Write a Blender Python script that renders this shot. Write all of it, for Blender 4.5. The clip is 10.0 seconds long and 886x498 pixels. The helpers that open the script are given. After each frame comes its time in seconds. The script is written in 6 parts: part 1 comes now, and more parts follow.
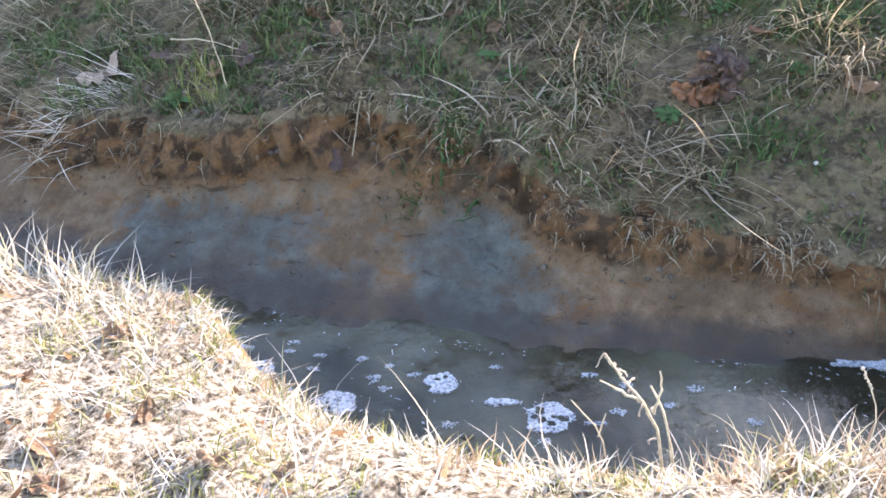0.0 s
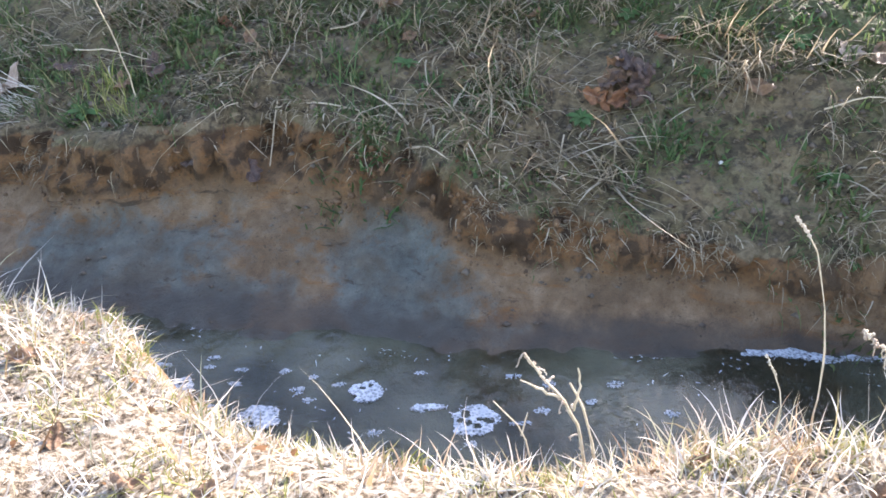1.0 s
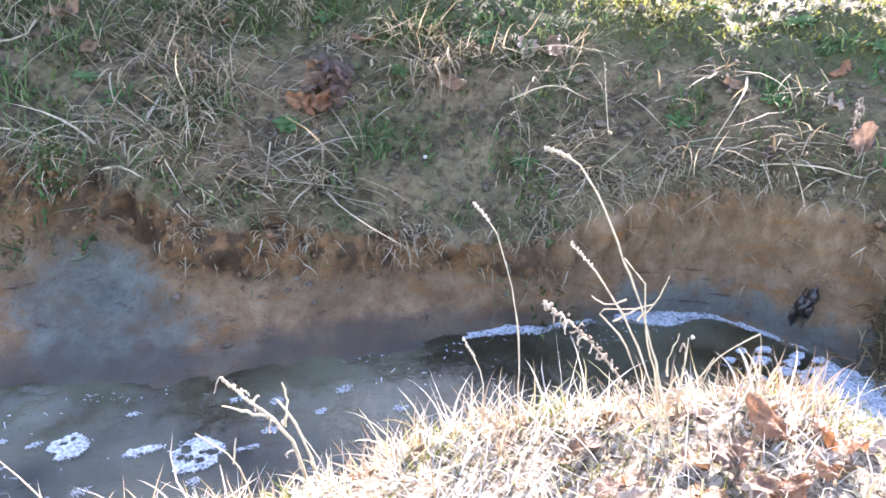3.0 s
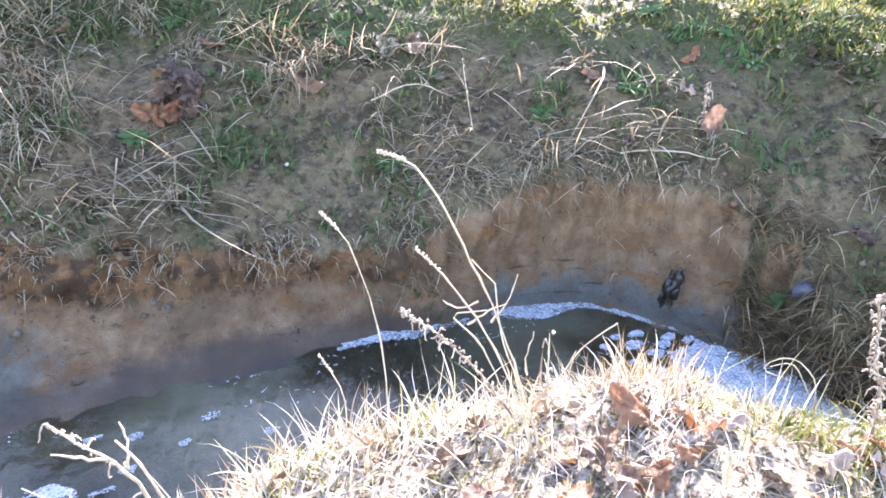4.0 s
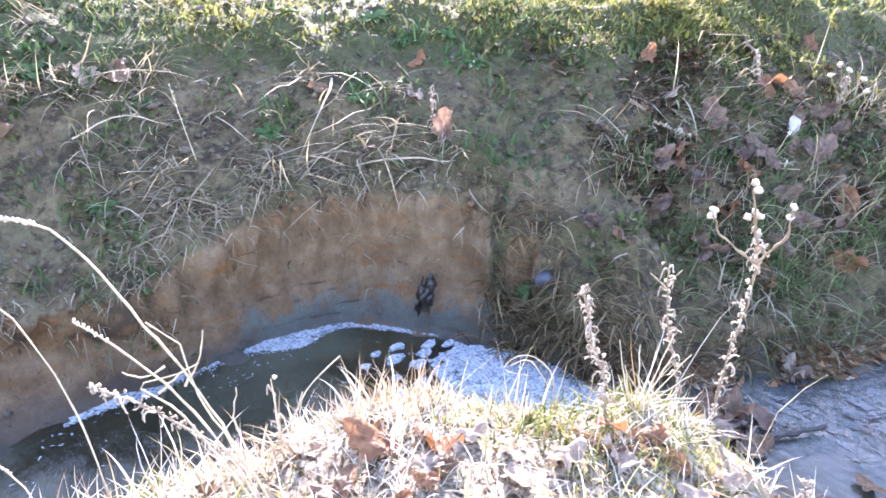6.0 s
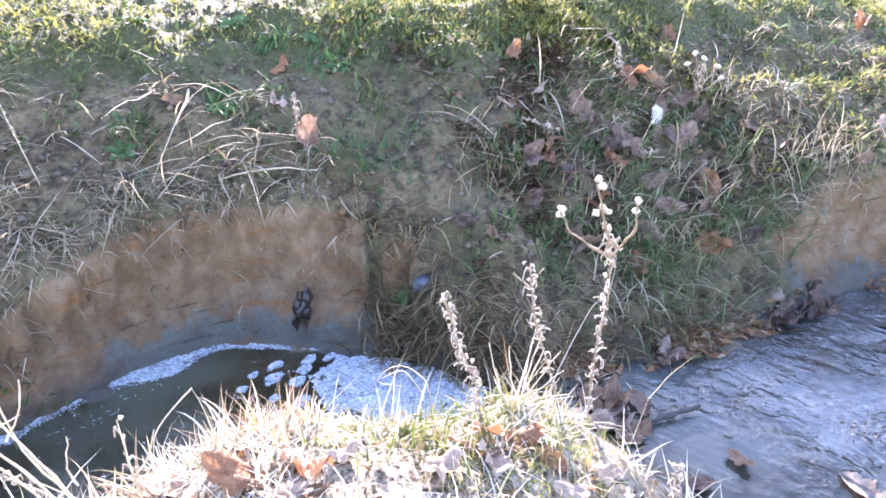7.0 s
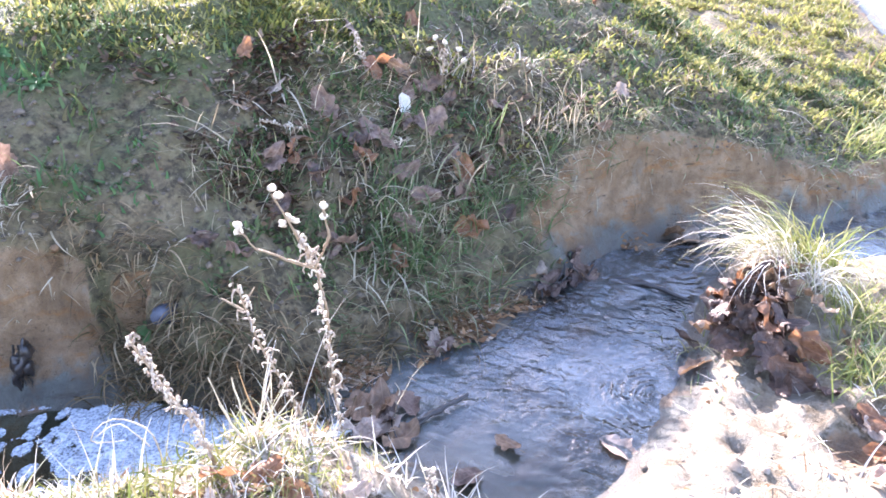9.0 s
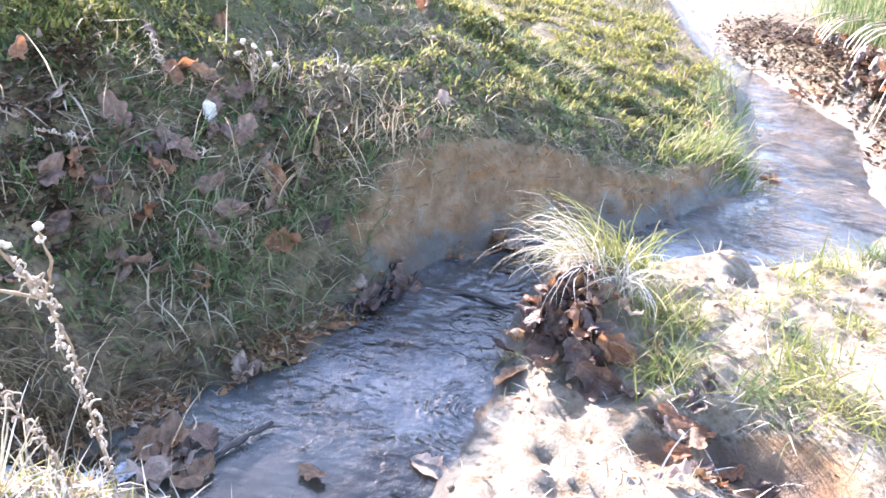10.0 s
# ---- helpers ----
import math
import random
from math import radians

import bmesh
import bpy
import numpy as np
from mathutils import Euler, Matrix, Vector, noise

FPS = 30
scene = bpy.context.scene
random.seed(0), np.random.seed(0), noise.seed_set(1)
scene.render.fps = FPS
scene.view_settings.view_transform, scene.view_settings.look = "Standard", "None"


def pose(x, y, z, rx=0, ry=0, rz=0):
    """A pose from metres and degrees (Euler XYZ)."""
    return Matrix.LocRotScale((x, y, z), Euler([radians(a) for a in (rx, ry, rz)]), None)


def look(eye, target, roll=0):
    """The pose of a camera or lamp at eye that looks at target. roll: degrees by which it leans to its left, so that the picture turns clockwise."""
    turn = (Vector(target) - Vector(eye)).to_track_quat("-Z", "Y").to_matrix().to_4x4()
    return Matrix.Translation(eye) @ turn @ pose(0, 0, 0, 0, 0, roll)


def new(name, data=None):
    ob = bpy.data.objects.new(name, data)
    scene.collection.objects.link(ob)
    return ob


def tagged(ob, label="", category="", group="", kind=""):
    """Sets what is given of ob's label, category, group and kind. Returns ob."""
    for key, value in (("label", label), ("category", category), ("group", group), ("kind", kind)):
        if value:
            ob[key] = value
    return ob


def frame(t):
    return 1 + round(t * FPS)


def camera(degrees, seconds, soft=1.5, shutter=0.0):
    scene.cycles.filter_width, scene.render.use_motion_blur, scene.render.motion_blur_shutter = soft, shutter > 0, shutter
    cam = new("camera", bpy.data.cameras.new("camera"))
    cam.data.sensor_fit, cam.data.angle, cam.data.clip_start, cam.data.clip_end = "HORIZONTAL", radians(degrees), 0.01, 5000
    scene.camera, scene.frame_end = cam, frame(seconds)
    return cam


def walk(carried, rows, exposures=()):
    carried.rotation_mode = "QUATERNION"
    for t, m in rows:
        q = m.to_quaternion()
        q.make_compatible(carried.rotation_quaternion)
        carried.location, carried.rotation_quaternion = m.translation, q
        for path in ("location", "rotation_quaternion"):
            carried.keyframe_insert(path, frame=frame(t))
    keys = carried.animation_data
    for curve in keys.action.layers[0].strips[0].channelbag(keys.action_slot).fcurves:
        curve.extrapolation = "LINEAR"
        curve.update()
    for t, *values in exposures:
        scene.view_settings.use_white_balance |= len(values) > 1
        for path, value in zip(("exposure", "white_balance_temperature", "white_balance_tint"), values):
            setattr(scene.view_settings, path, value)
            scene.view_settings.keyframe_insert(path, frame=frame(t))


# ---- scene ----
cam = camera(61.5, 10.0, 1.65)
EXPOSURES = [(0.0, 2.66, 6800, 22), (1.0, 2.62, 6800, 22), (2.5, 2.98, 6650, 25), (4.5, 3.17, 6350, 27), (7.5, 3.29, 6150, 29), (9.0, 3.26, 6200, 28), (10.0, 3.10, 6300, 26)]
METRES, EYE, TILT, LEAN, TURN = 1.1, 1.33, -31.0, 1.0, 0.0
ROWS = [
    (0.0, 0.0, 0.0, 0.0, 0.0, 0.0, -0.0),
    (0.5, 0.0012, -0.006, -0.0029, -2.02, 0.3, 0.8),
    (1.0, 0.0198, -0.002, -0.0066, -5.44, 0.6, 1.98),
    (1.5, 0.0384, -0.0055, -0.0071, -10.35, 0.61, 3.47),
    (2.0, 0.0701, -0.0039, -0.0095, -14.96, 0.33, 5.2),
    (2.5, 0.113, 0.0029, -0.0139, -19.2, -0.07, 7.14),
    (4.0, 0.2714, 0.0118, -0.0223, -30.71, -2.16, 13.26),
    (4.5, 0.3303, 0.0095, -0.0285, -34.39, -2.93, 15.23),
    (5.0, 0.38, 0.0002, -0.0314, -38.29, -3.89, 17.07),
    (5.5, 0.4282, -0.0148, -0.0309, -42.22, -5.06, 18.83),
    (7.0, 0.5635, -0.0712, -0.0513, -54.42, -9.62, 23.64),
    (7.5, 0.6092, -0.0977, -0.0719, -58.35, -11.32, 25.12),
    (8.0, 0.6562, -0.1258, -0.0918, -62.33, -13.22, 26.44),
    (8.5, 0.7033, -0.1555, -0.1151, -66.32, -15.17, 27.69),
    (9.0, 0.7499, -0.1879, -0.1393, -70.39, -17.14, 28.39),
    (9.5, 0.8082, -0.2195, -0.1752, -75.73, -19.43, 28.03),
    (10.0, 0.8631, -0.2848, -0.224, -81.94, -21.82, 26.8),
]
walk(cam, [(t, pose(0, 0, EYE, TILT, LEAN, TURN) @ pose(METRES * x, METRES * y, METRES * z, 90 + pitch, roll, yaw)) for t, x, y, z, yaw, pitch, roll in ROWS], EXPOSURES)

# ---- light ----
SUN_AZ, SUN_EL = radians(50.0), radians(24.0)      # from +y towards +x, above the horizon
sun_way = Vector((math.sin(SUN_AZ) * math.cos(SUN_EL), math.cos(SUN_AZ) * math.cos(SUN_EL), math.sin(SUN_EL)))
sun = new("sun", bpy.data.lights.new("sun", "SUN"))
sun.data.energy, sun.data.angle, sun.data.color = 3.6, radians(0.6), (1.0, 0.96, 0.90)
sun.matrix_world = look(sun_way * 20, (0, 0, 0))
world = bpy.data.worlds.new("world")
scene.world = world
world.use_nodes = True
sky = world.node_tree.nodes.new("ShaderNodeTexSky")
sky.sky_type, sky.sun_disc, sky.sun_elevation, sky.sun_rotation = "NISHITA", False, SUN_EL, SUN_AZ
world.node_tree.links.new(sky.outputs[0], world.node_tree.nodes["Background"].inputs[0])
world.node_tree.nodes["Background"].inputs[1].default_value = 0.15

# ---- lie of the land ----
# far water's edge, from downstream to upstream; land lies to its left
FAR_LINE = [(-60, 25), (-6, 4.6), (-1.7, 2.3), (-1.0, 1.98), (-0.52, 1.86), (-0.1, 1.77), (0.26, 1.66), (0.6, 1.62), (0.98, 1.59),
            (1.3, 1.54), (1.65, 1.48), (1.86, 1.37), (1.98, 1.16), (2.08, 1.0), (2.1, 0.76), (2.18, 0.55), (2.38, 0.41),
            (2.60, 0.24), (2.84, 0.09), (3.08, -0.03), (3.32, -0.16), (3.54, -0.42), (3.73, -0.78), (3.94, -1.08),
            (4.24, -1.34), (4.4, -1.5), (4.75, -1.6), (6.2, -1.93), (7.8, -1.95), (11, -2.2), (60, -6)]
# width and height of the cut face, and the slope above it
FAR_FORM = [(0.5, 0.30, 0.4), (0.45, 0.30, 0.4), (0.43, 0.30, 0.4), (0.50, 0.33, 0.4), (0.64, 0.41, 0.4), (0.52, 0.38, 0.4),
            (0.33, 0.27, 0.42), (0.27, 0.25, 0.47), (0.17, 0.22, 0.60), (0.09, 0.22, 0.70), (0.10, 0.36, 0.58), (0.12, 0.36, 0.58),
            (0.13, 0.34, 0.60), (0.12, 0.28, 0.66), (0.10, 0.15, 0.76), (0.12, 0.11, 0.8), (0.12, 0.08, 0.8), (0.12, 0.10, 0.76),
            (0.14, 0.13, 0.72), (0.16, 0.24, 0.52), (0.17, 0.34, 0.40), (0.16, 0.33, 0.36), (0.12, 0.25, 0.32), (0.11, 0.17, 0.32),
            (0.12, 0.13, 0.32), (0.15, 0.12, 0.28), (0.2, 0.12, 0.22), (0.2, 0.12, 0.15), (0.2, 0.12, 0.15), (0.3, 0.12, 0.1), (0.5, 0.2, 0.05)]
# near water's edge, and width and height of its bank
NEAR_LINE = [(-60, 22), (-6, 4.0), (-1.6, 2.0), (-0.95, 1.83), (-0.66, 1.70), (-0.5, 1.52), (-0.3, 1.36), (0.0, 1.21), (0.3, 1.11),
             (0.7, 1.14), (1.1, 1.08), (1.43, 0.98), (1.78, 0.66), (2.02, 0.44), (2.06, 0.2), (2.0, -0.06), (2.12, -0.24),
             (2.29, -0.32), (2.54, -0.4), (2.75, -0.43), (3.0, -0.45), (3.24, -0.52), (3.4, -0.85), (3.52, -1.2), (3.75, -1.74),
             (4.1, -2.05), (4.8, -2.2), (5.5, -2.45), (6.5, -2.3), (7.7, -2.15), (11.3, -2.6), (60, -8)]
NEAR_FORM = [(0.4, 0.25), (0.3, 0.25), (0.15, 0.22), (0.12, 0.2), (0.08, 0.2), (0.07, 0.18), (0.15, 0.16), (0.2, 0.2), (0.15, 0.22),
             (0.13, 0.2), (0.15, 0.22), (0.15, 0.24), (0.15, 0.23), (0.15, 0.2), (0.2, 0.15), (0.2, 0.1), (0.12, 0.07),
             (0.11, 0.06), (0.12, 0.06), (0.15, 0.07), (0.15, 0.1), (0.12, 0.12), (0.15, 0.12), (0.2, 0.1), (0.2, 0.08),
             (0.3, 0.08), (0.3, 0.12), (0.25, 0.3), (0.3, 0.3), (0.3, 0.2), (0.3, 0.1), (0.5, 0.2)]


def hashed(i, j, seed):
    v = np.sin(i * 127.1 + j * 311.7 + seed * 74.7) * 43758.5453
    return v - np.floor(v)


def rough(x, y, size, octaves=3, seed=0):
    """Value noise about 0, with bumps of that size."""
    total, amp = np.zeros_like(x, dtype=float), 1.0
    for k in range(octaves):
        u, v = x / size + 17.3 * k + seed, y / size - 9.1 * k + 2 * seed
        i, j = np.floor(u), np.floor(v)
        f, g = u - i, v - j
        f, g = f * f * (3 - 2 * f), g * g * (3 - 2 * g)
        a, b = hashed(i, j, seed), hashed(i + 1, j, seed)
        c, d = hashed(i, j + 1, seed), hashed(i + 1, j + 1, seed)
        total += amp * ((a + (b - a) * f) * (1 - g) + (c + (d - c) * f) * g - 0.5)
        amp, size = amp * 0.5, size * 0.5
    return total


def smooth(a, b, v):
    f = np.clip((v - a) / (b - a), 0, 1)
    return f * f * (3 - 2 * f)


def resampled(line, form, n=6):
    """A smooth line through the stations, with their forms, as rows of x, y, form."""
    p = np.hstack([np.array(line, float), np.array(form, float)])
    u = np.concatenate([[0], np.cumsum(np.hypot(*np.diff(p[:, :2], axis=0).T))])
    m = np.gradient(p, u, axis=0)
    out = []
    for k in range(len(p) - 1):
        w = u[k + 1] - u[k]
        for f in np.arange(n) / n:
            out.append(p[k] * (1 - 3 * f ** 2 + 2 * f ** 3) + p[k + 1] * (3 * f ** 2 - 2 * f ** 3)
                       + w * m[k] * (f - 2 * f ** 2 + f ** 3) + w * m[k + 1] * (f ** 3 - f ** 2))
    return np.array(out + [p[-1]])


def beside(x, y, line):
    """Distance from the line (positive to its left), the form there, and the way to the left."""
    a, b = line[:-1], line[1:]
    way = b[:, :2] - a[:, :2]
    long2 = (way ** 2).sum(1)
    dist, form, left = np.empty(len(x)), np.empty((len(x), line.shape[1] - 2)), np.empty((len(x), 2))
    for k in range(0, len(x), 6000):
        q = np.stack([x[k:k + 6000], y[k:k + 6000]], 1)
        rx, ry = q[:, :1] - a[None, :, 0], q[:, 1:] - a[None, :, 1]
        f = np.clip((rx * way[:, 0] + ry * way[:, 1]) / long2, 0, 1)
        d2 = (rx - f * way[:, 0]) ** 2 + (ry - f * way[:, 1]) ** 2
        best, row = d2.argmin(1), np.arange(len(q))
        w = way[best]
        side = np.sign(w[:, 0] * ry[row, best] - w[:, 1] * rx[row, best])
        dist[k:k + 6000] = side * np.sqrt(d2[row, best])
        near = (d2[row, best][:, None] + 1e-5) / (d2 + 1e-5)
        near *= near
        near *= near
        near *= np.sqrt(long2)
        form[k:k + 6000] = near @ ((a[:, 2:] + b[:, 2:]) / 2) / near.sum(1)[:, None]
        left[k:k + 6000] = np.stack([-w[:, 1], w[:, 0]], 1) / np.sqrt(long2[best])[:, None]
    return dist, form, left


FAR, NEAR = resampled(FAR_LINE, FAR_FORM), resampled(NEAR_LINE, NEAR_FORM)


HOLLOWS = [(2.37, -0.81, 0.075, -0.07), (2.33, -1.09, 0.16, -0.13), (2.42, -0.96, 0.06, -0.05), (2.84, -0.60, 0.14, 0.07), (3.06, -0.68, 0.13, 0.07), (1.35, 0.72, 0.10, 0.03), (2.31, -0.55, 0.03, -0.03), (3.30, -1.15, 0.10, 0.07)]


def land(x, y):
    """Height of the ground, and what it is there: distances to both edges and the share of cut clay face."""
    x, y = np.atleast_1d(np.asarray(x, float)), np.atleast_1d(np.asarray(y, float))
    fade = (1 - smooth(4.8, 6.5, x)) * smooth(-3.2, -1.8, x) * smooth(-3.4, -2.0, y) * (1 - smooth(3.4, 4.6, y))
    wob = 0.03 * rough(x, y, 0.22, 2, 3) + 0.03 * rough(x, y, 0.07, 2, 30)
    df, ff, left = beside(x, y, FAR)
    dn, fn, _ = beside(x, y, NEAR)
    dn = -dn
    df0, dn0 = df, dn
    df, dn = df + wob * np.clip(df * 8, 0, 1), dn + wob * np.clip(dn * 6, 0, 1)
    a, h, g = ff[:, 0], ff[:, 1], ff[:, 2]
    a = a * (1 + 0.35 * rough(x, y, 0.16, 2, 5))
    t = np.clip(df / a, 0, 1)
    face = h * (0.55 * t + 0.45 * t ** 2.5)
    up = np.clip(df - a, 0, None)
    lipdrop = 0.05 * np.clip(h - 0.15, 0, 0.2) / 0.2
    ramp = h + lipdrop * smooth(0, 0.05, up) + g * up
    cap = 0.80 + 0.10 * np.clip(up - 0.8, 0, 3)
    bank = -0.05 * np.log(np.exp(-np.clip(ramp, 0, 4) / 0.05) + np.exp(-cap / 0.05))
    # unseen rise behind the crest, added to keep sun off the left slope
    shade_mound = 0.75 * smooth(1.25, 2.4, df) * (1 - smooth(1.6, 3.3, x - 0.3 * (y - 2.4)))
    zf = np.where(df < a, face, bank + shade_mound + 0.04 * rough(x, y, 0.30, 4, 1) * (0.25 + 0.75 * fade) + fade * (0.03 * rough(x, y, 0.11, 2, 10) + 0.014 * rough(x, y, 0.045, 2, 8)) * smooth(0.0, 0.1, up) + 0.075 * rough(x, y, 0.16, 2, 17) * smooth(2.6, 3.4, x) * (1 - smooth(6.5, 8.0, x)) * smooth(0.02, 0.25, up))
    a2, h2 = fn[:, 0], fn[:, 1]
    a2 = a2 * (1 + 0.4 * rough(x, y, 0.2, 2, 6))
    t2 = np.clip(dn / a2, 0, 1)
    zn = h2 * (1.5 * t2 - 0.5 * t2 ** 3) + 0.12 * (1 - np.exp(-np.clip(dn - a2, 0, None) / 0.9)) \
        + ((0.035 * rough(x, y, 0.2, 4, 2) + 0.024 * rough(x, y, 0.075, 2, 18)) * fade) * smooth(0.02, 0.2, dn)
    wild = smooth(1.9, 2.2, x) * (1 - smooth(3.9, 4.3, x)) * smooth(0.0, 0.12, dn)
    zn = zn + wild * (0.05 * rough(x, y, 0.20, 2, 7) + 0.022 * rough(x, y, 0.07, 2, 9))
    for hx, hy, hr, hz in HOLLOWS:
        zn = zn + hz * np.exp(-((x - hx) ** 2 + (y - hy) ** 2) / hr ** 2) * smooth(0.0, 0.1, dn)
    deep = np.minimum(-df, -dn)
    zb = -0.12 * smooth(-0.01, 0.3, deep) + 0.012 * rough(x, y, 0.12, 3, 4) * smooth(0, 0.1, deep)
    foot = 0.035 * rough(x, y, 0.10, 3, 14) * np.exp(-(df0 / 0.07) ** 2) + 0.02 * rough(x, y, 0.12, 3, 15) * np.exp(-(dn0 / 0.07) ** 2)
    z = np.where(df > 0, zf, np.where(dn > 0, zn, zb)) + foot
    return z, df0, dn0, t * (df > 0), up, left


def ground_z(x, y):
    return float(land([x], [y])[0][0])


# ---- materials ----
def shader(name):
    m = bpy.data.materials.new(name)
    m.use_nodes = True
    m.node_tree.nodes.clear()
    return m, m.node_tree.nodes, m.node_tree.links


class Net:
    """A few short words for a material's nodes."""

    def __init__(self, name):
        self.m, self.n, self.l = shader(name)
        self.end = self.n.new("ShaderNodeOutputMaterial")
        self.where = self.n.new("ShaderNodeNewGeometry").outputs["Position"]

    def put(self, kind, **values):
        node = self.n.new(kind)
        for key, value in values.items():
            sock = node.inputs[int(key[1:])] if key[0] == "_" and key[1:].isdigit() else node.inputs[key.replace("_", " ")]
            if isinstance(value, bpy.types.NodeSocket):
                self.l.new(value, sock)
            else:
                sock.default_value = value
        return node

    def noise(self, scale, detail=4, rough=0.6, where=None, distort=0.0):
        return self.put("ShaderNodeTexNoise", Vector=where or self.where, Scale=scale, Detail=detail, Roughness=rough, Distortion=distort).outputs["Fac"]

    def ramp(self, fac, *stops):
        node = self.put("ShaderNodeValToRGB", Fac=fac)
        r = node.color_ramp
        while len(r.elements) < len(stops):
            r.elements.new(0.5)
        for e, (p, c) in zip(r.elements, stops):
            e.position, e.color = p, (*c, 1) if len(c) == 3 else c
        return node.outputs["Color"]

    def step(self, v, a, b, lo=0.0, hi=1.0):
        node = self.put("ShaderNodeMapRange", Value=v)
        for k, x in zip(("From Min", "From Max", "To Min", "To Max"), (a, b, lo, hi)):
            node.inputs[k].default_value = x
        return node.outputs[0]

    def math(self, op, a, b=0.0):
        node = self.n.new("ShaderNodeMath")
        node.operation = op
        for k, v in enumerate((a, b)):
            if isinstance(v, bpy.types.NodeSocket):
                self.l.new(v, node.inputs[k])
            else:
                node.inputs[k].default_value = v
        return node.outputs[0]

    def mix(self, fac, a, b, blend="MIX"):
        node = self.n.new("ShaderNodeMix")
        node.data_type, node.blend_type = "RGBA", blend
        for k, v in ((0, fac), (6, a), (7, b)):
            if isinstance(v, bpy.types.NodeSocket):
                self.l.new(v, node.inputs[k])
            else:
                node.inputs[k].default_value = (*v, 1) if k and len(v) == 3 else v
        return node.outputs[2]

    def bump(self, height, strength=0.5, distance=0.01, under=None):
        node = self.put("ShaderNodeBump", Height=height, Strength=strength, Distance=distance)
        if under:
            self.l.new(under, node.inputs["Normal"])
        return node.outputs[0]

    def done(self, surface):
        self.l.new(surface, self.end.inputs["Surface"])
        return self.m


def ground_material():
    k = Net("ground")
    cover = k.put("ShaderNodeVertexColor")
    cover.layer_name = "cover"
    parts = k.put("ShaderNodeSeparateColor", Color=cover.outputs["Color"])
    clay, grey, dry = parts.outputs[0], parts.outputs[1], parts.outputs[2]
    big, mid, fine, grit = k.noise(3.0, 4), k.noise(14, 5, 0.65), k.noise(60, 5, 0.7), k.noise(240, 3, 0.7)
    # clay: ochre with rusty seams, turning to blue-grey
    seam = k.noise(9, 5, 0.7, k.put("ShaderNodeMapping", Vector=k.where, Scale=(0.5, 0.5, 2.6)).outputs[0], 0.6)
    ochre = k.ramp(mid, (0.3, (0.165, 0.098, 0.050)), (0.5, (0.262, 0.168, 0.092)), (0.7, (0.35, 0.245, 0.15)))
    ochre = k.mix(k.step(seam, 0.54, 0.64, 0, 0.75), ochre, (0.29, 0.13, 0.04))
    crack = k.noise(13, 4, 0.65, k.put("ShaderNodeMapping", Vector=k.where, Scale=(0.35, 0.35, 3.2), Rotation=(0.12, 0.1, 0)).outputs[0], 0.4)
    gleyed = k.ramp(mid, (0.3, (0.085, 0.092, 0.078)), (0.52, (0.15, 0.160, 0.138)), (0.75, (0.24, 0.235, 0.19)))
    torn = k.math("ADD", k.math("MULTIPLY", k.math("SUBTRACT", mid, 0.5), 1.5), k.math("MULTIPLY", k.math("SUBTRACT", k.noise(6, 5, 0.6), 0.5), 1.6))
    grey_edge = k.step(k.math("ADD", grey, torn), 0.34, 0.72)
    face = k.mix(grey_edge, ochre, gleyed)
    # lip band: rusty earth, deepened by undercut shade put into the colour
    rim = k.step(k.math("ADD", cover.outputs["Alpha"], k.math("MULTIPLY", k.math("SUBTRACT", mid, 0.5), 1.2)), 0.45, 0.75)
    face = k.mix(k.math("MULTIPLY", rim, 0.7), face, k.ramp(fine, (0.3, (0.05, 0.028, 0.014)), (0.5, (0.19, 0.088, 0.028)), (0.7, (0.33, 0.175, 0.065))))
    # near-black notches along the lip, painted as shade of the overhang
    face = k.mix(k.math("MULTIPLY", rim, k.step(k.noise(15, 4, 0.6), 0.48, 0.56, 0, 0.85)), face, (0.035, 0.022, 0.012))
    face = k.mix(k.step(k.math("ADD", k.math("MULTIPLY", big, 0.55), k.math("MULTIPLY", k.noise(11, 4, 0.65), 0.45)), 0.47, 0.60, 0, 0.5), face, (0.125, 0.082, 0.045))
    face = k.mix(k.step(fine, 0.58, 0.70, 0, 0.7), face, (0.06, 0.045, 0.03))
    face = k.mix(k.step(crack, 0.63, 0.69, 0, 0.75), face, (0.055, 0.036, 0.02))
    # topsoil: grey-brown, moss in patches
    blend = k.math("ADD", k.math("MULTIPLY", mid, 0.62), k.math("MULTIPLY", fine, 0.38))
    soil = k.ramp(blend, (0.34, (0.075, 0.056, 0.030)), (0.5, (0.190, 0.144, 0.080)), (0.64, (0.30, 0.238, 0.142)))
    moss = k.ramp(fine, (0.3, (0.045, 0.055, 0.018)), (0.7, (0.12, 0.13, 0.05)))
    soil = k.mix(k.step(k.math("ADD", k.math("MULTIPLY", big, 0.6), k.math("MULTIPLY", mid, 0.4)), 0.47, 0.60, 0, 0.62), soil, moss)
    humus = k.step(k.math("ADD", k.math("MULTIPLY", k.noise(26, 4, 0.65), 0.6), k.math("MULTIPLY", k.noise(7, 3), 0.4)), 0.49, 0.57, 0, 0.82)
    soil = k.mix(humus, soil, k.ramp(fine, (0.35, (0.018, 0.014, 0.009)), (0.65, (0.075, 0.057, 0.034))))
    litter = k.ramp(fine, (0.38, (0.05, 0.034, 0.02)), (0.49, (0.27, 0.22, 0.155)), (0.62, (0.56, 0.50, 0.41)))
    high = k.put("ShaderNodeSeparateXYZ", Vector=k.where).outputs[2]
    soil = k.mix(k.step(k.math("ADD", high, k.math("MULTIPLY", k.math("SUBTRACT", mid, 0.5), 0.2)), 0.62, 0.71, 0, 0.95), soil, moss)
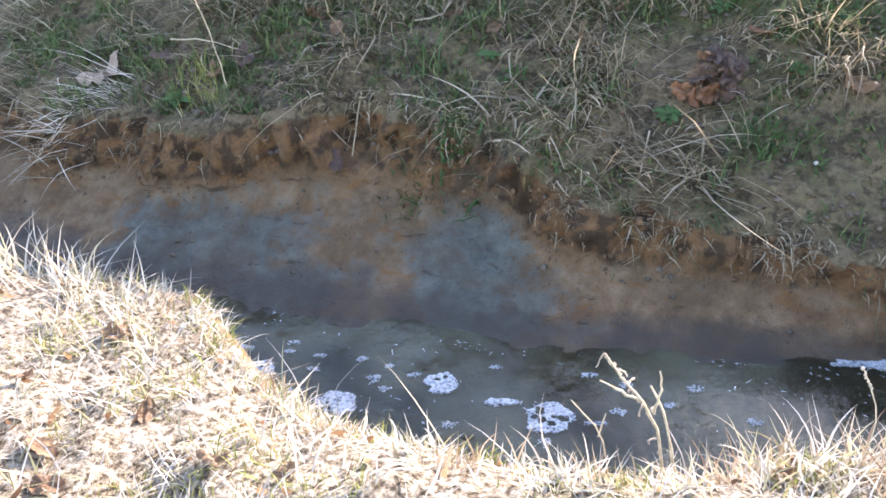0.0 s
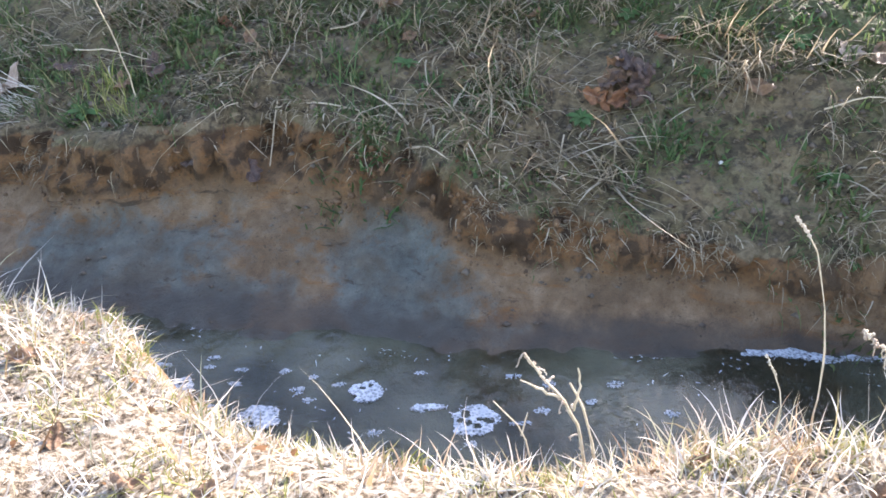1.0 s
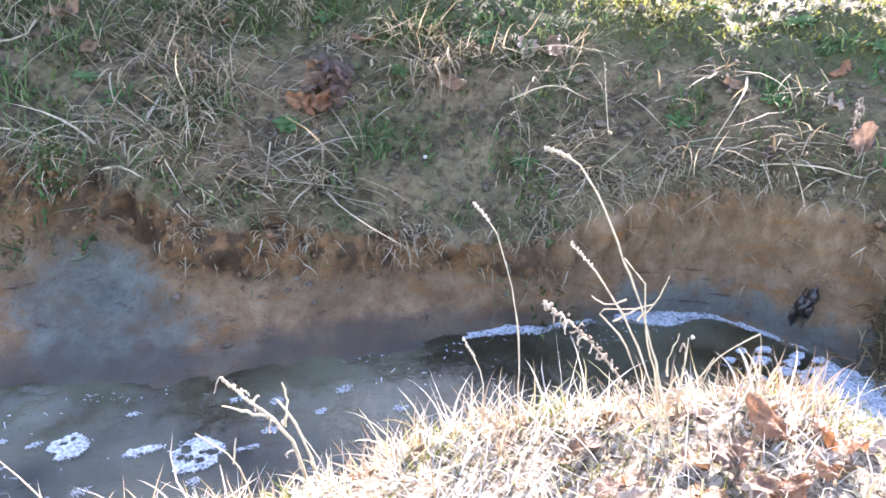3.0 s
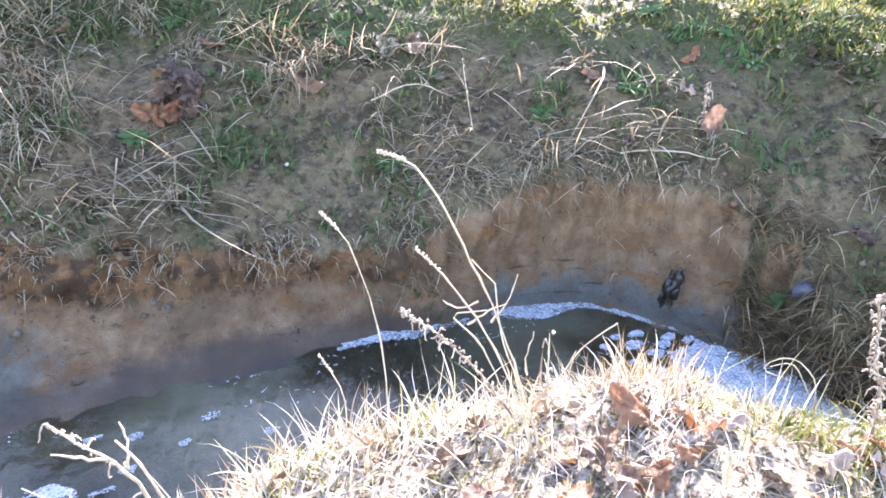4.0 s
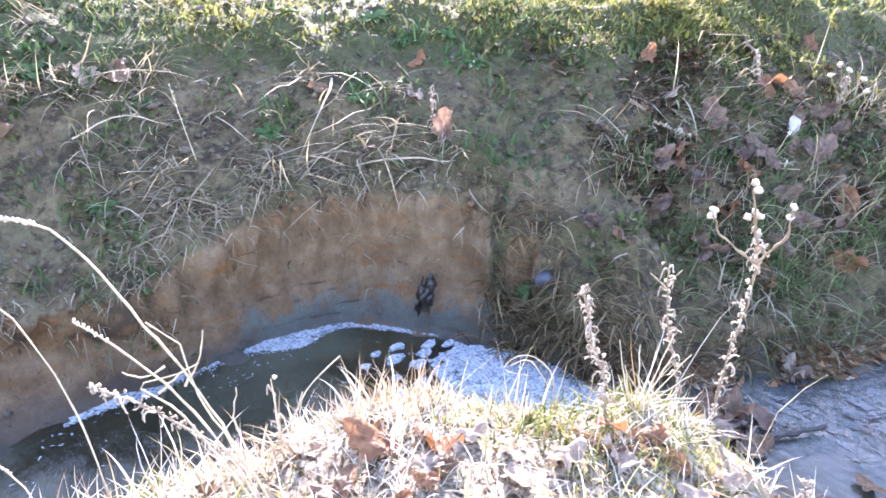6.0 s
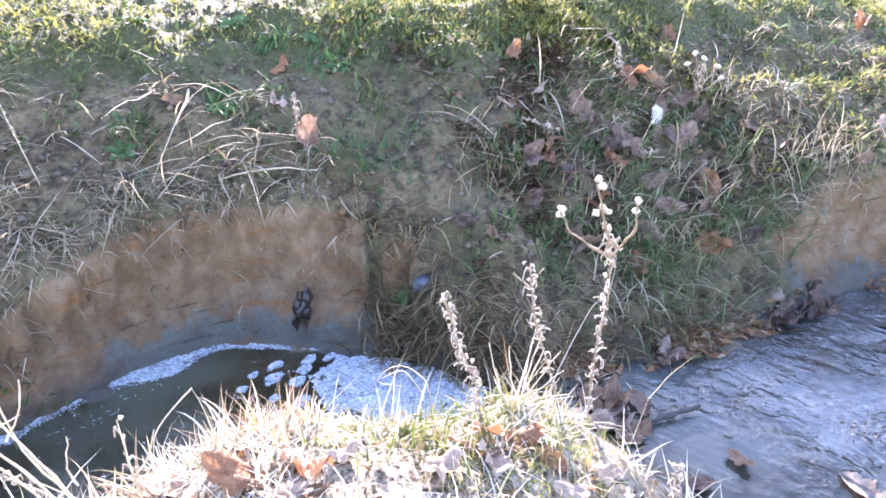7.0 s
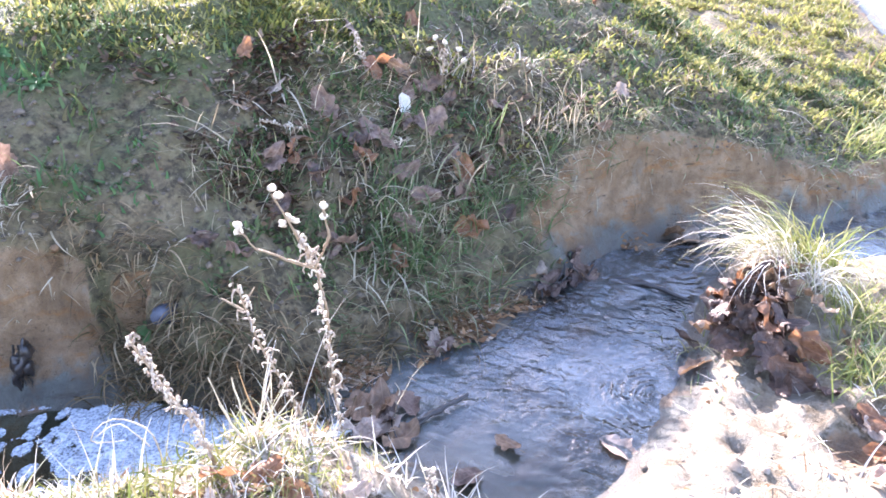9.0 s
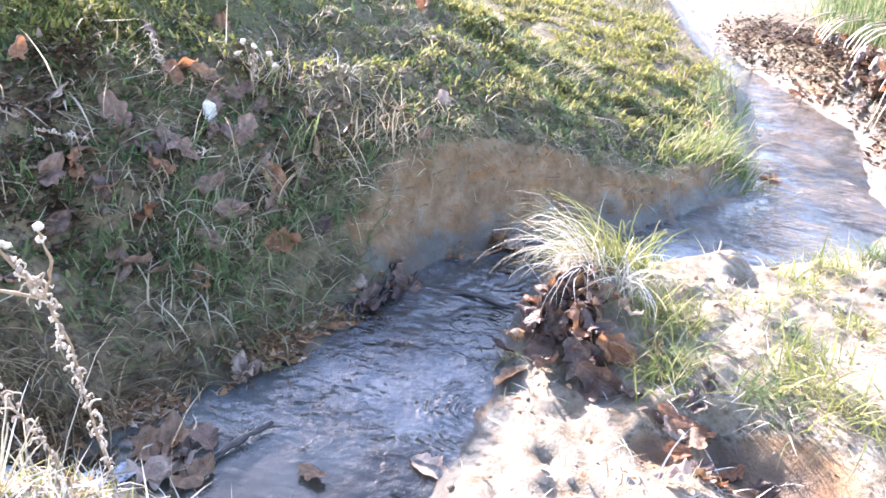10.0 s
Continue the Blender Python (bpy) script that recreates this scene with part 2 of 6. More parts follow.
    mud = k.ramp(k.math("ADD", k.math("MULTIPLY", mid, 0.7), k.math("MULTIPLY", fine, 0.3)), (0.36, (0.13, 0.09, 0.05)), (0.47, (0.28, 0.225, 0.155)), (0.62, (0.46, 0.395, 0.305)))
    top = k.mix(dry, soil, k.mix(k.step(grey, 0.5, 0.75), litter, mud))
    clay_edge = k.step(k.math("ADD", clay, k.math("MULTIPLY", k.math("SUBTRACT", mid, 0.5), 0.5)), 0.42, 0.58)
    colour = k.mix(clay_edge, top, face)
    colour = k.mix(k.step(grit, 0.3, 0.7, 0.0, 0.35), colour, (0.05, 0.04, 0.03))
    # wet strip by the water, darkened further for the undercut's shade and reflection
    height = k.put("ShaderNodeSeparateXYZ", Vector=k.where).outputs[2]
    wet = k.step(k.math("ADD", height, k.math("MULTIPLY", k.math("SUBTRACT", mid, 0.5), 0.06)), 0.03, 0.07, 1, 0)
    colour = k.mix(k.math("MULTIPLY", wet, k.math("MULTIPLY", k.step(k.noise(4, 3), 0.4, 0.6, 0.6, 0.95), k.step(k.put("ShaderNodeSeparateXYZ", Vector=k.where).outputs[0], 1.2, 1.7, 1.0, 0.5))), colour, (0.05, 0.042, 0.032))
    relief = k.math("ADD", k.math("MULTIPLY", k.math("SUBTRACT", mid, k.math("MULTIPLY", k.step(crack, 0.60, 0.69), 0.35)), 0.5), k.math("ADD", k.math("MULTIPLY", fine, 0.5), k.math("MULTIPLY", grit, 0.15)))
    bump = k.bump(relief, 1.0, 0.022)
    glossy = k.step(k.math("ADD", k.math("MULTIPLY", wet, 0.5), k.math("MULTIPLY", grey_edge, 0.22)), 0, 1, 0.78, 0.28)
    b = k.put("ShaderNodeBsdfPrincipled", Base_Color=colour, Roughness=glossy, Specular_IOR_Level=k.step(wet, 0, 1, 0.2, 0.5), Normal=bump)
    return k.done(b.outputs[0])


def water_material():
    k = Net("water")
    stretched = k.put("ShaderNodeMapping", Vector=k.where, Scale=(1.0, 1.0, 1.0), Rotation=(0, 0, radians(14))).outputs[0]
    riffle = k.put("ShaderNodeTexNoise", Vector=k.put("ShaderNodeMapping", Vector=stretched, Scale=(1.5, 0.7, 1)).outputs[0], Scale=15, Detail=2, Roughness=0.45, Distortion=0.9).outputs["Fac"]
    slow = k.noise(2.2, 2)
    east = k.put("ShaderNodeSeparateXYZ", Vector=k.where).outputs[0]
    lively = k.math("MULTIPLY", k.step(east, 2.0, 3.0, 0.25, 1.0), k.step(k.noise(3.0, 2, 0.5), 0.42, 0.60, 0.22, 1.0))
    h = k.math("MULTIPLY", riffle, lively)
    chop = k.math("MULTIPLY", k.noise(42, 2, 0.5, None, 0.8), lively)
    rings = 0.0
    for cx, cy, reach, pitch in ((3.30, -0.36, 0.62, 9.0), (2.52, -0.36, 0.26, 12.0), (3.45, -0.05, 0.35, 11.0)):
        away = k.put("ShaderNodeMapping", Vector=k.where, Location=(-cx, -cy, 0)).outputs[0]
        ring = k.put("ShaderNodeTexWave", Vector=away, Scale=pitch, Distortion=5.0, Detail=2, Detail_Scale=1.6)
        ring.wave_type, ring.rings_direction = "RINGS", "SPHERICAL"
        far = k.n.new("ShaderNodeVectorMath")
        far.operation = "LENGTH"
        k.l.new(away, far.inputs[0])
        ring = k.math("MULTIPLY", ring.outputs["Fac"], k.step(far.outputs["Value"], 0.3 * reach, reach, 1, 0))
        rings = k.math("ADD", ring, rings)
    rings = k.math("MULTIPLY", rings, k.step(k.noise(5, 3, 0.6), 0.48, 0.66, 0.0, 0.16))
    bump = k.bump(k.math("ADD", k.math("ADD", h, rings), k.math("MULTIPLY", chop, 0.36)), 1.0, 0.036, k.bump(slow, 0.08, 0.03))
    gloss = k.put("ShaderNodeBsdfGlossy", Color=(1, 1, 1, 1), Roughness=0.03, Normal=bump)
    clear = k.put("ShaderNodeBsdfTransparent", Color=k.mix(k.step(east, 1.9, 2.5), (0.80, 0.82, 0.70), (0.66, 0.70, 0.68)))
    # silt; its pale blue-grey upstream also paints in sky reflection
    silt_glare = k.put("ShaderNodeBsdfDiffuse", Color=k.mix(k.step(east, 3.6, 4.4), k.mix(k.step(east, 1.9, 2.5), (0.175, 0.18, 0.125), (0.235, 0.265, 0.275)), (0.26, 0.21, 0.15)))
    # cloudy patches imitate bright and dark zones of reflection too
    cloud = k.math("ADD", k.math("MULTIPLY", slow, 0.8), k.math("MULTIPLY", k.noise(8, 3, 0.5), 0.2))
    cloudy = k.math("MULTIPLY", k.step(cloud, 0.40, 0.60, 0.04, 0.46), k.math("SUBTRACT", k.step(east, 1.9, 2.6, 1.0, 0.55), k.step(east, 3.6, 4.6, 0.0, 0.2)))
    body = k.put("ShaderNodeMixShader", Fac=cloudy, _1=clear.outputs[0], _2=silt_glare.outputs[0])
    fres = k.put("ShaderNodeFresnel", IOR=k.math("SUBTRACT", k.step(east, 1.9, 2.5, 1.34, 1.62), k.step(east, 3.6, 4.6, 0.0, 0.17)), Normal=bump)
    mixed = k.put("ShaderNodeMixShader", Fac=fres.outputs[0], _1=body.outputs[0], _2=gloss.outputs[0])
    return k.done(mixed.outputs[0])


def blade_material(name, stops, thin=0.35, rough=0.7):
    """Grass and leaves: each piece takes its own colour, and lets some light through."""
    k = Net(name)
    geo = k.n.new("ShaderNodeNewGeometry")
    colour = k.ramp(geo.outputs["Random Per Island"], *stops)
    colour = k.mix(k.step(k.noise(45, 3), 0.35, 0.7, 0, 0.35), colour, (0.10, 0.075, 0.04))
    b = k.put("ShaderNodeBsdfPrincipled", Base_Color=colour, Roughness=rough, Specular_IOR_Level=0.15)
    t = k.put("ShaderNodeBsdfTranslucent", Color=colour)
    return k.done(k.put("ShaderNodeMixShader", Fac=thin, _1=b.outputs[0], _2=t.outputs[0]).outputs[0])


GROUND, WATER = ground_material(), water_material()
STRAW = blade_material("dry_straw", [(0.0, (0.66, 0.61, 0.52)), (0.35, (0.80, 0.76, 0.68)), (0.6, (0.54, 0.47, 0.37)), (0.85, (0.50, 0.48, 0.27)), (1.0, (0.22, 0.12, 0.06))])
# paler straw copy for two slope tufts, with sunlight put into its colour
LIT_STRAW = blade_material("lit_straw", [(0.0, (0.78, 0.72, 0.58)), (0.5, (0.86, 0.81, 0.69)), (1.0, (0.55, 0.47, 0.33))], 0.25)
THATCH = blade_material("dead_straw", [(0.0, (0.30, 0.24, 0.15)), (0.3, (0.62, 0.55, 0.41)), (0.5, (0.16, 0.12, 0.07)), (0.8, (0.46, 0.39, 0.26)), (1.0, (0.12, 0.08, 0.045))])
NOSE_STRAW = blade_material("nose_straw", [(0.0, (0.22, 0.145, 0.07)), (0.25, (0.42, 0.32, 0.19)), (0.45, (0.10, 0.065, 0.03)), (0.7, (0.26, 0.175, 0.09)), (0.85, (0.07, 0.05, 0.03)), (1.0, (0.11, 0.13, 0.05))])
# darker grass copy for the slope, with its shade put into the colour
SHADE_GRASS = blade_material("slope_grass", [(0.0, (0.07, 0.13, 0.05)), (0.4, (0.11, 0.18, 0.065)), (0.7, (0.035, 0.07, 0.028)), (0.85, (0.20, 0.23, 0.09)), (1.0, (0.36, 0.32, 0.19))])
GREEN = blade_material("green_grass", [(0.0, (0.08, 0.14, 0.05)), (0.5, (0.13, 0.20, 0.075)), (0.75, (0.21, 0.24, 0.11)), (1.0, (0.42, 0.38, 0.24))])
BANK_GREEN = blade_material("edge_grass", [(0.0, (0.15, 0.19, 0.04)), (0.4, (0.25, 0.25, 0.07)), (0.7, (0.09, 0.13, 0.03)), (0.85, (0.30, 0.26, 0.11)), (1.0, (0.36, 0.29, 0.16))])
# bright yellow-green grass copy, with sunlight put into the colour
LIT_GREEN = blade_material("lit_bank_grass", [(0.0, (0.21, 0.25, 0.06)), (0.4, (0.34, 0.33, 0.10)), (0.7, (0.13, 0.17, 0.045)), (0.85, (0.40, 0.36, 0.16)), (1.0, (0.50, 0.43, 0.26))])
MEADOW = blade_material("meadow_grass", [(0.0, (0.13, 0.155, 0.05)), (0.3, (0.22, 0.225, 0.085)), (0.45, (0.36, 0.31, 0.18)), (0.6, (0.09, 0.12, 0.04)), (0.75, (0.46, 0.41, 0.28)), (0.9, (0.14, 0.10, 0.055)), (1.0, (0.20, 0.13, 0.07))])
# crest leaves, made brighter and yellower as if sunlit
LIT_CREST = blade_material("lit_crest_moss", [(0.0, (0.22, 0.225, 0.05)), (0.35, (0.32, 0.30, 0.075)), (0.6, (0.13, 0.16, 0.04)), (0.85, (0.36, 0.32, 0.13)), (1.0, (0.22, 0.165, 0.08))], 0.45)
HERB = blade_material("clover", [(0.0, (0.045, 0.085, 0.030)), (0.4, (0.09, 0.14, 0.05)), (0.7, (0.15, 0.18, 0.07)), (0.85, (0.05, 0.065, 0.03)), (1.0, (0.20, 0.165, 0.09))], 0.25)
WEED = blade_material("weed_leaf", [(0.0, (0.045, 0.115, 0.04)), (1.0, (0.085, 0.16, 0.055))], 0.25)
RUSTY = blade_material("rusty_straw", [(0.0, (0.46, 0.33, 0.21)), (0.5, (0.62, 0.50, 0.36)), (1.0, (0.34, 0.20, 0.11))])


def leaf_material(name, low, mid, high, thin=0.25, gloss=0.5):
    """Dead leaf: blotched colour with darker veins and a soft sheen."""
    k = Net(name)
    own = k.n.new("ShaderNodeObjectInfo").outputs["Random"]
    where = k.n.new("ShaderNodeTexCoord").outputs["Object"]
    blot = k.noise(5, 4, 0.6, where)
    colour = k.ramp(blot, (0.25, low), (0.5, mid), (0.75, high))
    colour = k.mix(k.step(own, 0, 1, 0, 0.45), colour, low)
    side = k.put("ShaderNodeSeparateXYZ", Vector=where)
    rib = k.math("ABSOLUTE", side.outputs[1])
    wave = k.math("ABSOLUTE", k.math("SINE", k.math("MULTIPLY", k.math("SUBTRACT", side.outputs[0], rib), 24.0)))
    vein = k.math("MAXIMUM", k.step(rib, 0.004, 0.014, 1, 0), k.step(wave, 0.0, 0.18, 0.6, 0))
    colour = k.mix(k.math("MULTIPLY", vein, 0.45), colour, tuple(min(1, 1.5 * c + 0.03) for c in mid))
    b = k.put("ShaderNodeBsdfPrincipled", Base_Color=colour, Roughness=gloss, Normal=k.bump(k.math("ADD", blot, vein), 0.4, 0.05))
    t = k.put("ShaderNodeBsdfTranslucent", Color=colour)
    return k.done(k.put("ShaderNodeMixShader", Fac=thin, _1=b.outputs[0], _2=t.outputs[0]).outputs[0])


def plain_material(name, low, high, scale=30, gloss=0.7, relief=0.4, own=0.3):
    k = Net(name)
    n = k.noise(scale, 5, 0.65)
    colour = k.ramp(n, (0.3, low), (0.7, high))
    colour = k.mix(k.step(k.n.new("ShaderNodeObjectInfo").outputs["Random"], 0, 1, 0, own), colour, low)
    b = k.put("ShaderNodeBsdfPrincipled", Base_Color=colour, Roughness=gloss, Normal=k.bump(n, relief, 0.006))
    return k.done(b.outputs[0])


def foam_material():
    k = Net("foam")
    own = k.n.new("ShaderNodeNewGeometry").outputs["Random Per Island"]
    colour = k.ramp(own, (0.0, (0.40, 0.44, 0.47)), (0.6, (0.56, 0.60, 0.63)), (1.0, (0.34, 0.37, 0.40)))
    b = k.put("ShaderNodeBsdfPrincipled", Base_Color=colour, Roughness=0.18)
    clear = k.put("ShaderNodeBsdfTransparent", Color=(0.95, 0.96, 0.97, 1))
    return k.done(k.put("ShaderNodeMixShader", Fac=0.35, _1=b.outputs[0], _2=clear.outputs[0]).outputs[0])


def froth_material(name, low, high):
    k = Net(name)
    cells = k.put("ShaderNodeTexVoronoi", Vector=k.where, Scale=110).outputs["Distance"]
    tone = k.math("ADD", k.math("MULTIPLY", k.noise(30, 4, 0.7), 0.7), k.math("MULTIPLY", cells, 0.5))
    colour = k.ramp(tone, (0.35, (0.27, 0.31, 0.34)), (0.55, (0.40, 0.44, 0.48)), (0.8, (0.56, 0.60, 0.63)))
    b = k.put("ShaderNodeBsdfPrincipled", Base_Color=colour, Roughness=0.35, Normal=k.bump(cells, 0.6, 0.004))
    clear = k.put("ShaderNodeBsdfTransparent", Color=(0.95, 0.96, 0.97, 1))
    thin = k.step(k.math("ADD", k.math("MULTIPLY", k.noise(26, 3, 0.6), 0.8), k.math("MULTIPLY", cells, 0.3)), 0.34, 0.60, low, high)
    return k.done(k.put("ShaderNodeMixShader", Fac=thin, _1=clear.outputs[0], _2=b.outputs[0]).outputs[0])


LEAF_BROWN = leaf_material("leaf_brown", (0.10, 0.055, 0.03), (0.22, 0.13, 0.07), (0.34, 0.21, 0.12))
LEAF_PALE = leaf_material("leaf_pale", (0.24, 0.165, 0.12), (0.40, 0.295, 0.22), (0.52, 0.40, 0.30))
LEAF_DARK = leaf_material("leaf_dark", (0.034, 0.022, 0.016), (0.08, 0.045, 0.03), (0.15, 0.085, 0.055), 0.1, 0.5)
LEAF_RED = leaf_material("leaf_red", (0.13, 0.055, 0.028), (0.28, 0.125, 0.055), (0.40, 0.21, 0.10), 0.35)
LEAF_WHITE = leaf_material("leaf_white", (0.55, 0.52, 0.47), (0.68, 0.65, 0.60), (0.78, 0.76, 0.72), 0.35)
LEAF_DULL = leaf_material("leaf_dull", (0.085, 0.05, 0.034), (0.185, 0.115, 0.08), (0.32, 0.215, 0.155), 0.25, 0.65)
STEM = plain_material("dry_stem", (0.34, 0.27, 0.17), (0.62, 0.53, 0.38), 60)
PUFF = plain_material("seed_fluff", (0.38, 0.31, 0.22), (0.66, 0.58, 0.46), 120, 0.9, 0.6)
HUSK = plain_material("dried_leaf", (0.17, 0.12, 0.085), (0.52, 0.43, 0.33), 90, 0.9, 0.6)
BROWN_STEM = plain_material("brown_stem", (0.15, 0.10, 0.06), (0.38, 0.29, 0.19), 50)
WET = plain_material("wet_wood", (0.010, 0.008, 0.007), (0.045, 0.035, 0.028), 45, 0.3)
SLATE = plain_material("slate_stone", (0.025, 0.027, 0.036), (0.075, 0.082, 0.105), 20, 0.5)
BROWN_STONE = plain_material("brown_clod", (0.10, 0.07, 0.05), (0.27, 0.205, 0.145), 35, 0.75, 0.8)
PALE_STONE = plain_material("pale_stone", (0.34, 0.32, 0.27), (0.5, 0.48, 0.42), 40)
CRUMB = plain_material("soil_crumb", (0.045, 0.035, 0.025), (0.17, 0.13, 0.09), 25, 0.85, 0.4, 0.0)
CLOD = plain_material("earth_clod", (0.05, 0.030, 0.016), (0.20, 0.115, 0.055), 22, 0.85, 0.6, 0.0)
MUD_CLOD = plain_material("mud_clod", (0.13, 0.09, 0.055), (0.36, 0.29, 0.21), 18, 0.85, 0.5, 0.0)
LITTER = blade_material("leaf_scraps", [(0.0, (0.10, 0.05, 0.025)), (0.4, (0.22, 0.11, 0.05)), (0.7, (0.38, 0.22, 0.11)), (1.0, (0.55, 0.44, 0.33))], 0.2)
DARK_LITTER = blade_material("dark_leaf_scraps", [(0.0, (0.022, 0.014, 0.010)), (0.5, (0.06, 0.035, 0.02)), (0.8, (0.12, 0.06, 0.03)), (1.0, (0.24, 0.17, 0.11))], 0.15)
FOAM, FROTH, FAINT = foam_material(), froth_material("froth", 0.30, 0.88), froth_material("thin_froth", 0.08, 0.5)


# ---- ground, one sheet to the horizon ----
def lines(lo, hi, step):
    mid = np.arange(lo, hi + step / 2, step)
    out = step * 1.28 ** np.arange(1, 34)
    out = np.cumsum(out)
    return np.concatenate([lo - out[::-1], mid, hi + out])


def mesh_from(name, co, faces, material, uv=None):
    """A mesh from arrays: corners, and triangles or quads."""
    me = bpy.data.meshes.new(name)
    faces = np.asarray(faces, np.int32)
    n = faces.shape[1]
    me.vertices.add(len(co))
    me.vertices.foreach_set("co", np.asarray(co, np.float32).ravel())
    me.loops.add(faces.size)
    me.loops.foreach_set("vertex_index", faces.ravel())
    me.polygons.add(len(faces))
    me.polygons.foreach_set("loop_start", np.arange(0, faces.size, n, dtype=np.int32))
    me.polygons.foreach_set("loop_total", np.full(len(faces), n, np.int32))
    me.polygons.foreach_set("use_smooth", np.ones(len(faces), bool))
    me.update(calc_edges=True)
    me.materials.append(material)
    return me


def sheet_faces(nx, ny):
    i, j = np.meshgrid(np.arange(nx - 1), np.arange(ny - 1), indexing="ij")
    a = (i * ny + j).ravel()
    return np.stack([a, a + ny, a + ny + 1, a + 1], 1)


# patches of blue-grey clay on the cut face: x, y, half widths
GREY = [(0.06, 1.90, 0.19, 0.24), (0.08, 1.74, 0.28, 0.08), (-0.80, 2.12, 0.36, 0.18), (-0.52, 1.95, 0.26, 0.09)]


def build_ground():
    xs, ys = lines(-1.7, 4.7, 0.015), lines(-1.9, 3.3, 0.015)
    X, Y = [v.ravel() for v in np.meshgrid(xs, ys, indexing="ij")]
    Z, df, dn, t, up, left = land(X, Y)
    # ragged overhang at the lip, and small ledges on the face
    onface = (df > 0) & (df < 1.2) & (up < 0.12)
    push = 0.040 * smooth(0.62, 0.98, t) * (1 - smooth(0.0, 0.10, up)) * (0.6 + 2.2 * rough(X, Y, 0.05, 3, 11) + 1.2 * rough(X, Y, 0.2, 2, 16)) * (1 - 0.85 * smooth(3.0, 3.3, X))
    ledge = (0.020 * rough(X * 0.6 + Y * 0.6, Z * 2.2, 0.08, 3, 12) + 0.014 * rough(X, Y, 0.035, 2, 13)) * smooth(0.05, 0.3, t)
    shift = np.where(onface, push + ledge * (1 - 0.55 * smooth(2.9, 3.2, X)), 0)
    X2, Y2 = X - left[:, 0] * shift, Y - left[:, 1] * shift
    far = np.hypot(X - 1.5, Y - 0.5) > 12
    Z = np.where(far, np.maximum(Z, 0.25) + 0.002 * np.hypot(X, Y), Z)
    me = mesh_from("ground", np.stack([X2, Y2, Z], 1), sheet_faces(len(xs), len(ys)), GROUND)
    clay = np.where(df > 0, 1 - smooth(0.0, 0.05, up), np.where(dn > 0, 0.9 * (1 - smooth(0.03, 0.10, dn)), 1.0))
    grass_nose = smooth(2.0, 2.15, X) * (1 - smooth(1.0, 1.2, Y + 0.3 * rough(X, Y, 0.09, 3, 20))) * (1 - smooth(3.0, 3.2, X)) * (df > 0)
    clay = clay * (1 - 0.9 * grass_nose)
    beach = (dn > 0) * smooth(1.95, 2.2, X) * (1 - smooth(0.6, 0.9, dn))
    clay = np.maximum(clay, 0.30 * beach)
    grey = np.zeros_like(X)
    for x, y, a, b in GREY:
        grey = np.maximum(grey, np.exp(-(((X - x) / a) ** 2 + ((Y - y) / b) ** 2) * 0.7))
    low = (1 - smooth(0.02, 0.17, Z)) * smooth(1.35, 1.6, X) * (df > 0)
    grey = np.maximum(grey, np.where(X > 3.0, 0.16 + 0.50 * low, 0.9 * low) * (X > 1.3) * (df > 0))
    grey = np.where((df < 0) & (dn < 0), 0.62 + 0.9 * rough(X, Y, 0.3, 2, 59) - 0.5 * smooth(3.6, 4.2, X), grey)
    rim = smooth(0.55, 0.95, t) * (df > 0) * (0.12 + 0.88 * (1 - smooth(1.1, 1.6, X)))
    dry = np.where(dn > 0, smooth(0.0, 0.08, dn), np.where(df > 0, 0.12 * smooth(0.9, 1.2, df) * smooth(1.9, 2.6, X), 0))
    dry = dry * (1 - 0.25 * beach)
    grey = np.where((dn > 0) & (X > 1.85), 0.8, grey)
    for hx, hy, hr, hz in HOLLOWS[:3]:
        pit = np.exp(-((X - hx) ** 2 + (Y - hy) ** 2) / hr ** 2)
        dry, clay, grey = dry * (1 - 0.9 * pit), np.maximum(clay, 1.1 * pit), grey * (1 - smooth(0.2, 0.5, pit))
    # dark soil colour on the upper near bank, in place of root shadows
    dry = dry * (1 - 0.95 * smooth(4.2, 4.9, X) * (1 - smooth(1.2, 2.0, dn)))
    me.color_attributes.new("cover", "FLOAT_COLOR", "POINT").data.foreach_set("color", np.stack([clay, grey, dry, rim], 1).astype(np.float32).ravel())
    return tagged(new("ground", me), "eroded clay stream bank with soil, moss and dry litter", "ground", kind="structure")


build_ground()


def build_water():
    xs, ys = lines(-2, 5, 0.05), lines(-2.6, 3.0, 0.05)
    xs, ys = xs[np.abs(xs) < 45], ys[np.abs(ys) < 30]
    X, Y = [v.ravel() for v in np.meshgrid(xs, ys, indexing="ij")]
    df, _, _ = beside(X, Y, FAR)
    dn, _, _ = beside(X, Y, NEAR)
    keep = (df < 0.12) & (-dn < 0.12)
    f = sheet_faces(len(xs), len(ys))
    f = f[keep[f].any(1)]
    used, back = np.unique(f, return_inverse=True)
    me = mesh_from("water", np.stack([X, Y, 0 * X], 1)[used], back.reshape(f.shape), WATER)
    return tagged(new("water", me), "shallow murky stream water with small ripples", "water", kind="structure")


build_water()


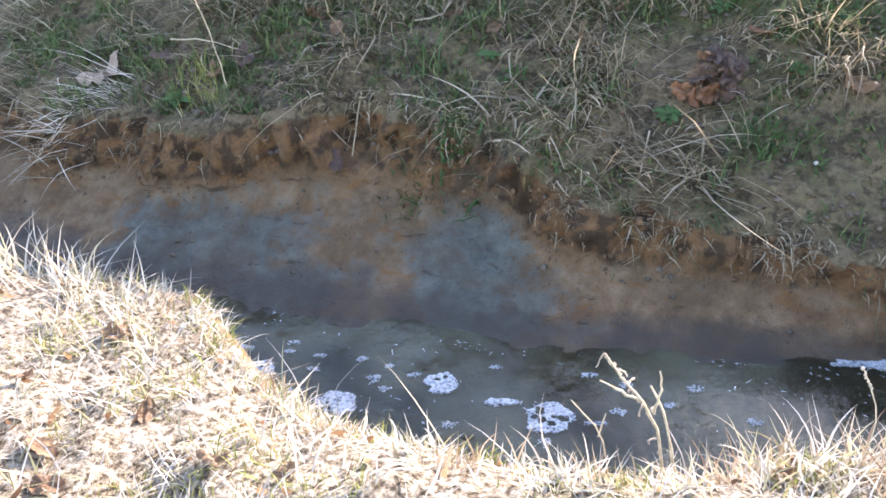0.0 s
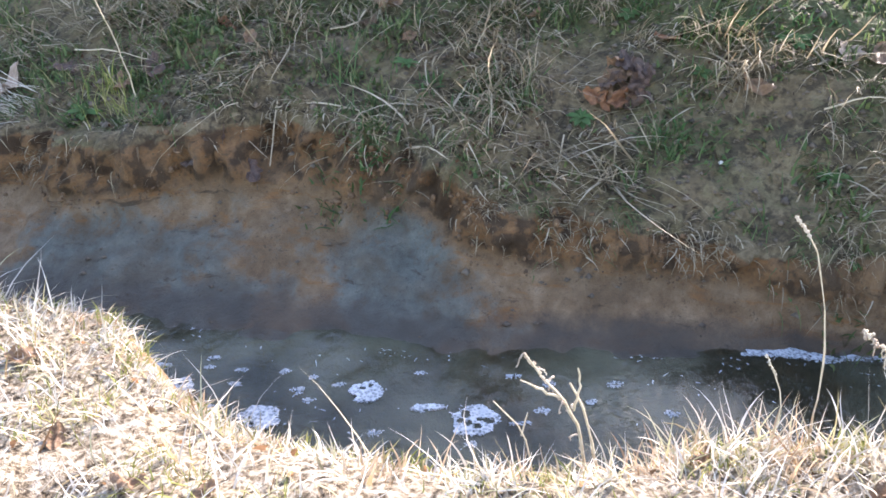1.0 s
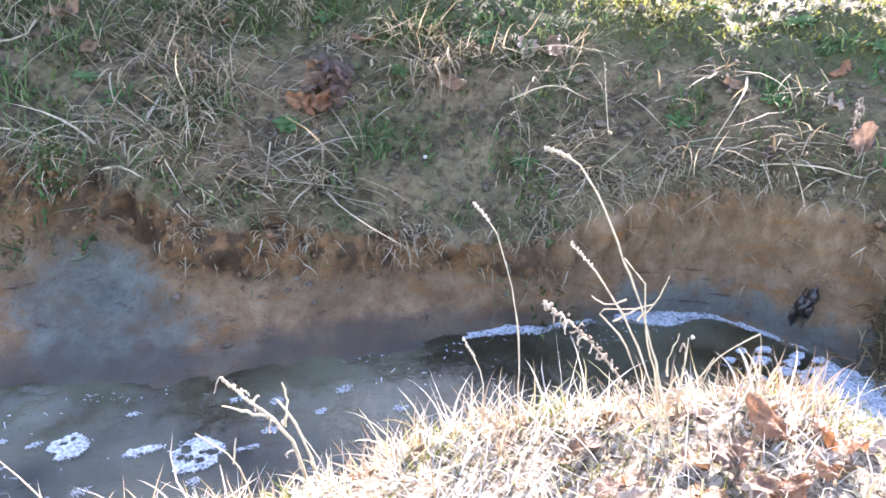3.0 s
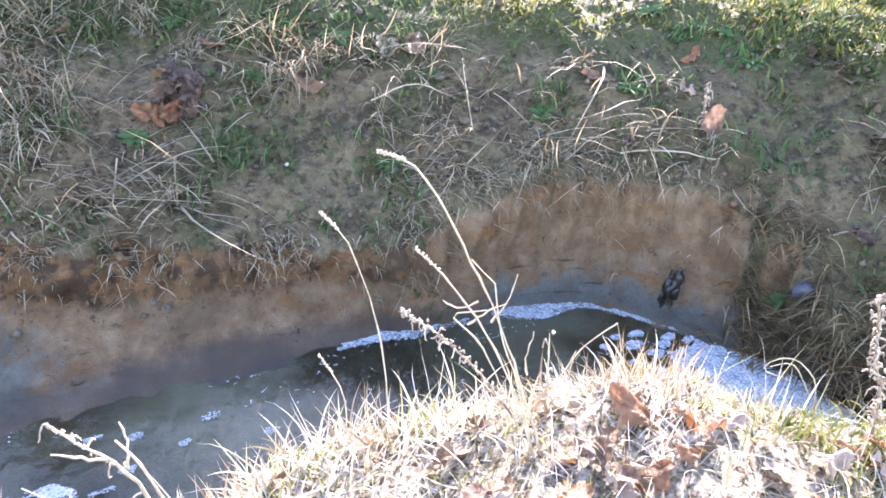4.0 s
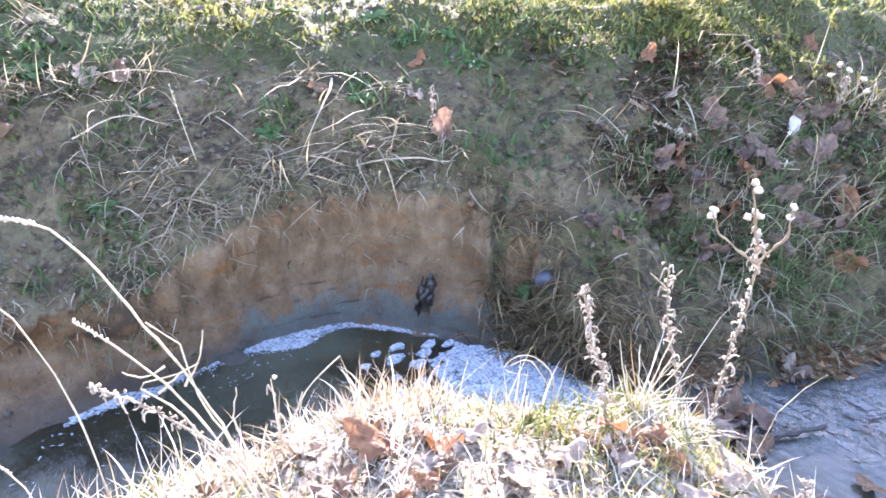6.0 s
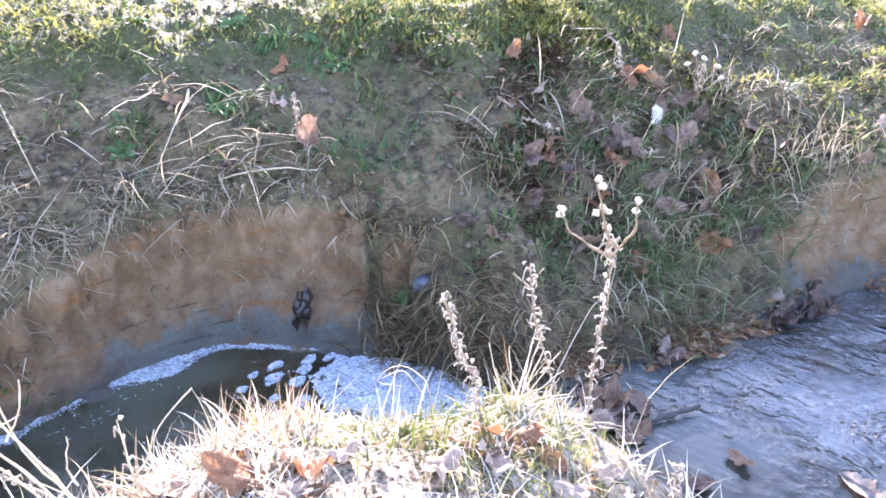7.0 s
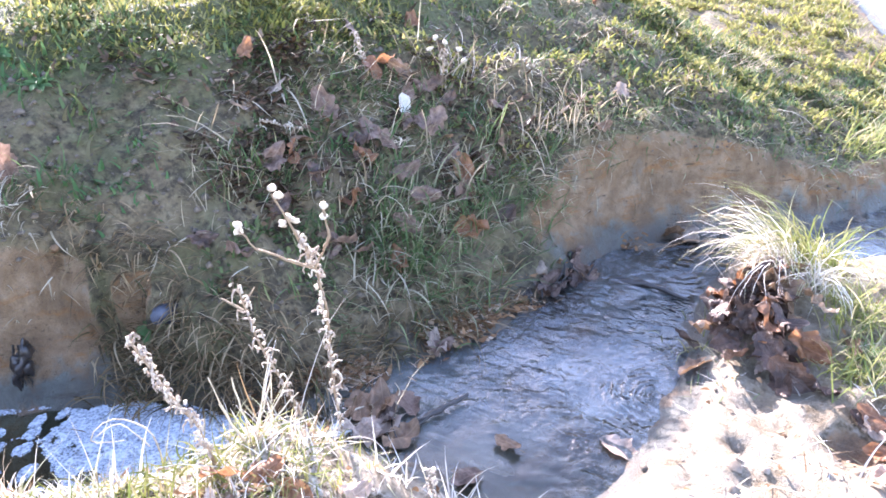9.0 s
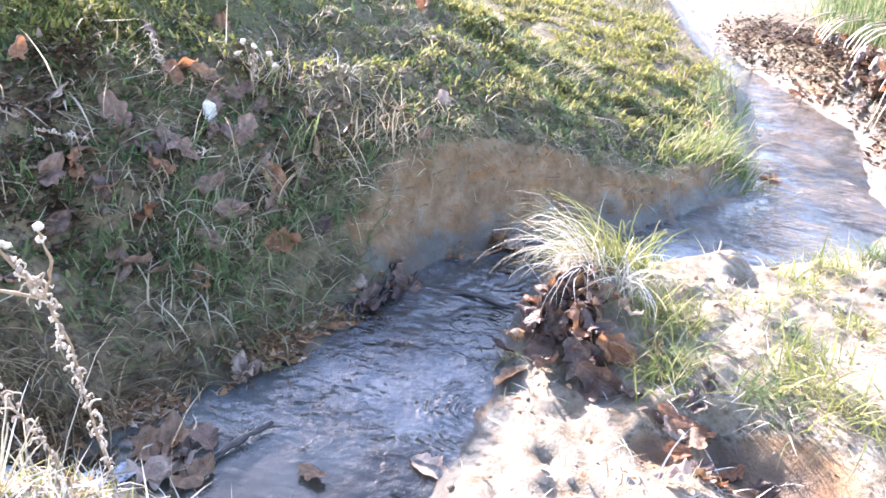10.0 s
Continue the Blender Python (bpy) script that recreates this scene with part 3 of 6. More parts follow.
# ---- grass ----
def blades(name, base, length, width, az, rise, bend, material, seed=1, n=4, taper=1.6, kink=0.22):
    """Many grass blades as one mesh: az is the way they lean, rise their first angle from the ground, bend how far they curl over."""
    rng = np.random.default_rng(seed)
    m = len(base)
    length, width, az, rise, bend = [np.broadcast_to(np.asarray(v, float), (m,)) for v in (length, width, az, rise, bend)]
    twist = rng.uniform(-0.6, 0.6, m)
    side = np.stack([-np.sin(az + twist), np.cos(az + twist), rng.uniform(-0.25, 0.25, m)], 1)
    p = np.array(base, float)
    rows, ang, a2 = [], rise.copy(), az.copy()
    kink = rng.normal(0, kink, m)
    for k in range(n + 1):
        w = width * (1 - (k / n) ** taper) * 0.5
        if k < n:
            rows += [p - side * w[:, None], p + side * w[:, None]]
        else:
            rows += [p]
        step = length / n
        p = p + np.stack([np.cos(ang) * np.cos(a2), np.cos(ang) * np.sin(a2), np.sin(ang)], 1) * step[:, None]
        ang, a2 = ang - bend / n * (0.6 + 0.8 * k / n) + rng.normal(0, 0.10, m), a2 + kink
    per = 2 * n + 1
    co = np.stack(rows, 1).reshape(-1, 3)
    tri = []
    for k in range(n - 1):
        a = 2 * k
        tri += [(a, a + 1, a + 3), (a, a + 3, a + 2)]
    tri += [(2 * n - 2, 2 * n - 1, 2 * n)]
    faces = (np.arange(m)[:, None, None] * per + np.array(tri)[None]).reshape(-1, 3)
    return mesh_from(name, co, faces, material)


def scatter(count, x0, x1, y0, y1, chance, seed):
    """Random places on the land; chance takes what land() gives and says how likely grass is."""
    rng = np.random.default_rng(seed)
    x, y = rng.uniform(x0, x1, count), rng.uniform(y0, y1, count)
    keep = np.hypot(x - 0.45, y + 0.1) > 0.78
    x, y = x[keep], y[keep]
    z, df, dn, t, up, left = land(x, y)
    ok = rng.uniform(size=len(x)) < chance(x, y, z, df, dn, t, up)
    return np.stack([x, y, z - 0.003], 1)[ok], left[ok], df[ok], dn[ok], up[ok], rng


def stuff(name, me, label, category="grass"):
    return tagged(new(name, me), label, category, kind="stuff")


def beachness(x, y, dn):
    return smooth(1.88, 2.12, x - 0.35 * y) * (1 - smooth(0.75, 1.2, dn)) * (x < 4.2)


def near_grass():
    def chance(x, y, z, df, dn, t, up):
        c = smooth(0.03, 0.09, dn) * (0.08 + 0.92 * smooth(-0.12, 0.16, rough(x, y, 0.09, 3, 21)))
        return c * (1 - beachness(x, y, dn)) * (x < 2.3)
    p, left, df, dn, up, rng = scatter(50000, -1.9, 2.3, -0.2, 2.3, chance, 31)
    m = len(p)
    az = rng.uniform(0, 2 * np.pi, m)
    edge = 1 - smooth(0.08, 0.30, dn)
    length = (rng.gamma(3.0, 0.017, m) + 0.018) * (1 + 0.9 * edge * rng.uniform(0, 1, m))
    rise = np.where(rng.uniform(size=m) < 0.42, rng.uniform(0.0, 0.5, m), rng.uniform(0.4, 1.45, m))
    stuff("dry_grass", blades("dry_grass", p, length, rng.uniform(0.002, 0.0054, m), az, rise, rng.uniform(0, 1.3, m), STRAW, 32, kink=0.12),
          "short bleached straw and dry grass on the sunlit bank")

    wide = np.random.default_rng(35)
    x, y = wide.uniform(-3.5, 5.0, 16000), wide.uniform(-4.0, 2.6, 16000)
    z, df, dn, t, up, left = land(x, y)
    ok = (dn > 0.1) & (wide.uniform(size=len(x)) < 1 - beachness(x, y, dn))
    p = np.stack([x, y, z - 0.003], 1)[ok]
    m = len(p)
    stuff("sparse_straw", blades("sparse_straw", p, wide.gamma(3.0, 0.016, m) + 0.02, wide.uniform(0.002, 0.005, m), wide.uniform(0, 6.3, m), wide.uniform(0, 1.2, m), wide.uniform(0, 1.5, m), STRAW, 36),
          "thin dry straw over the open bank")

    def fresh(x, y, z, df, dn, t, up):
        return smooth(0.05, 0.1, dn) * smooth(0.12, 0.3, rough(x, y, 0.16, 2, 26) + 0.30 * smooth(1.1, 1.6, x)) * (1 - 0.9 * beachness(x, y, dn)) * (x < 2.3)
    p, left, df, dn, up, rng = scatter(24000, -1.7, 2.3, -0.1, 2.0, fresh, 36)
    m = len(p)
    stuff("green_grass", blades("green_grass", p, rng.uniform(0.02, 0.07, m), rng.uniform(0.002, 0.004, m), rng.uniform(0, 6.3, m), rng.uniform(0.5, 1.5, m), rng.uniform(0.2, 1.2, m), LIT_GREEN, 37),
          "fresh yellow-green grass shoots among the dry straw")


def up_the_bank(count, x0, x1, reach, chance, seed):
    """Random places on the far bank, within reach of its water's edge."""
    rng = np.random.default_rng(seed)
    a, b = FAR[:-1, :2], FAR[1:, :2]
    ok = (a[:, 0] > x0) & (b[:, 0] < x1)
    a, b = a[ok], b[ok]
    w = np.hypot(*(b - a).T)
    i = rng.choice(len(a), count, p=w / w.sum())
    q = a[i] + (b - a)[i] * rng.uniform(0, 1, (count, 1))
    out = np.stack([-(b - a)[i, 1], (b - a)[i, 0]], 1) / w[i][:, None]
    q = q + out * (reach * rng.uniform(0, 1, (count, 1)) ** 0.9) + rng.normal(0, 0.05, (count, 2))
    x, y = q[:, 0], q[:, 1]
    z, df, dn, t, up, left = land(x, y)
    ok = rng.uniform(size=count) < chance(x, y, z, df, dn, t, up)
    return np.stack([x, y, z - 0.003], 1)[ok], left[ok], df[ok], dn[ok], up[ok], rng


def bare(x, y):
    """The trodden bare strip that runs up the slope beside the nose."""
    return np.exp(-(((x - 2.42) - 0.25 * (y - 1.2)) / 0.16) ** 2) * smooth(0.9, 1.1, y) * (1 - smooth(1.55, 1.8, y)) + 0.8 * np.exp(-((x - 1.0) / 0.38) ** 2 - ((y - 1.86) / 0.15) ** 2) + 0.8 * np.exp(-((x - 0.55) / 0.25) ** 2 - ((y - 2.15) / 0.12) ** 2) + 0.8 * np.exp(-((x - 0.75) / 0.12) ** 2 - ((y - 2.48) / 0.15) ** 2) + np.exp(-((x - 0.88) / 0.13) ** 2 - ((y - 2.36) / 0.14) ** 2)


def worn(x, y, up):
    """The eroded strip above the upper cut face."""
    return 0.85 * smooth(3.45, 3.65, x) * (1 - smooth(4.25, 4.45, x)) * (1 - smooth(0.10, 0.38, up + 0.25 * rough(x, y, 0.15, 2, 75)))


def tussocks(p, left, each, spread, rng):
    """Clumps round the places p: blade feet, and the way each clump lies."""
    m = len(p)
    lie = np.arctan2(-left[:, 1], -left[:, 0]) + rng.normal(0, 0.8, m)
    x = np.repeat(p[:, 0], each) + rng.normal(0, spread, m * each)
    y = np.repeat(p[:, 1], each) + rng.normal(0, spread, m * each)
    z, df, dn, t, up, _ = land(x, y)
    ok = (df > 0) & (t > 0.9)
    size = np.repeat(rng.uniform(0.6, 1.5, m), each)
    return np.stack([x, y, z - 0.003], 1)[ok], (np.repeat(lie, each) + rng.normal(0, 0.75, m * each))[ok], size[ok]


def slope_grass():
    def thatch(x, y, z, df, dn, t, up):
        patch = rough(x, y, 0.26, 3, 22)
        wide = smooth(1.0, 1.4, x) * (1 - smooth(2.1, 2.35, x)) * 0.38
        c = (0.04 + 0.96 * smooth(0.02, 0.20, patch - 0.08 + 0.30 * smooth(0.35, 0.8, up) + wide + 0.07 * (1 - smooth(1.0, 1.3, x)) - 0.2 * smooth(2.9, 3.3, x))) * (1 - 0.95 * smooth(1.2, 1.6, x) * smooth(0.66, 0.73, z))
        nose = smooth(2.08, 2.2, x) * (1 - smooth(2.9, 3.2, x)) * (1 - smooth(0.22, 0.4, df))
        return np.where(df > 0, np.maximum(c * smooth(0.0, 0.05, up), 0.15 * nose * (t > 0.25)), 0) * (1 - 0.9 * bare(x, y)) * (1 - 0.6 * smooth(2.2, 2.5, x) * (1 - smooth(3.0, 3.3, x)))
    p, left, df, dn, up, rng = up_the_bank(3200, -2.6, 5.2, 1.3, thatch, 33)
    m = len(p)
    az = np.arctan2(-left[:, 1], -left[:, 0]) + rng.normal(0, 1.0, m)
    c, cl, _, _, _, _ = up_the_bank(1300, -2.6, 5.2, 1.3, thatch, 133)
    q, qaz, size = tussocks(c, cl, 20, 0.036, rng)
    p, az = np.vstack([p, q]), np.concatenate([az, qaz])
    long = rng.gamma(2.2, 0.036, len(p)) + 0.02
    long[m:] *= 1.15 * size
    m = len(p)
    long *= 1 - 0.5 * smooth(2.9, 3.4, p[:, 0])
    p[:, 2] += rng.uniform(0, 0.02, m)
    stuff("slope_straw", blades("slope_straw", p, long, rng.gamma(3, 0.0011, m) + 0.0018, az, rng.uniform(-0.1, 0.9, m), rng.uniform(0.1, 1.3, m), THATCH, 34, n=5, kink=0.07),
          "tangled grey dead straw lying on the shaded slope")

    def green(x, y, z, df, dn, t, up):
        patch = rough(x, y, 0.24, 3, 24)
        right = 0.16 * smooth(2.5, 2.9, x) * (1 - smooth(0.25, 0.6, up)) + 0.10 * smooth(0.6, 1.1, up) - 0.06
        c = 0.04 + 0.96 * smooth(0.0, 0.18, patch + right)
        nose = smooth(2.45, 2.7, x) * (1 - smooth(3.4, 3.8, x)) * smooth(0.25, 0.45, up)
        return np.where(df > 0, c * smooth(0.01, 0.06, up), 0) * (1 - 0.9 * bare(x, y)) * (1 - 0.6 * nose)
    p, left, df, dn, up, rng = up_the_bank(12000, -2.6, 5.6, 1.5, green, 38)
    c, cl, _, _, _, _ = up_the_bank(2400, -2.6, 5.6, 1.5, green, 138)
    q, qaz, size = tussocks(c, cl, 20, 0.026, rng)
    long = np.concatenate([rng.gamma(3, 0.011, len(p)) + 0.01, (rng.gamma(3, 0.014, len(q)) + 0.015) * size])
    p = np.vstack([p, q])
    m = len(p)
    long *= 1 - 0.45 * smooth(2.9, 3.4, p[:, 0])
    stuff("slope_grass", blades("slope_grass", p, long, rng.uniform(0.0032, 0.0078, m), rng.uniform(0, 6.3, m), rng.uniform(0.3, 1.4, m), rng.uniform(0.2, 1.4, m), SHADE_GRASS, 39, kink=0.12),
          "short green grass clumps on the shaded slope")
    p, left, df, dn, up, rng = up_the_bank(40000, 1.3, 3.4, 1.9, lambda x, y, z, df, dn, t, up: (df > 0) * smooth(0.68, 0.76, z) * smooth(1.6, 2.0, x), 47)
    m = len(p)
    stuff("crest_grass", blades("crest_grass", p, rng.gamma(3, 0.008, m) + 0.010, rng.uniform(0.003, 0.007, m), rng.uniform(0, 6.3, m), rng.uniform(0.1, 1.3, m), rng.uniform(0.2, 1.9, m), LIT_CREST, 48),
          "short yellow-green grass along the sunlit crest")
    p, left, df, dn, up, rng = up_the_bank(36000, 3.2, 16, 3.2, lambda x, y, z, df, dn, t, up: (df > 0) * smooth(0.0, 0.1, up) * (0.06 + 0.94 * smooth(0.0, 0.22, rough(x, y, 0.22, 3, 28))) * (1 - worn(x, y, up)), 44)
    m = len(p)
    far = 1 + 0.25 * np.clip(p[:, 0] - 4, 0, 6)
    stuff("meadow_grass", blades("meadow_grass", p, (rng.gamma(2.2, 0.014, m) + 0.010) * far, rng.uniform(0.003, 0.007, m) * far, rng.uniform(0, 6.3, m), rng.uniform(0.1, 1.3, m), rng.uniform(0.2, 1.7, m), MEADOW, 45),
          "sunlit yellow-green grass on top of the bank")

    def herbs(x, y, z, df, dn, t, up):
        return np.where(df > 0, np.maximum(smooth(0.10, 0.22, rough(x, y, 0.13, 3, 25) + 0.07 * (1 - smooth(1.0, 1.4, x))) * smooth(0.03, 0.1, up), 0.12 * smooth(0.64, 0.72, z) * smooth(1.4, 1.8, x) + 0.3 * smooth(3.1, 3.5, x) * smooth(0.05, 0.2, up)), 0) * (1 - 0.9 * bare(x, y))
    p, left, df, dn, up, rng = up_the_bank(84000, -2.6, 5.6, 1.5, herbs, 40)
    m = len(p)
    p[:, 2] += rng.uniform(0, 0.014, m)
    stuff("ground_cover", blades("ground_cover", p, rng.gamma(3, 0.0055, m) + 0.008, rng.uniform(0.007, 0.016, m), rng.uniform(0, 6.3, m), rng.uniform(0, 1.3, m), rng.uniform(0.1, 0.9, m), HERB, 41, n=2, taper=2.5),
          "low clover and moss leaves covering the soil", "ground cover")


def sunlit_cover():
    """Broad low leaves in clumps over the sunlit top of the bank."""
    def clumps(x, y, z, df, dn, t, up):
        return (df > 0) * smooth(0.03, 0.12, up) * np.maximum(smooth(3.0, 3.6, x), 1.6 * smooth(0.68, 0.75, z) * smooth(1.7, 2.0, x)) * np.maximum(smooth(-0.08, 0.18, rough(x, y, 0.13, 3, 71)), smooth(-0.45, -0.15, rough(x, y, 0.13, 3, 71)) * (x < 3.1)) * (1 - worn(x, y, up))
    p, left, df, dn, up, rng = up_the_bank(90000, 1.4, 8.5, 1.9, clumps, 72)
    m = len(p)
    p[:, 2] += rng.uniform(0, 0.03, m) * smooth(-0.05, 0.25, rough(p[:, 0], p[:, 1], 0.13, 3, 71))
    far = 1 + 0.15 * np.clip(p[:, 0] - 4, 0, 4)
    stuff("bank_clover", blades("bank_clover", p, (rng.gamma(3, 0.006, m) + 0.008) * far, rng.uniform(0.006, 0.015, m) * far, rng.uniform(0, 6.3, m), rng.uniform(0, 1.1, m), rng.uniform(0.1, 0.9, m), LIT_CREST, 73, n=2, taper=2.5),
          "low yellow-green leaves in clumps on the sunlit bank", "ground cover")


def hanging_fringe():
    """Dead straw and roots that hang over the cut edge."""
    def lip(x, y, z, df, dn, t, up):
        ragged = smooth(-0.1, 0.25, rough(x, y, 0.14, 2, 27))
        east = 1 - 0.7 * smooth(3.3, 3.6, x)
        return np.where((df > 0) & (t > 0.85) & (up < 0.06), (0.2 + 0.8 * ragged) * east, 0)
    p, left, df, dn, up, rng = up_the_bank(14000, -2.6, 4.3, 0.75, lip, 42)
    m = len(p)
    p[:, :2] -= left * 0.03
    p[:, 2] += 0.004
    az = np.arctan2(-left[:, 1], -left[:, 0]) + rng.normal(0, 0.7, m)
    stuff("hanging_straw", blades("hanging_straw", p, rng.gamma(2.2, 0.02, m) + 0.015, rng.uniform(0.0015, 0.0045, m), az, rng.uniform(-0.4, 0.6, m), rng.uniform(0.6, 1.8, m), THATCH, 43, n=5, kink=0.08),
          "dead grass and roots hanging over the cut bank edge")


def crumbs():
    """Small clods and specks on the clay and the beach."""
    rng = np.random.default_rng(50)
    x, y = rng.uniform(-1.6, 4.3, 90000), rng.uniform(-1.7, 3.0, 90000)
    z, df, dn, t, up, left = land(x, y)
    c = np.where(df > 0, 0.045 * (t > 0) * smooth(-0.1, 0.25, rough(x, y, 0.15, 2, 58)) * 2 + 0.33 * (up > 0) * (up < 0.9), np.where(dn > 0, 0.015 * beachness(x, y, dn), 0.0))
    ok = rng.uniform(size=len(x)) < c
    x, y, z = x[ok], y[ok], z[ok]
    m = len(x)
    r = rng.gamma(1.7, 0.0026, m) + 0.0014
    unit = np.array([(1, 0, 0), (0, 1, 0), (-1, 0, 0), (0, -1, 0), (0, 0, 0.8), (0, 0, -0.6)])
    tri = np.array([(0, 1, 4), (1, 2, 4), (2, 3, 4), (3, 0, 4), (1, 0, 5), (2, 1, 5), (3, 2, 5), (0, 3, 5)])
    co = unit[None] * rng.uniform(0.6, 1.4, (m, 6, 1)) * r[:, None, None] + np.stack([x, y, z + 0.3 * r], 1)[:, None]
    stuff("soil_crumbs", mesh_from("soil_crumbs", co.reshape(-1, 3), (np.arange(m)[:, None, None] * 6 + tri).reshape(-1, 3), CRUMB),
          "small dark soil crumbs and grit on the clay", "soil")


def lip_clods():
    """Crumbling lumps of earth along the cut edge."""
    def lip(x, y, z, df, dn, t, up):
        return np.where((df > 0) & (t > 0.72) & (up < 0.05), smooth(-0.25, 0.2, rough(x, y, 0.12, 2, 29)), 0)
    p, left, df, dn, up, rng = up_the_bank(9000, -1.8, 2.1, 0.6, lip, 46)
    m = len(p)
    th, n = np.radians([35, 75, 115, 150]), 7
    ph = np.arange(n) / n * 2 * np.pi
    unit = np.array([(np.sin(a) * np.cos(b), np.sin(a) * np.sin(b), np.cos(a)) for a in th for b in ph] + [(0, 0, 1), (0, 0, -1)])
    tri = []
    for i in range(3):
        for j in range(n):
            a, b = i * n + j, i * n + (j + 1) % n
            tri += [(a, a + n, b + n), (a, b + n, b)]
    tri += [(28, j, (j + 1) % n) for j in range(n)] + [(29, 21 + (j + 1) % n, 21 + j) for j in range(n)]
    r = rng.gamma(2.0, 0.0013, m) + 0.0015
    co = unit[None] * rng.uniform(0.65, 1.35, (m, 30, 1)) * (r[:, None] * rng.uniform(0.7, 1.3, (m, 3)))[:, None]
    p[:, :2] -= left * rng.uniform(0.01, 0.05, (m, 1))
    stuff("earth_clods", mesh_from("earth_clods", (co + p[:, None]).reshape(-1, 3), (np.arange(m)[:, None, None] * 30 + np.array(tri)).reshape(-1, 3), CLOD),
          "crumbling rusty earth clods along the cut edge", "soil")


def shade_litter():
    """Dark rotting leaf scraps and humus crumbs between the plants of the shaded slope and nose."""
    def nose(x, y, z, df, dn, t, up):
        return (df > 0) * smooth(0.05, 0.15, up) * smooth(2.45, 2.65, x) * (1 - smooth(3.5, 3.8, x)) * smooth(-0.15, 0.15, rough(x, y, 0.17, 3, 81)) * (1 - smooth(0.70, 0.76, z))
    p, left, df, dn, up, rng = up_the_bank(10000, 2.0, 3.9, 1.1, nose, 82)
    m = len(p)
    p[:, 2] += rng.uniform(0.004, 0.03, m)
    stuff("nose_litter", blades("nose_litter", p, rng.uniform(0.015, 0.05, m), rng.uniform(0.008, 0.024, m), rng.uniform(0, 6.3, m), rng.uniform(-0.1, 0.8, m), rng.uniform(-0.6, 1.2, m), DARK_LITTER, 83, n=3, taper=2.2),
          "dark rotting leaf scraps in the grass of the bank nose", "leaf litter")

    def slope(x, y, z, df, dn, t, up):
        return (df > 0) * smooth(0.02, 0.08, up) * (0.03 + 0.97 * smooth(0.04, 0.2, rough(x, y, 0.15, 3, 84))) * (1 - 0.9 * bare(x, y)) * (1 - smooth(0.70, 0.76, z) * (x > 1.4))
    p, left, df, dn, up, rng = up_the_bank(14000, -2.2, 2.3, 1.2, slope, 85)
    m = len(p)
    p[:, 2] += rng.uniform(0.002, 0.012, m)
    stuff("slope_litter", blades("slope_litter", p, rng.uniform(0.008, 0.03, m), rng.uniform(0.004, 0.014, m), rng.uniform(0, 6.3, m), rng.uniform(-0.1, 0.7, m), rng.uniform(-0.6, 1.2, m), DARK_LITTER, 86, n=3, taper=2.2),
          "small dark leaf scraps and humus on the shaded slope", "leaf litter")


def beach_cover():
    """Crumbled mud, flattened straw and dead blades over the muddy beach."""
    def patches(x, y, z, df, dn, t, up):
        return beachness(x, y, dn) * smooth(0.02, 0.10, dn) * (0.10 + 0.90 * smooth(-0.02, 0.2, rough(x, y, 0.16, 3, 19)))
    p, left, df, dn, up, rng = scatter(9000, 1.9, 4.2, -2.3, 0.1, patches, 76)
    m = len(p)
    stuff("beach_straw", blades("beach_straw", p, rng.gamma(2.5, 0.02, m) + 0.02, rng.uniform(0.002, 0.0055, m), rng.uniform(0, 6.3, m), rng.uniform(0.0, 0.7, m), rng.uniform(0, 0.9, m), STRAW, 77, kink=0.08),
          "flattened bleached straw lying on the muddy beach")
    p, left, df, dn, up, rng = scatter(5200, 1.9, 4.2, -2.3, 0.1, patches, 78)
    m = len(p)
    unit = np.array([(1, 0, 0), (0.3, 0.95, 0), (-0.8, 0.6, 0), (-0.8, -0.6, 0), (0.3, -0.95, 0), (0.45, 0.3, 0.75), (-0.45, 0.25, 0.8), (0.0, -0.5, 0.7)])
    tri = np.array([(0, 1, 5), (1, 2, 6), (1, 6, 5), (2, 3, 6), (3, 4, 7), (3, 7, 6), (4, 0, 7), (0, 5, 7), (5, 6, 7)])
    r = rng.gamma(1.5, 0.003, m) + 0.0018
    co = unit[None] * rng.uniform(0.65, 1.35, (m, 8, 1)) * r[:, None, None] + p[:, None]
    stuff("mud_clods", mesh_from("mud_clods", co.reshape(-1, 3), (np.arange(m)[:, None, None] * 8 + tri).reshape(-1, 3), MUD_CLOD),
          "crumbled clods of drying mud on the beach", "soil")


def leaf_litter():
    """Scraps of dead leaf among the straw and on the beach."""
    def chance(x, y, z, df, dn, t, up):
        return smooth(0.03, 0.1, dn) * (0.25 + 0.75 * smooth(0.0, 0.25, rough(x, y, 0.25, 2, 51) + 0.2 * smooth(0.9, 1.4, x)))
    p, left, df, dn, up, rng = scatter(3200, -1.7, 3.6, -1.6, 2.0, chance, 52)
    m = len(p)
    p[:, 2] += rng.uniform(0.004, 0.02, m)
    stuff("leaf_litter", blades("leaf_litter", p, rng.uniform(0.01, 0.035, m), rng.uniform(0.006, 0.018, m), rng.uniform(0, 6.3, m), rng.uniform(-0.1, 0.7, m), rng.uniform(-0.6, 1.2, m), LITTER, 53, n=3, taper=2.2),
          "scraps of brown dead leaves among the straw", "leaf litter")


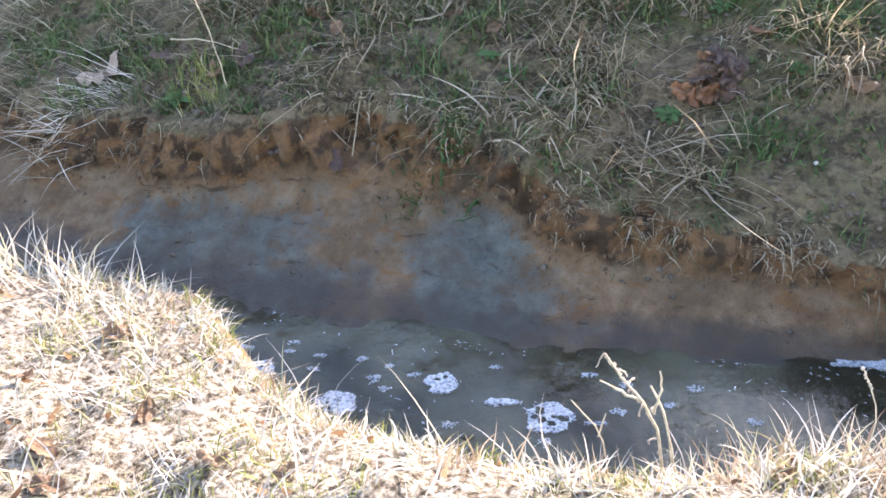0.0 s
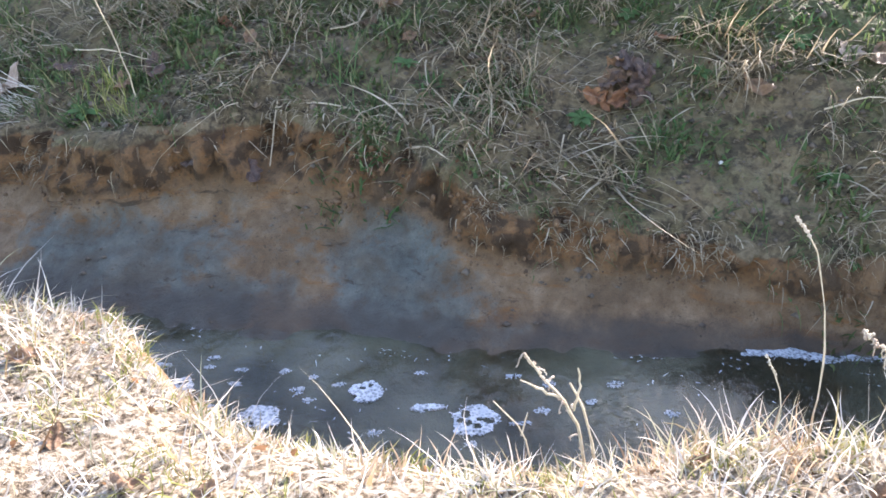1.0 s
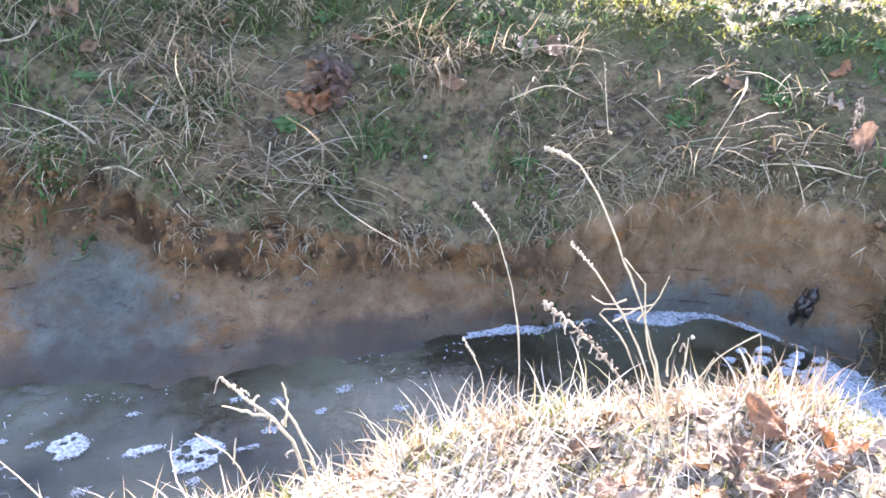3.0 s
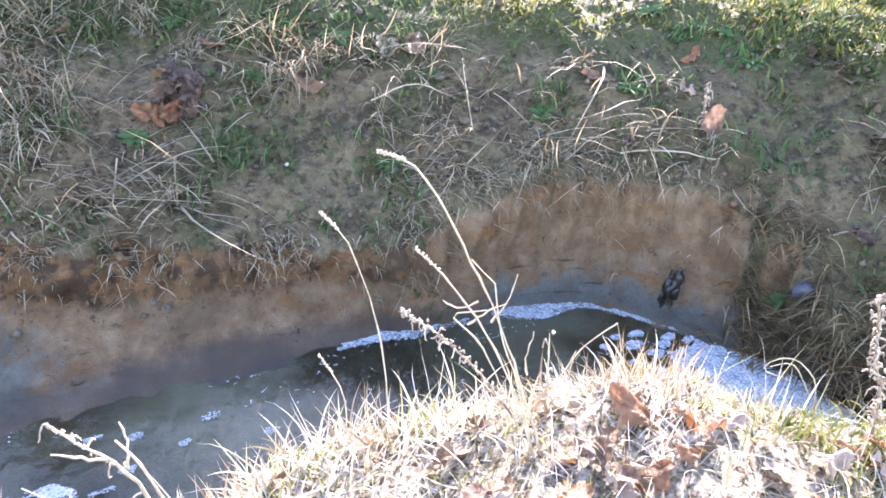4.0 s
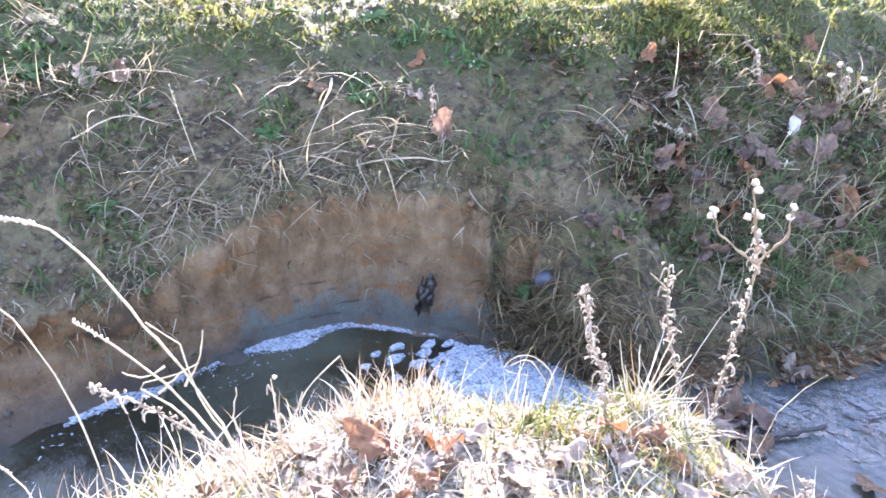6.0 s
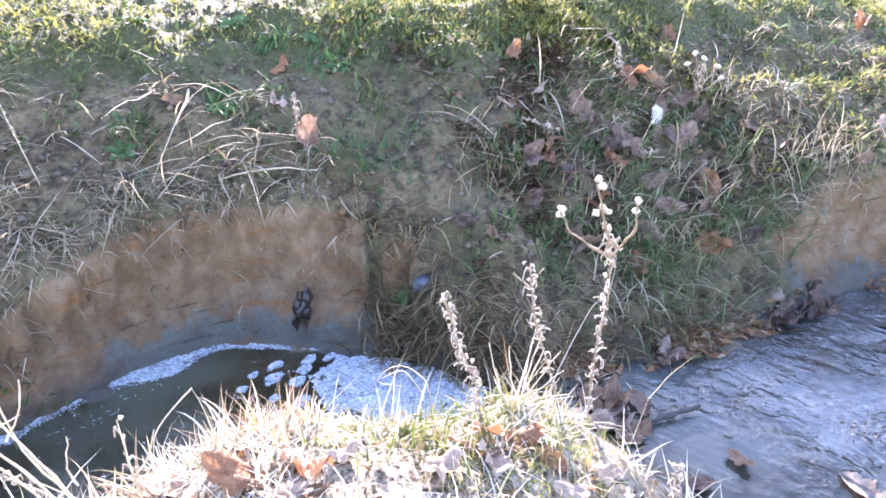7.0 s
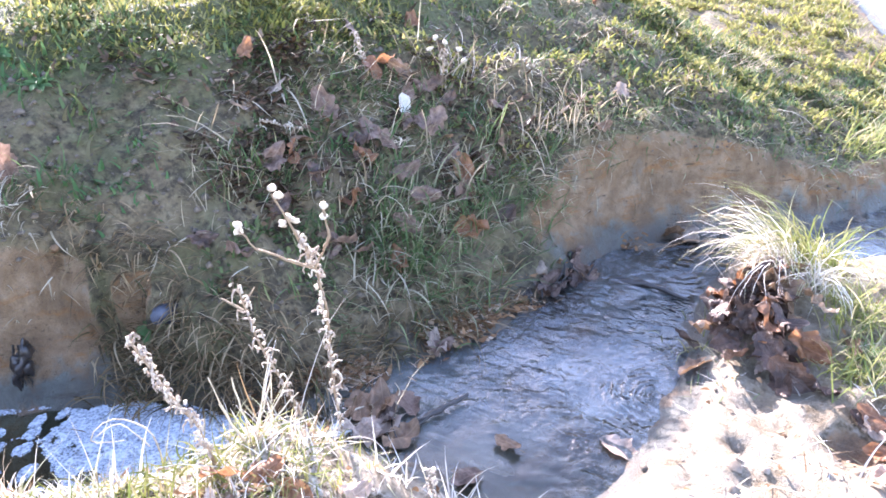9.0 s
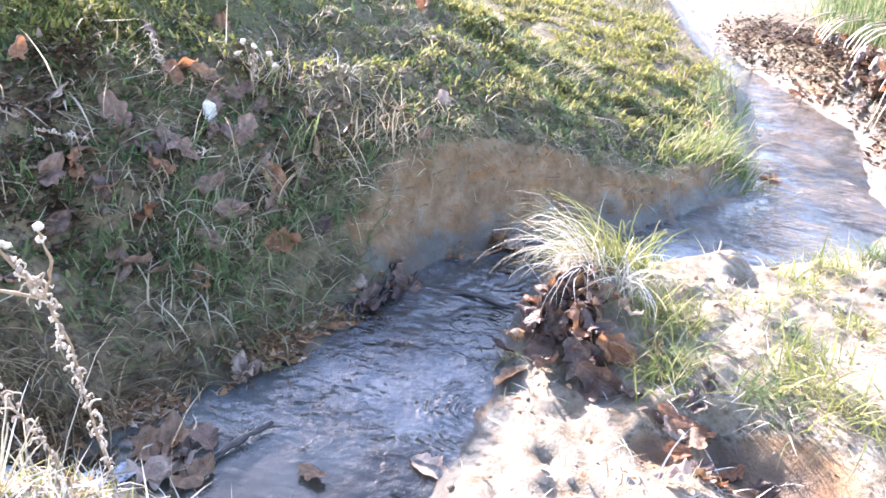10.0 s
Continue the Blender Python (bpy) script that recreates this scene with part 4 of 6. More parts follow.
def upstream_litter():
    rng = np.random.default_rng(54)
    # real litter, but packed dense and dark to imitate the overhang's shade
    x, y = rng.uniform(4.7, 9.5, 15000), rng.uniform(-3.6, -2.1, 15000)
    z, df, dn, t, up, left = land(x, y)
    ok = (dn > 0.0) & (rng.uniform(size=len(x)) < (1 - smooth(0.25, 0.95, dn + 0.5 * rough(x, y, 0.4, 2, 56))) * smooth(4.7, 5.4, x) * (1 - smooth(7.5, 9.5, x)))
    p = np.stack([x, y, z + rng.uniform(0.004, 0.03, len(x))], 1)[ok]
    m = len(p)
    stuff("leaf_litter", blades("leaf_litter", p, rng.uniform(0.03, 0.075, m), rng.uniform(0.015, 0.04, m), rng.uniform(0, 6.3, m), rng.uniform(-0.2, 0.5, m), rng.uniform(-0.6, 1.2, m), DARK_LITTER, 55, n=3, taper=2.2),
          "dark wet leaf litter standing in for shade on the upper stream bank", "leaf litter")


def margin_litter():
    """Leaf scraps and bits of stalk washed up along the upper pool."""
    def wash(x, y, z, df, dn, t, up):
        return np.exp(-((df - 0.0) / 0.05) ** 2) * smooth(-0.15, 0.2, rough(x, y, 0.13, 2, 61))
    p, left, df, dn, up, rng = up_the_bank(9000, 2.1, 3.4, 0.12, wash, 62)
    p[:, 2] = np.maximum(p[:, 2], 0.0) + rng.uniform(0.002, 0.012, len(p))
    m = len(p)
    stick = rng.uniform(size=m) < 0.4
    stuff("margin_litter", blades("margin_litter", p, np.where(stick, rng.uniform(0.02, 0.07, m), rng.uniform(0.012, 0.04, m)), np.where(stick, rng.uniform(0.002, 0.004, m), rng.uniform(0.008, 0.022, m)),
                                  rng.uniform(0, 6.3, m), rng.uniform(-0.1, 0.6, m), rng.uniform(-0.5, 1.0, m), LITTER, 63, n=3, taper=2.2),
          "wet leaf scraps and bits of stalk along the water's edge", "leaf litter")


margin_litter()
upstream_litter()
near_grass()
slope_grass()
sunlit_cover()
hanging_fringe()
crumbs()
lip_clods()
leaf_litter()
shade_litter()
beach_cover()


# ---- things: parts and shapes ----
def part(name, me, parent, label=""):
    ob = new(name, me)
    ob.parent = parent
    if label:
        ob["label"] = label
    return ob


def tube(name, points, r0, r1, material, sides=6, wobble=0.0, seed=0):
    """A round stem through the points, thinning from r0 to r1."""
    rng = np.random.default_rng(seed)
    p = np.array(points, float)
    u = np.concatenate([[0], np.cumsum(np.linalg.norm(np.diff(p, axis=0), axis=1))])
    s = np.linspace(0, u[-1], max(4, 4 * (len(p) - 1)))
    if len(p) > 2:
        m = np.gradient(p, u, axis=0)
        k = np.clip(np.searchsorted(u, s, side="right") - 1, 0, len(p) - 2)
        w = u[k + 1] - u[k]
        f = ((s - u[k]) / w)[:, None]
        w = w[:, None]
        c = p[k] * (1 - 3 * f ** 2 + 2 * f ** 3) + p[k + 1] * (3 * f ** 2 - 2 * f ** 3) + w * m[k] * (f - 2 * f ** 2 + f ** 3) + w * m[k + 1] * (f ** 3 - f ** 2)
    else:
        c = p[0] + (p[1] - p[0]) * (s / u[-1])[:, None]
    c = c + rng.normal(0, 1, c.shape) * wobble
    way = np.gradient(c, axis=0)
    way /= np.linalg.norm(way, axis=1)[:, None]
    a = np.cross(way, [0.31, 0.57, 0.76])
    a /= np.linalg.norm(a, axis=1)[:, None]
    b = np.cross(way, a)
    r = np.linspace(r0, r1, len(c)) * (1 + 0.15 * rng.normal(size=len(c)))
    ang = np.arange(sides) / sides * 2 * np.pi
    co = c[:, None] + r[:, None, None] * (np.cos(ang)[None, :, None] * a[:, None] + np.sin(ang)[None, :, None] * b[:, None])
    i, j = np.meshgrid(np.arange(len(c) - 1), np.arange(sides), indexing="ij")
    q = np.stack([i * sides + j, i * sides + (j + 1) % sides, (i + 1) * sides + (j + 1) % sides, (i + 1) * sides + j], -1).reshape(-1, 4)
    return mesh_from(name, co.reshape(-1, 3), q, material)


def lump(name, centre, size, material, seed=0, rings=7, rough_by=0.25):
    """A closed uneven ball, for pebbles, seed heads and clods."""
    rng = np.random.default_rng(seed)
    n = rings * 2
    th = np.linspace(0, np.pi, rings + 1)[1:-1]
    ph = np.arange(n) / n * 2 * np.pi
    d = np.stack([np.sin(th)[:, None] * np.cos(ph), np.sin(th)[:, None] * np.sin(ph), np.cos(th)[:, None] * np.ones(n)], -1).reshape(-1, 3)
    d = np.vstack([d, [(0, 0, 1), (0, 0, -1)]])
    k = rng.normal(size=(14, 3)) * np.linspace(1.2, 4.5, 14)[:, None]
    f = 1 + rough_by * (np.sin(d @ k.T + rng.uniform(0, 6, 14)) / np.linspace(1, 3, 14)).sum(1) * 0.35
    co = d * f[:, None] * np.array(size) * 0.5 + np.array(centre)
    tri, m = [], len(th)
    for i in range(m - 1):
        for j in range(n):
            a, b = i * n + j, i * n + (j + 1) % n
            tri += [(a, a + n, b + n), (a, b + n, b)]
    for j in range(n):
        tri += [(m * n, j, (j + 1) % n), (m * n + 1, (m - 1) * n + (j + 1) % n, (m - 1) * n + j)]
    return mesh_from(name, co, tri, material)


def on_ground(x, y, lift=0.0):
    return max(ground_z(x, y), 0.0) + lift


def slope_turn(x, y):
    """The turn that lays a thing flat on the ground there."""
    e = 0.03
    z = land([x + e, x - e, x, x], [y, y, y + e, y - e])[0]
    z = np.maximum(z, 0)
    nrm = Vector((-(z[0] - z[1]) / (2 * e), -(z[2] - z[3]) / (2 * e), 1)).normalized()
    nrm = (nrm + Vector((0, 0, 0.7))).normalized()
    return Vector((0, 0, 1)).rotation_difference(nrm).to_matrix().to_4x4()


# ---- fallen leaves ----
def leaf_mesh(name, material, seed, lobed, curl):
    """A dead leaf one unit long along x: a lobed or plain blade, cupped and twisted, with a raised midrib."""
    rng = np.random.default_rng(seed)
    ns, nw = 30, 9
    s = np.linspace(0, 1, ns)
    wide = 0.29 * np.sin(np.pi * s ** 0.85) ** 0.6
    if lobed:
        wide = wide * (1 + 0.17 * np.sin(2 * np.pi * (3.1 * s + 0.15)) + 0.06 * np.sin(2 * np.pi * (7.3 * s + seed)))
    wide = np.maximum(wide * (1 + 0.02 * rng.normal(size=ns)), 0.006)
    v = np.linspace(-1, 1, nw)
    lean = 0.10 if lobed else 0.04
    X = s[:, None] + lean * np.abs(v)[None] * np.sin(np.pi * s)[:, None]
    Y = wide[:, None] * v[None] * (1 + 0.02 * rng.normal(size=(ns, 1)))
    bend, cup, roll = curl * rng.uniform(0.2, 1.0), curl * rng.uniform(-0.6, 1.4), rng.uniform(-0.8, 0.8) * curl
    Z = cup * 2.2 * Y ** 2 / 0.3 * 0.6 + bend * 0.55 * (s[:, None] - 0.45) ** 2 + roll * Y * (s[:, None] - 0.3) * 1.5
    Z = Z + 0.07 * curl * np.sin(8 * X + 12 * Y + seed) + 0.04 * curl * np.sin(5 * X - 21 * Y + 2 * seed) - 0.012 * np.exp(-(v[None] * 4) ** 2)
    Z = Z + 0.02 * np.abs(np.sin(2 * np.pi * (7 * s[:, None] - 2.0 * np.abs(v)[None]))) * np.abs(v)[None]
    co = np.stack([X - 0.5, Y, Z - Z.min()], -1).reshape(-1, 3)
    return mesh_from(name, co, sheet_faces(ns, nw), material)


LEAF_KINDS = {}


def fallen_leaf(x, y, size, kind, seed, lift=0.004, tilt=0.35, turn=None, steep=None):
    rng = random.Random(seed)
    mats = {"brown": (LEAF_BROWN, "curled brown dead leaf lying on the bank"), "pale": (LEAF_PALE, "pale bleached dead leaf, crumpled and dry"),
            "dark": (LEAF_DARK, "dark wet dead leaf lying on the soil"), "white": (LEAF_WHITE, "small whitish leaf standing upright on the slope"), "dull": (LEAF_DULL, "crumpled mauve-brown dead leaf caught in the grass"), "red": (LEAF_RED, "reddish orange dead leaf lit by the sun")}
    mat, label = mats[kind]
    key = (kind, seed % 6)
    if key not in LEAF_KINDS:
        LEAF_KINDS[key] = (leaf_mesh("leaf_blade", mat, 60 + seed % 6 * 7, seed % 6 != 2, 0.35 + 0.22 * (seed % 6)),
                           tube("leaf_stalk", [(-0.5, 0, 0.03), (-0.62, 0.02, 0.06), (-0.72, 0.06, 0.05)], 0.012, 0.007, mat, 5))
    ob = new("fallen_leaf", LEAF_KINDS[key][0])
    part("leaf_stalk", LEAF_KINDS[key][1], ob)
    az = rng.uniform(0, 6.28) if turn is None else turn
    m = Matrix.Translation((x, y, on_ground(x, y, lift))) @ slope_turn(x, y) @ Matrix.Rotation(az, 4, "Z")
    m = m @ Matrix.Rotation(rng.uniform(-tilt, tilt), 4, "X") @ Matrix.Rotation(rng.uniform(-tilt, tilt) if steep is None else steep, 4, "Y") @ Matrix.Scale(size, 4)
    ob.matrix_world = m
    return tagged(ob, label, "leaf", "fallen leaves")


BANK_LEAVES = [(-1.10, 2.86, 0.11, "dark"), (-1.16, 2.88, 0.10, "dull"), (-0.75, 2.75, 0.12, "dark"), (-0.86, 2.70, 0.10, "brown"), (-0.55, 2.37, 0.12, "dark"),
               (-0.50, 2.41, 0.12, "dark"), (-0.39, 2.33, 0.12, "dark"), (-0.42, 2.85, 0.08, "brown"), (-0.52, 2.97, 0.11, "red"), (0.03, 2.90, 0.08, "brown"),
               (0.13, 2.93, 0.13, "brown"), (0.46, 2.68, 0.075, "brown"), (0.42, 2.53, 0.09, "brown"), (0.17, 2.70, 0.07, "brown"), (1.03, 2.45, 0.09, "red"),
               (1.24, 2.17, 0.11, "brown"), (0.63, 2.70, 0.06, "brown"), (1.53, 2.19, 0.12, "pale"), (1.61, 2.15, 0.12, "brown"), (2.07, 1.76, 0.085, "brown"),
               (2.27, 1.53, 0.085, "pale"), (2.42, 1.65, 0.08, "red"), (2.03, 1.52, 0.075, "dark"), (1.30, 2.22, 0.06, "dark")]
NOSE_LEAVES = [(2.94, 0.96, 0.11, "pale"), (3.30, 0.73, 0.12, "red"), (3.00, 0.82, 0.13, "dull"), (3.00, 0.65, 0.12, "dull"), (2.69, 0.85, 0.11, "dull"), (2.66, 0.79, 0.12, "dull"), (3.14, 0.42, 0.13, "dull"),
               (3.11, 0.36, 0.12, "red"), (3.68, 0.75, 0.11, "red"), (2.98, 1.08, 0.09, "red"), (4.67, 0.13, 0.12, "red"), (3.51, 0.10, 0.09, "pale"), (3.38, 0.88, 0.12, "dull"), (3.24, 0.75, 0.12, "red"),
               (3.01, 0.61, 0.10, "dull"), (2.35, 0.78, 0.09, "dull"), (2.35, 0.90, 0.09, "dark"), (2.76, 0.99, 0.08, "pale"), (3.21, 0.50, 0.12, "dull"), (3.04, 0.19, 0.11, "dark"), (3.16, 0.30, 0.11, "dull"),
               (3.48, -0.05, 0.08, "brown"), (2.95, 0.70, 0.09, "dark"), (3.25, 0.62, 0.10, "dull"), (3.81, -0.09, 0.09, "pale")]
NEAR_LEAVES = [(-0.81, 1.45, 0.08, "brown"), (-0.66, 1.20, 0.06, "brown"), (-0.48, 1.05, 0.07, "brown"), (-0.95, 1.27, 0.045, "brown"), (-0.83, 1.08, 0.08, "brown"),
               (-0.32, 1.01, 0.05, "brown"), (-0.77, 0.98, 0.08, "brown"), (0.67, 1.04, 0.05, "red"), (0.64, 1.01, 0.04, "brown"), (1.36, 0.64, 0.12, "red"), (1.22, 0.86, 0.10, "pale"),
               (1.20, 0.59, 0.09, "red"), (1.10, 0.73, 0.07, "brown"), (1.73, 0.37, 0.10, "red"), (1.54, 0.45, 0.10, "pale"), (1.02, 0.90, 0.06, "brown"),
               (1.20, 0.71, 0.08, "brown"), (1.41, 0.48, 0.10, "pale"), (1.73, 0.30, 0.07, "red"), (1.33, 0.79, 0.10, "brown"), (1.45, 0.62, 0.07, "pale"), (1.12, 0.62, 0.08, "pale"), (0.95, 0.85, 0.06, "pale")]
BEACH_LEAVES = [(2.64, -0.45, 0.11, "brown"), (2.47, -0.86, 0.11, "red"), (2.46, -0.93, 0.08, "red"), (2.27, -0.88, 0.08, "brown"), (2.95, -0.65, 0.11, "red"),
                (2.90, -0.60, 0.11, "dark"), (2.88, -0.53, 0.11, "dark"), (2.81, -0.66, 0.12, "dark"), (2.86, -0.73, 0.11, "brown"), (2.76, -0.58, 0.12, "brown"),
                (2.71, -0.65, 0.12, "dark"), (2.74, -0.54, 0.10, "dark"), (3.00, -0.70, 0.09, "brown"), (3.01, -0.60, 0.09, "red"), (2.79, -0.77, 0.09, "pale"),
                (2.93, -0.56, 0.09, "dark"), (2.63, -0.62, 0.08, "pale"), (2.84, -0.60, 0.10, "brown"), (2.70, -0.52, 0.09, "dark"), (2.60, -0.70, 0.08, "dark")]
FAR_LEAVES = [(6.16, -2.40, 0.14, "brown"), (6.09, -2.50, 0.14, "dark"), (5.78, -2.55, 0.16, "dark"), (5.95, -2.66, 0.16, "brown"), (5.80, -2.50, 0.12, "pale"),
              (6.55, -2.52, 0.15, "dark"), (6.42, -2.30, 0.12, "red"), (5.56, -2.56, 0.12, "dark"), (4.87, -1.37, 0.09, "red"), (5.68, -2.62, 0.15, "dark"),
              (5.40, -2.62, 0.13, "brown"), (5.30, -2.55, 0.12, "pale"), (6.00, -2.58, 0.15, "red"), (5.88, -2.60, 0.14, "dark"), (4.95, -2.34, 0.10, "pale"), (4.75, -2.32, 0.10, "brown")]
FLOATING = [(2.53, 0.27, 0.105, "pale"), (4.60, -1.66, 0.10, "red")]
SUNKEN = [(2.284, -0.277, 0.11, "pale"), (2.393, -0.274, 0.10, "brown"), (2.72, -0.22, 0.10, "brown"), (2.9, -0.3, 0.09, "pale"), (2.19, 0.0, 0.08, "pale"), (2.40, -0.16, 0.13, "brown"), (2.46, 0.08, 0.08, "pale"), (2.10, 0.06, 0.09, "brown"), (2.62, -0.05, 0.09, "dark")]
DAM = [(2.21, 0.38, 0.13, "brown"), (2.16, 0.30, 0.13, "pale"), (2.14, 0.24, 0.11, "brown"), (2.20, 0.30, 0.10, "dark"), (2.12, 0.34, 0.10, "pale")]

count = 0
for rows, lift, tilt in ((BANK_LEAVES, 0.006, 0.45), (NOSE_LEAVES, 0.016, 0.8), (NEAR_LEAVES, 0.010, 0.5), (FAR_LEAVES, 0.02, 0.5), (FLOATING, 0.001, 0.05), (DAM, 0.004, 0.18)):
    for x, y, size, kind in rows:
        count += 1
        fallen_leaf(x, y, size, kind, count, lift, tilt)
for x, y, size, kind in BEACH_LEAVES:
    count += 1
    heap = 0.05 if y > -0.8 and x > 2.66 else 0.0
    fallen_leaf(x, y, size, kind, count, 0.01 + heap * (count % 3) / 2, 0.8 if heap else 0.4)
for k in range(52):
    rng = random.Random(1200 + k)
    x, y = 2.80 + 0.13 * rng.gauss(0, 0.8), -0.60 + 0.10 * rng.gauss(0, 0.8)
    fallen_leaf(x, y, rng.uniform(0.08, 0.14), ("dark", "dark", "dark", "brown", "dark", "red", "dark", "dark")[k % 8], 1200 + k, 0.01 + 0.05 * rng.random(), 1.0)["group"] = "leaf pile by the tuft"
for k in range(16):
    rng = random.Random(1250 + k)
    fallen_leaf(2.36 + 0.12 * rng.gauss(0, 1), -0.92 + 0.09 * rng.gauss(0, 1), rng.uniform(0.05, 0.10), ("dark", "brown", "red", "dark", "pale")[k % 5], 1250 + k, 0.008, 0.6)
for k in range(44):
    rng = random.Random(1300 + k)
    x, y = rng.uniform(4.9, 7.4), 0
    y = -2.35 - 0.18 * (x > 5.2) - 0.25 * rng.random()
    fallen_leaf(x, y, rng.uniform(0.10, 0.16), ("dark", "dark", "brown", "red", "pale")[k % 5], 1300 + k, 0.012, 0.8)
for x, y, size, kind in SUNKEN:
    count += 1
    ob = fallen_leaf(x, y, size, kind, 6 * count, 0, 0.08)
    ob["label"] = "dead leaf sunk on the stream bed"
    ob.matrix_world.translation.z = ground_z(x, y) + 0.006
for k in range(28):
    rng = random.Random(1400 + k)
    x = rng.uniform(0.85, 1.85)
    y = 1.45 - 0.62 * x + 0.02 - rng.random() * 0.38
    fallen_leaf(x, y, rng.uniform(0.05, 0.10), ("brown", "brown", "pale", "dull", "brown", "red", "pale")[k % 7], 1400 + k, 0.012 + 0.015 * rng.random(), 0.7)
for k in range(34):
    rng = random.Random(1500 + k)
    x = rng.uniform(2.6, 3.5)
    y = 1.9 - 0.45 * x + rng.uniform(-0.30, 0.35)
    fallen_leaf(x, y, rng.uniform(0.07, 0.13), ("dull", "brown", "dark", "dull", "dull", "red")[k % 6], 1500 + k, 0.022, 1.0)
ob = fallen_leaf(3.47, -0.36, 0.13, "brown", 313, 0.03, 0.3, radians(200), radians(-40))
ob["label"] = "curled brown leaf stranded at the foot of the clay"
# leaves propped upright: one red against the straw, one bleached on the slope, one white
ob = fallen_leaf(1.28, 0.74, 0.13, "red", 301, 0.03, 0.1, radians(120), radians(-42))
ob["label"] = "large orange-brown leaf standing upright in the straw"
ob = fallen_leaf(-1.33, 2.84, 0.20, "pale", 310, 0.02, 0.2, radians(10), radians(-14))
ob["label"] = "large crumpled pale leaf lying in the grass"
ob = fallen_leaf(2.22, 1.37, 0.13, "dull", 307, 0.05, 0.1, radians(75), radians(-78))
ob["label"] = "bleached leaf leaning upright against a dead stalk"
ob = fallen_leaf(3.20, 0.615, 0.085, "white", 308, 0.03, 0.1, radians(60), radians(-60))
ob["label"] = "small whitish leaf standing upright on the slope"
# leaves adrift on the water and caught at its edge
for k, (x, y, size, kind) in enumerate([(2.525, 0.265, 0.10, "dull"), (2.23, 0.32, 0.13, "brown"), (2.27, 0.27, 0.10, "dull"), (2.20, -0.015, 0.075, "brown"), (2.06, 0.05, 0.08, "dull")]):
    ob = fallen_leaf(x, y, size, kind, 340 + k, 0.01, 0.1)
    ob.matrix_world.translation.z = max(ob.matrix_world.translation.z, 0.008)
    ob["label"] = "wet brown leaf floating flat on the stream"
# the heap of wet leaves on the slope
for k in range(20):
    r, a = 0.085 * math.sqrt((k + 0.5) / 20), 2.4 * k
    fallen_leaf(0.85 + 1.1 * r * math.cos(a), 2.32 + 0.8 * r * math.sin(a), 0.07 + 0.03 * (k % 3) / 2, ("dark", "dark", "red", "dark", "brown")[k % 5] if k > 6 else ("brown", "dark", "brown", "dark")[k % 4], 400 + k, 0.006 + 0.035 * (1 - k / 20), 0.7)["group"] = "heap of wet leaves"



# ---- tufts of grass ----
def tuft(x, y, n, length, material, label, seed, rise=(0.6, 1.5), bend=(0.3, 1.4), lean=None, spread=0.03, wide=(0.0024, 0.0052), name="grass_tuft", kink=0.12):
    rng = np.random.default_rng(seed)
    p = np.stack([x + rng.normal(0, spread, n), y + rng.normal(0, spread, n)], 1)
    z = np.maximum(land(p[:, 0], p[:, 1])[0], -0.02) - 0.004
    az = rng.uniform(0, 6.3, n) if lean is None else lean + rng.normal(0, 0.6, n)
    c = np.array([x, y, on_ground(x, y)])
    me = blades(name, np.column_stack([p, z]) - c, length * rng.uniform(0.45, 1.1, n), rng.uniform(*wide, n), az, rng.uniform(*rise, n), rng.uniform(*bend, n), material, seed, n=6, kink=kink)
    ob = new(name)
    ob.location = c
    tagged(part("foliage", me, ob), kind="stuff")
    return tagged(ob, label, "grass tuft", "grass tufts")


NOSE_TUFT = "brown dead grass drooping from the bank nose over the water"
DRY_TUFT, PALE_TUFT = "dry straw tuft with bleached upright blades", "pale dead grass hanging over the bank edge"
for k, (x, y, n, l) in enumerate([(-1.45, 1.84, 90, 0.20), (-1.22, 1.82, 100, 0.19), (-1.05, 1.77, 80, 0.16), (-0.2, 1.22, 30, 0.08), (-0.05, 1.16, 30, 0.08), (0.5, 1.06, 40, 0.09), (-0.86, 1.64, 40, 0.10), (-0.33, 1.26, 40, 0.07), (0.08, 1.08, 26, 0.10),
                                  (0.62, 1.07, 40, 0.12), (0.72, 1.04, 90, 0.13), (0.82, 1.0, 70, 0.12), (0.24, 1.08, 24, 0.09), (0.95, 0.95, 60, 0.10), (1.08, 0.90, 60, 0.09), (1.28, 0.86, 50, 0.11), (1.36, 0.82, 50, 0.12), (0.66, 1.08, 50, 0.10), (0.35, 1.06, 30, 0.08), (1.02, 0.93, 60, 0.11), (1.16, 0.90, 60, 0.11), (0.78, 1.06, 60, 0.13), (0.88, 1.02, 60, 0.11)]):
    tuft(x, y, int(n * 0.55), l * 1.3, (STRAW, STRAW, RUSTY)[k % 3] if k > 2 else STRAW, DRY_TUFT, 500 + k, spread=0.05 if k < 3 else 0.04, rise=(0.5, 1.5), bend=(0.0, 1.3), wide=(0.0034, 0.008))
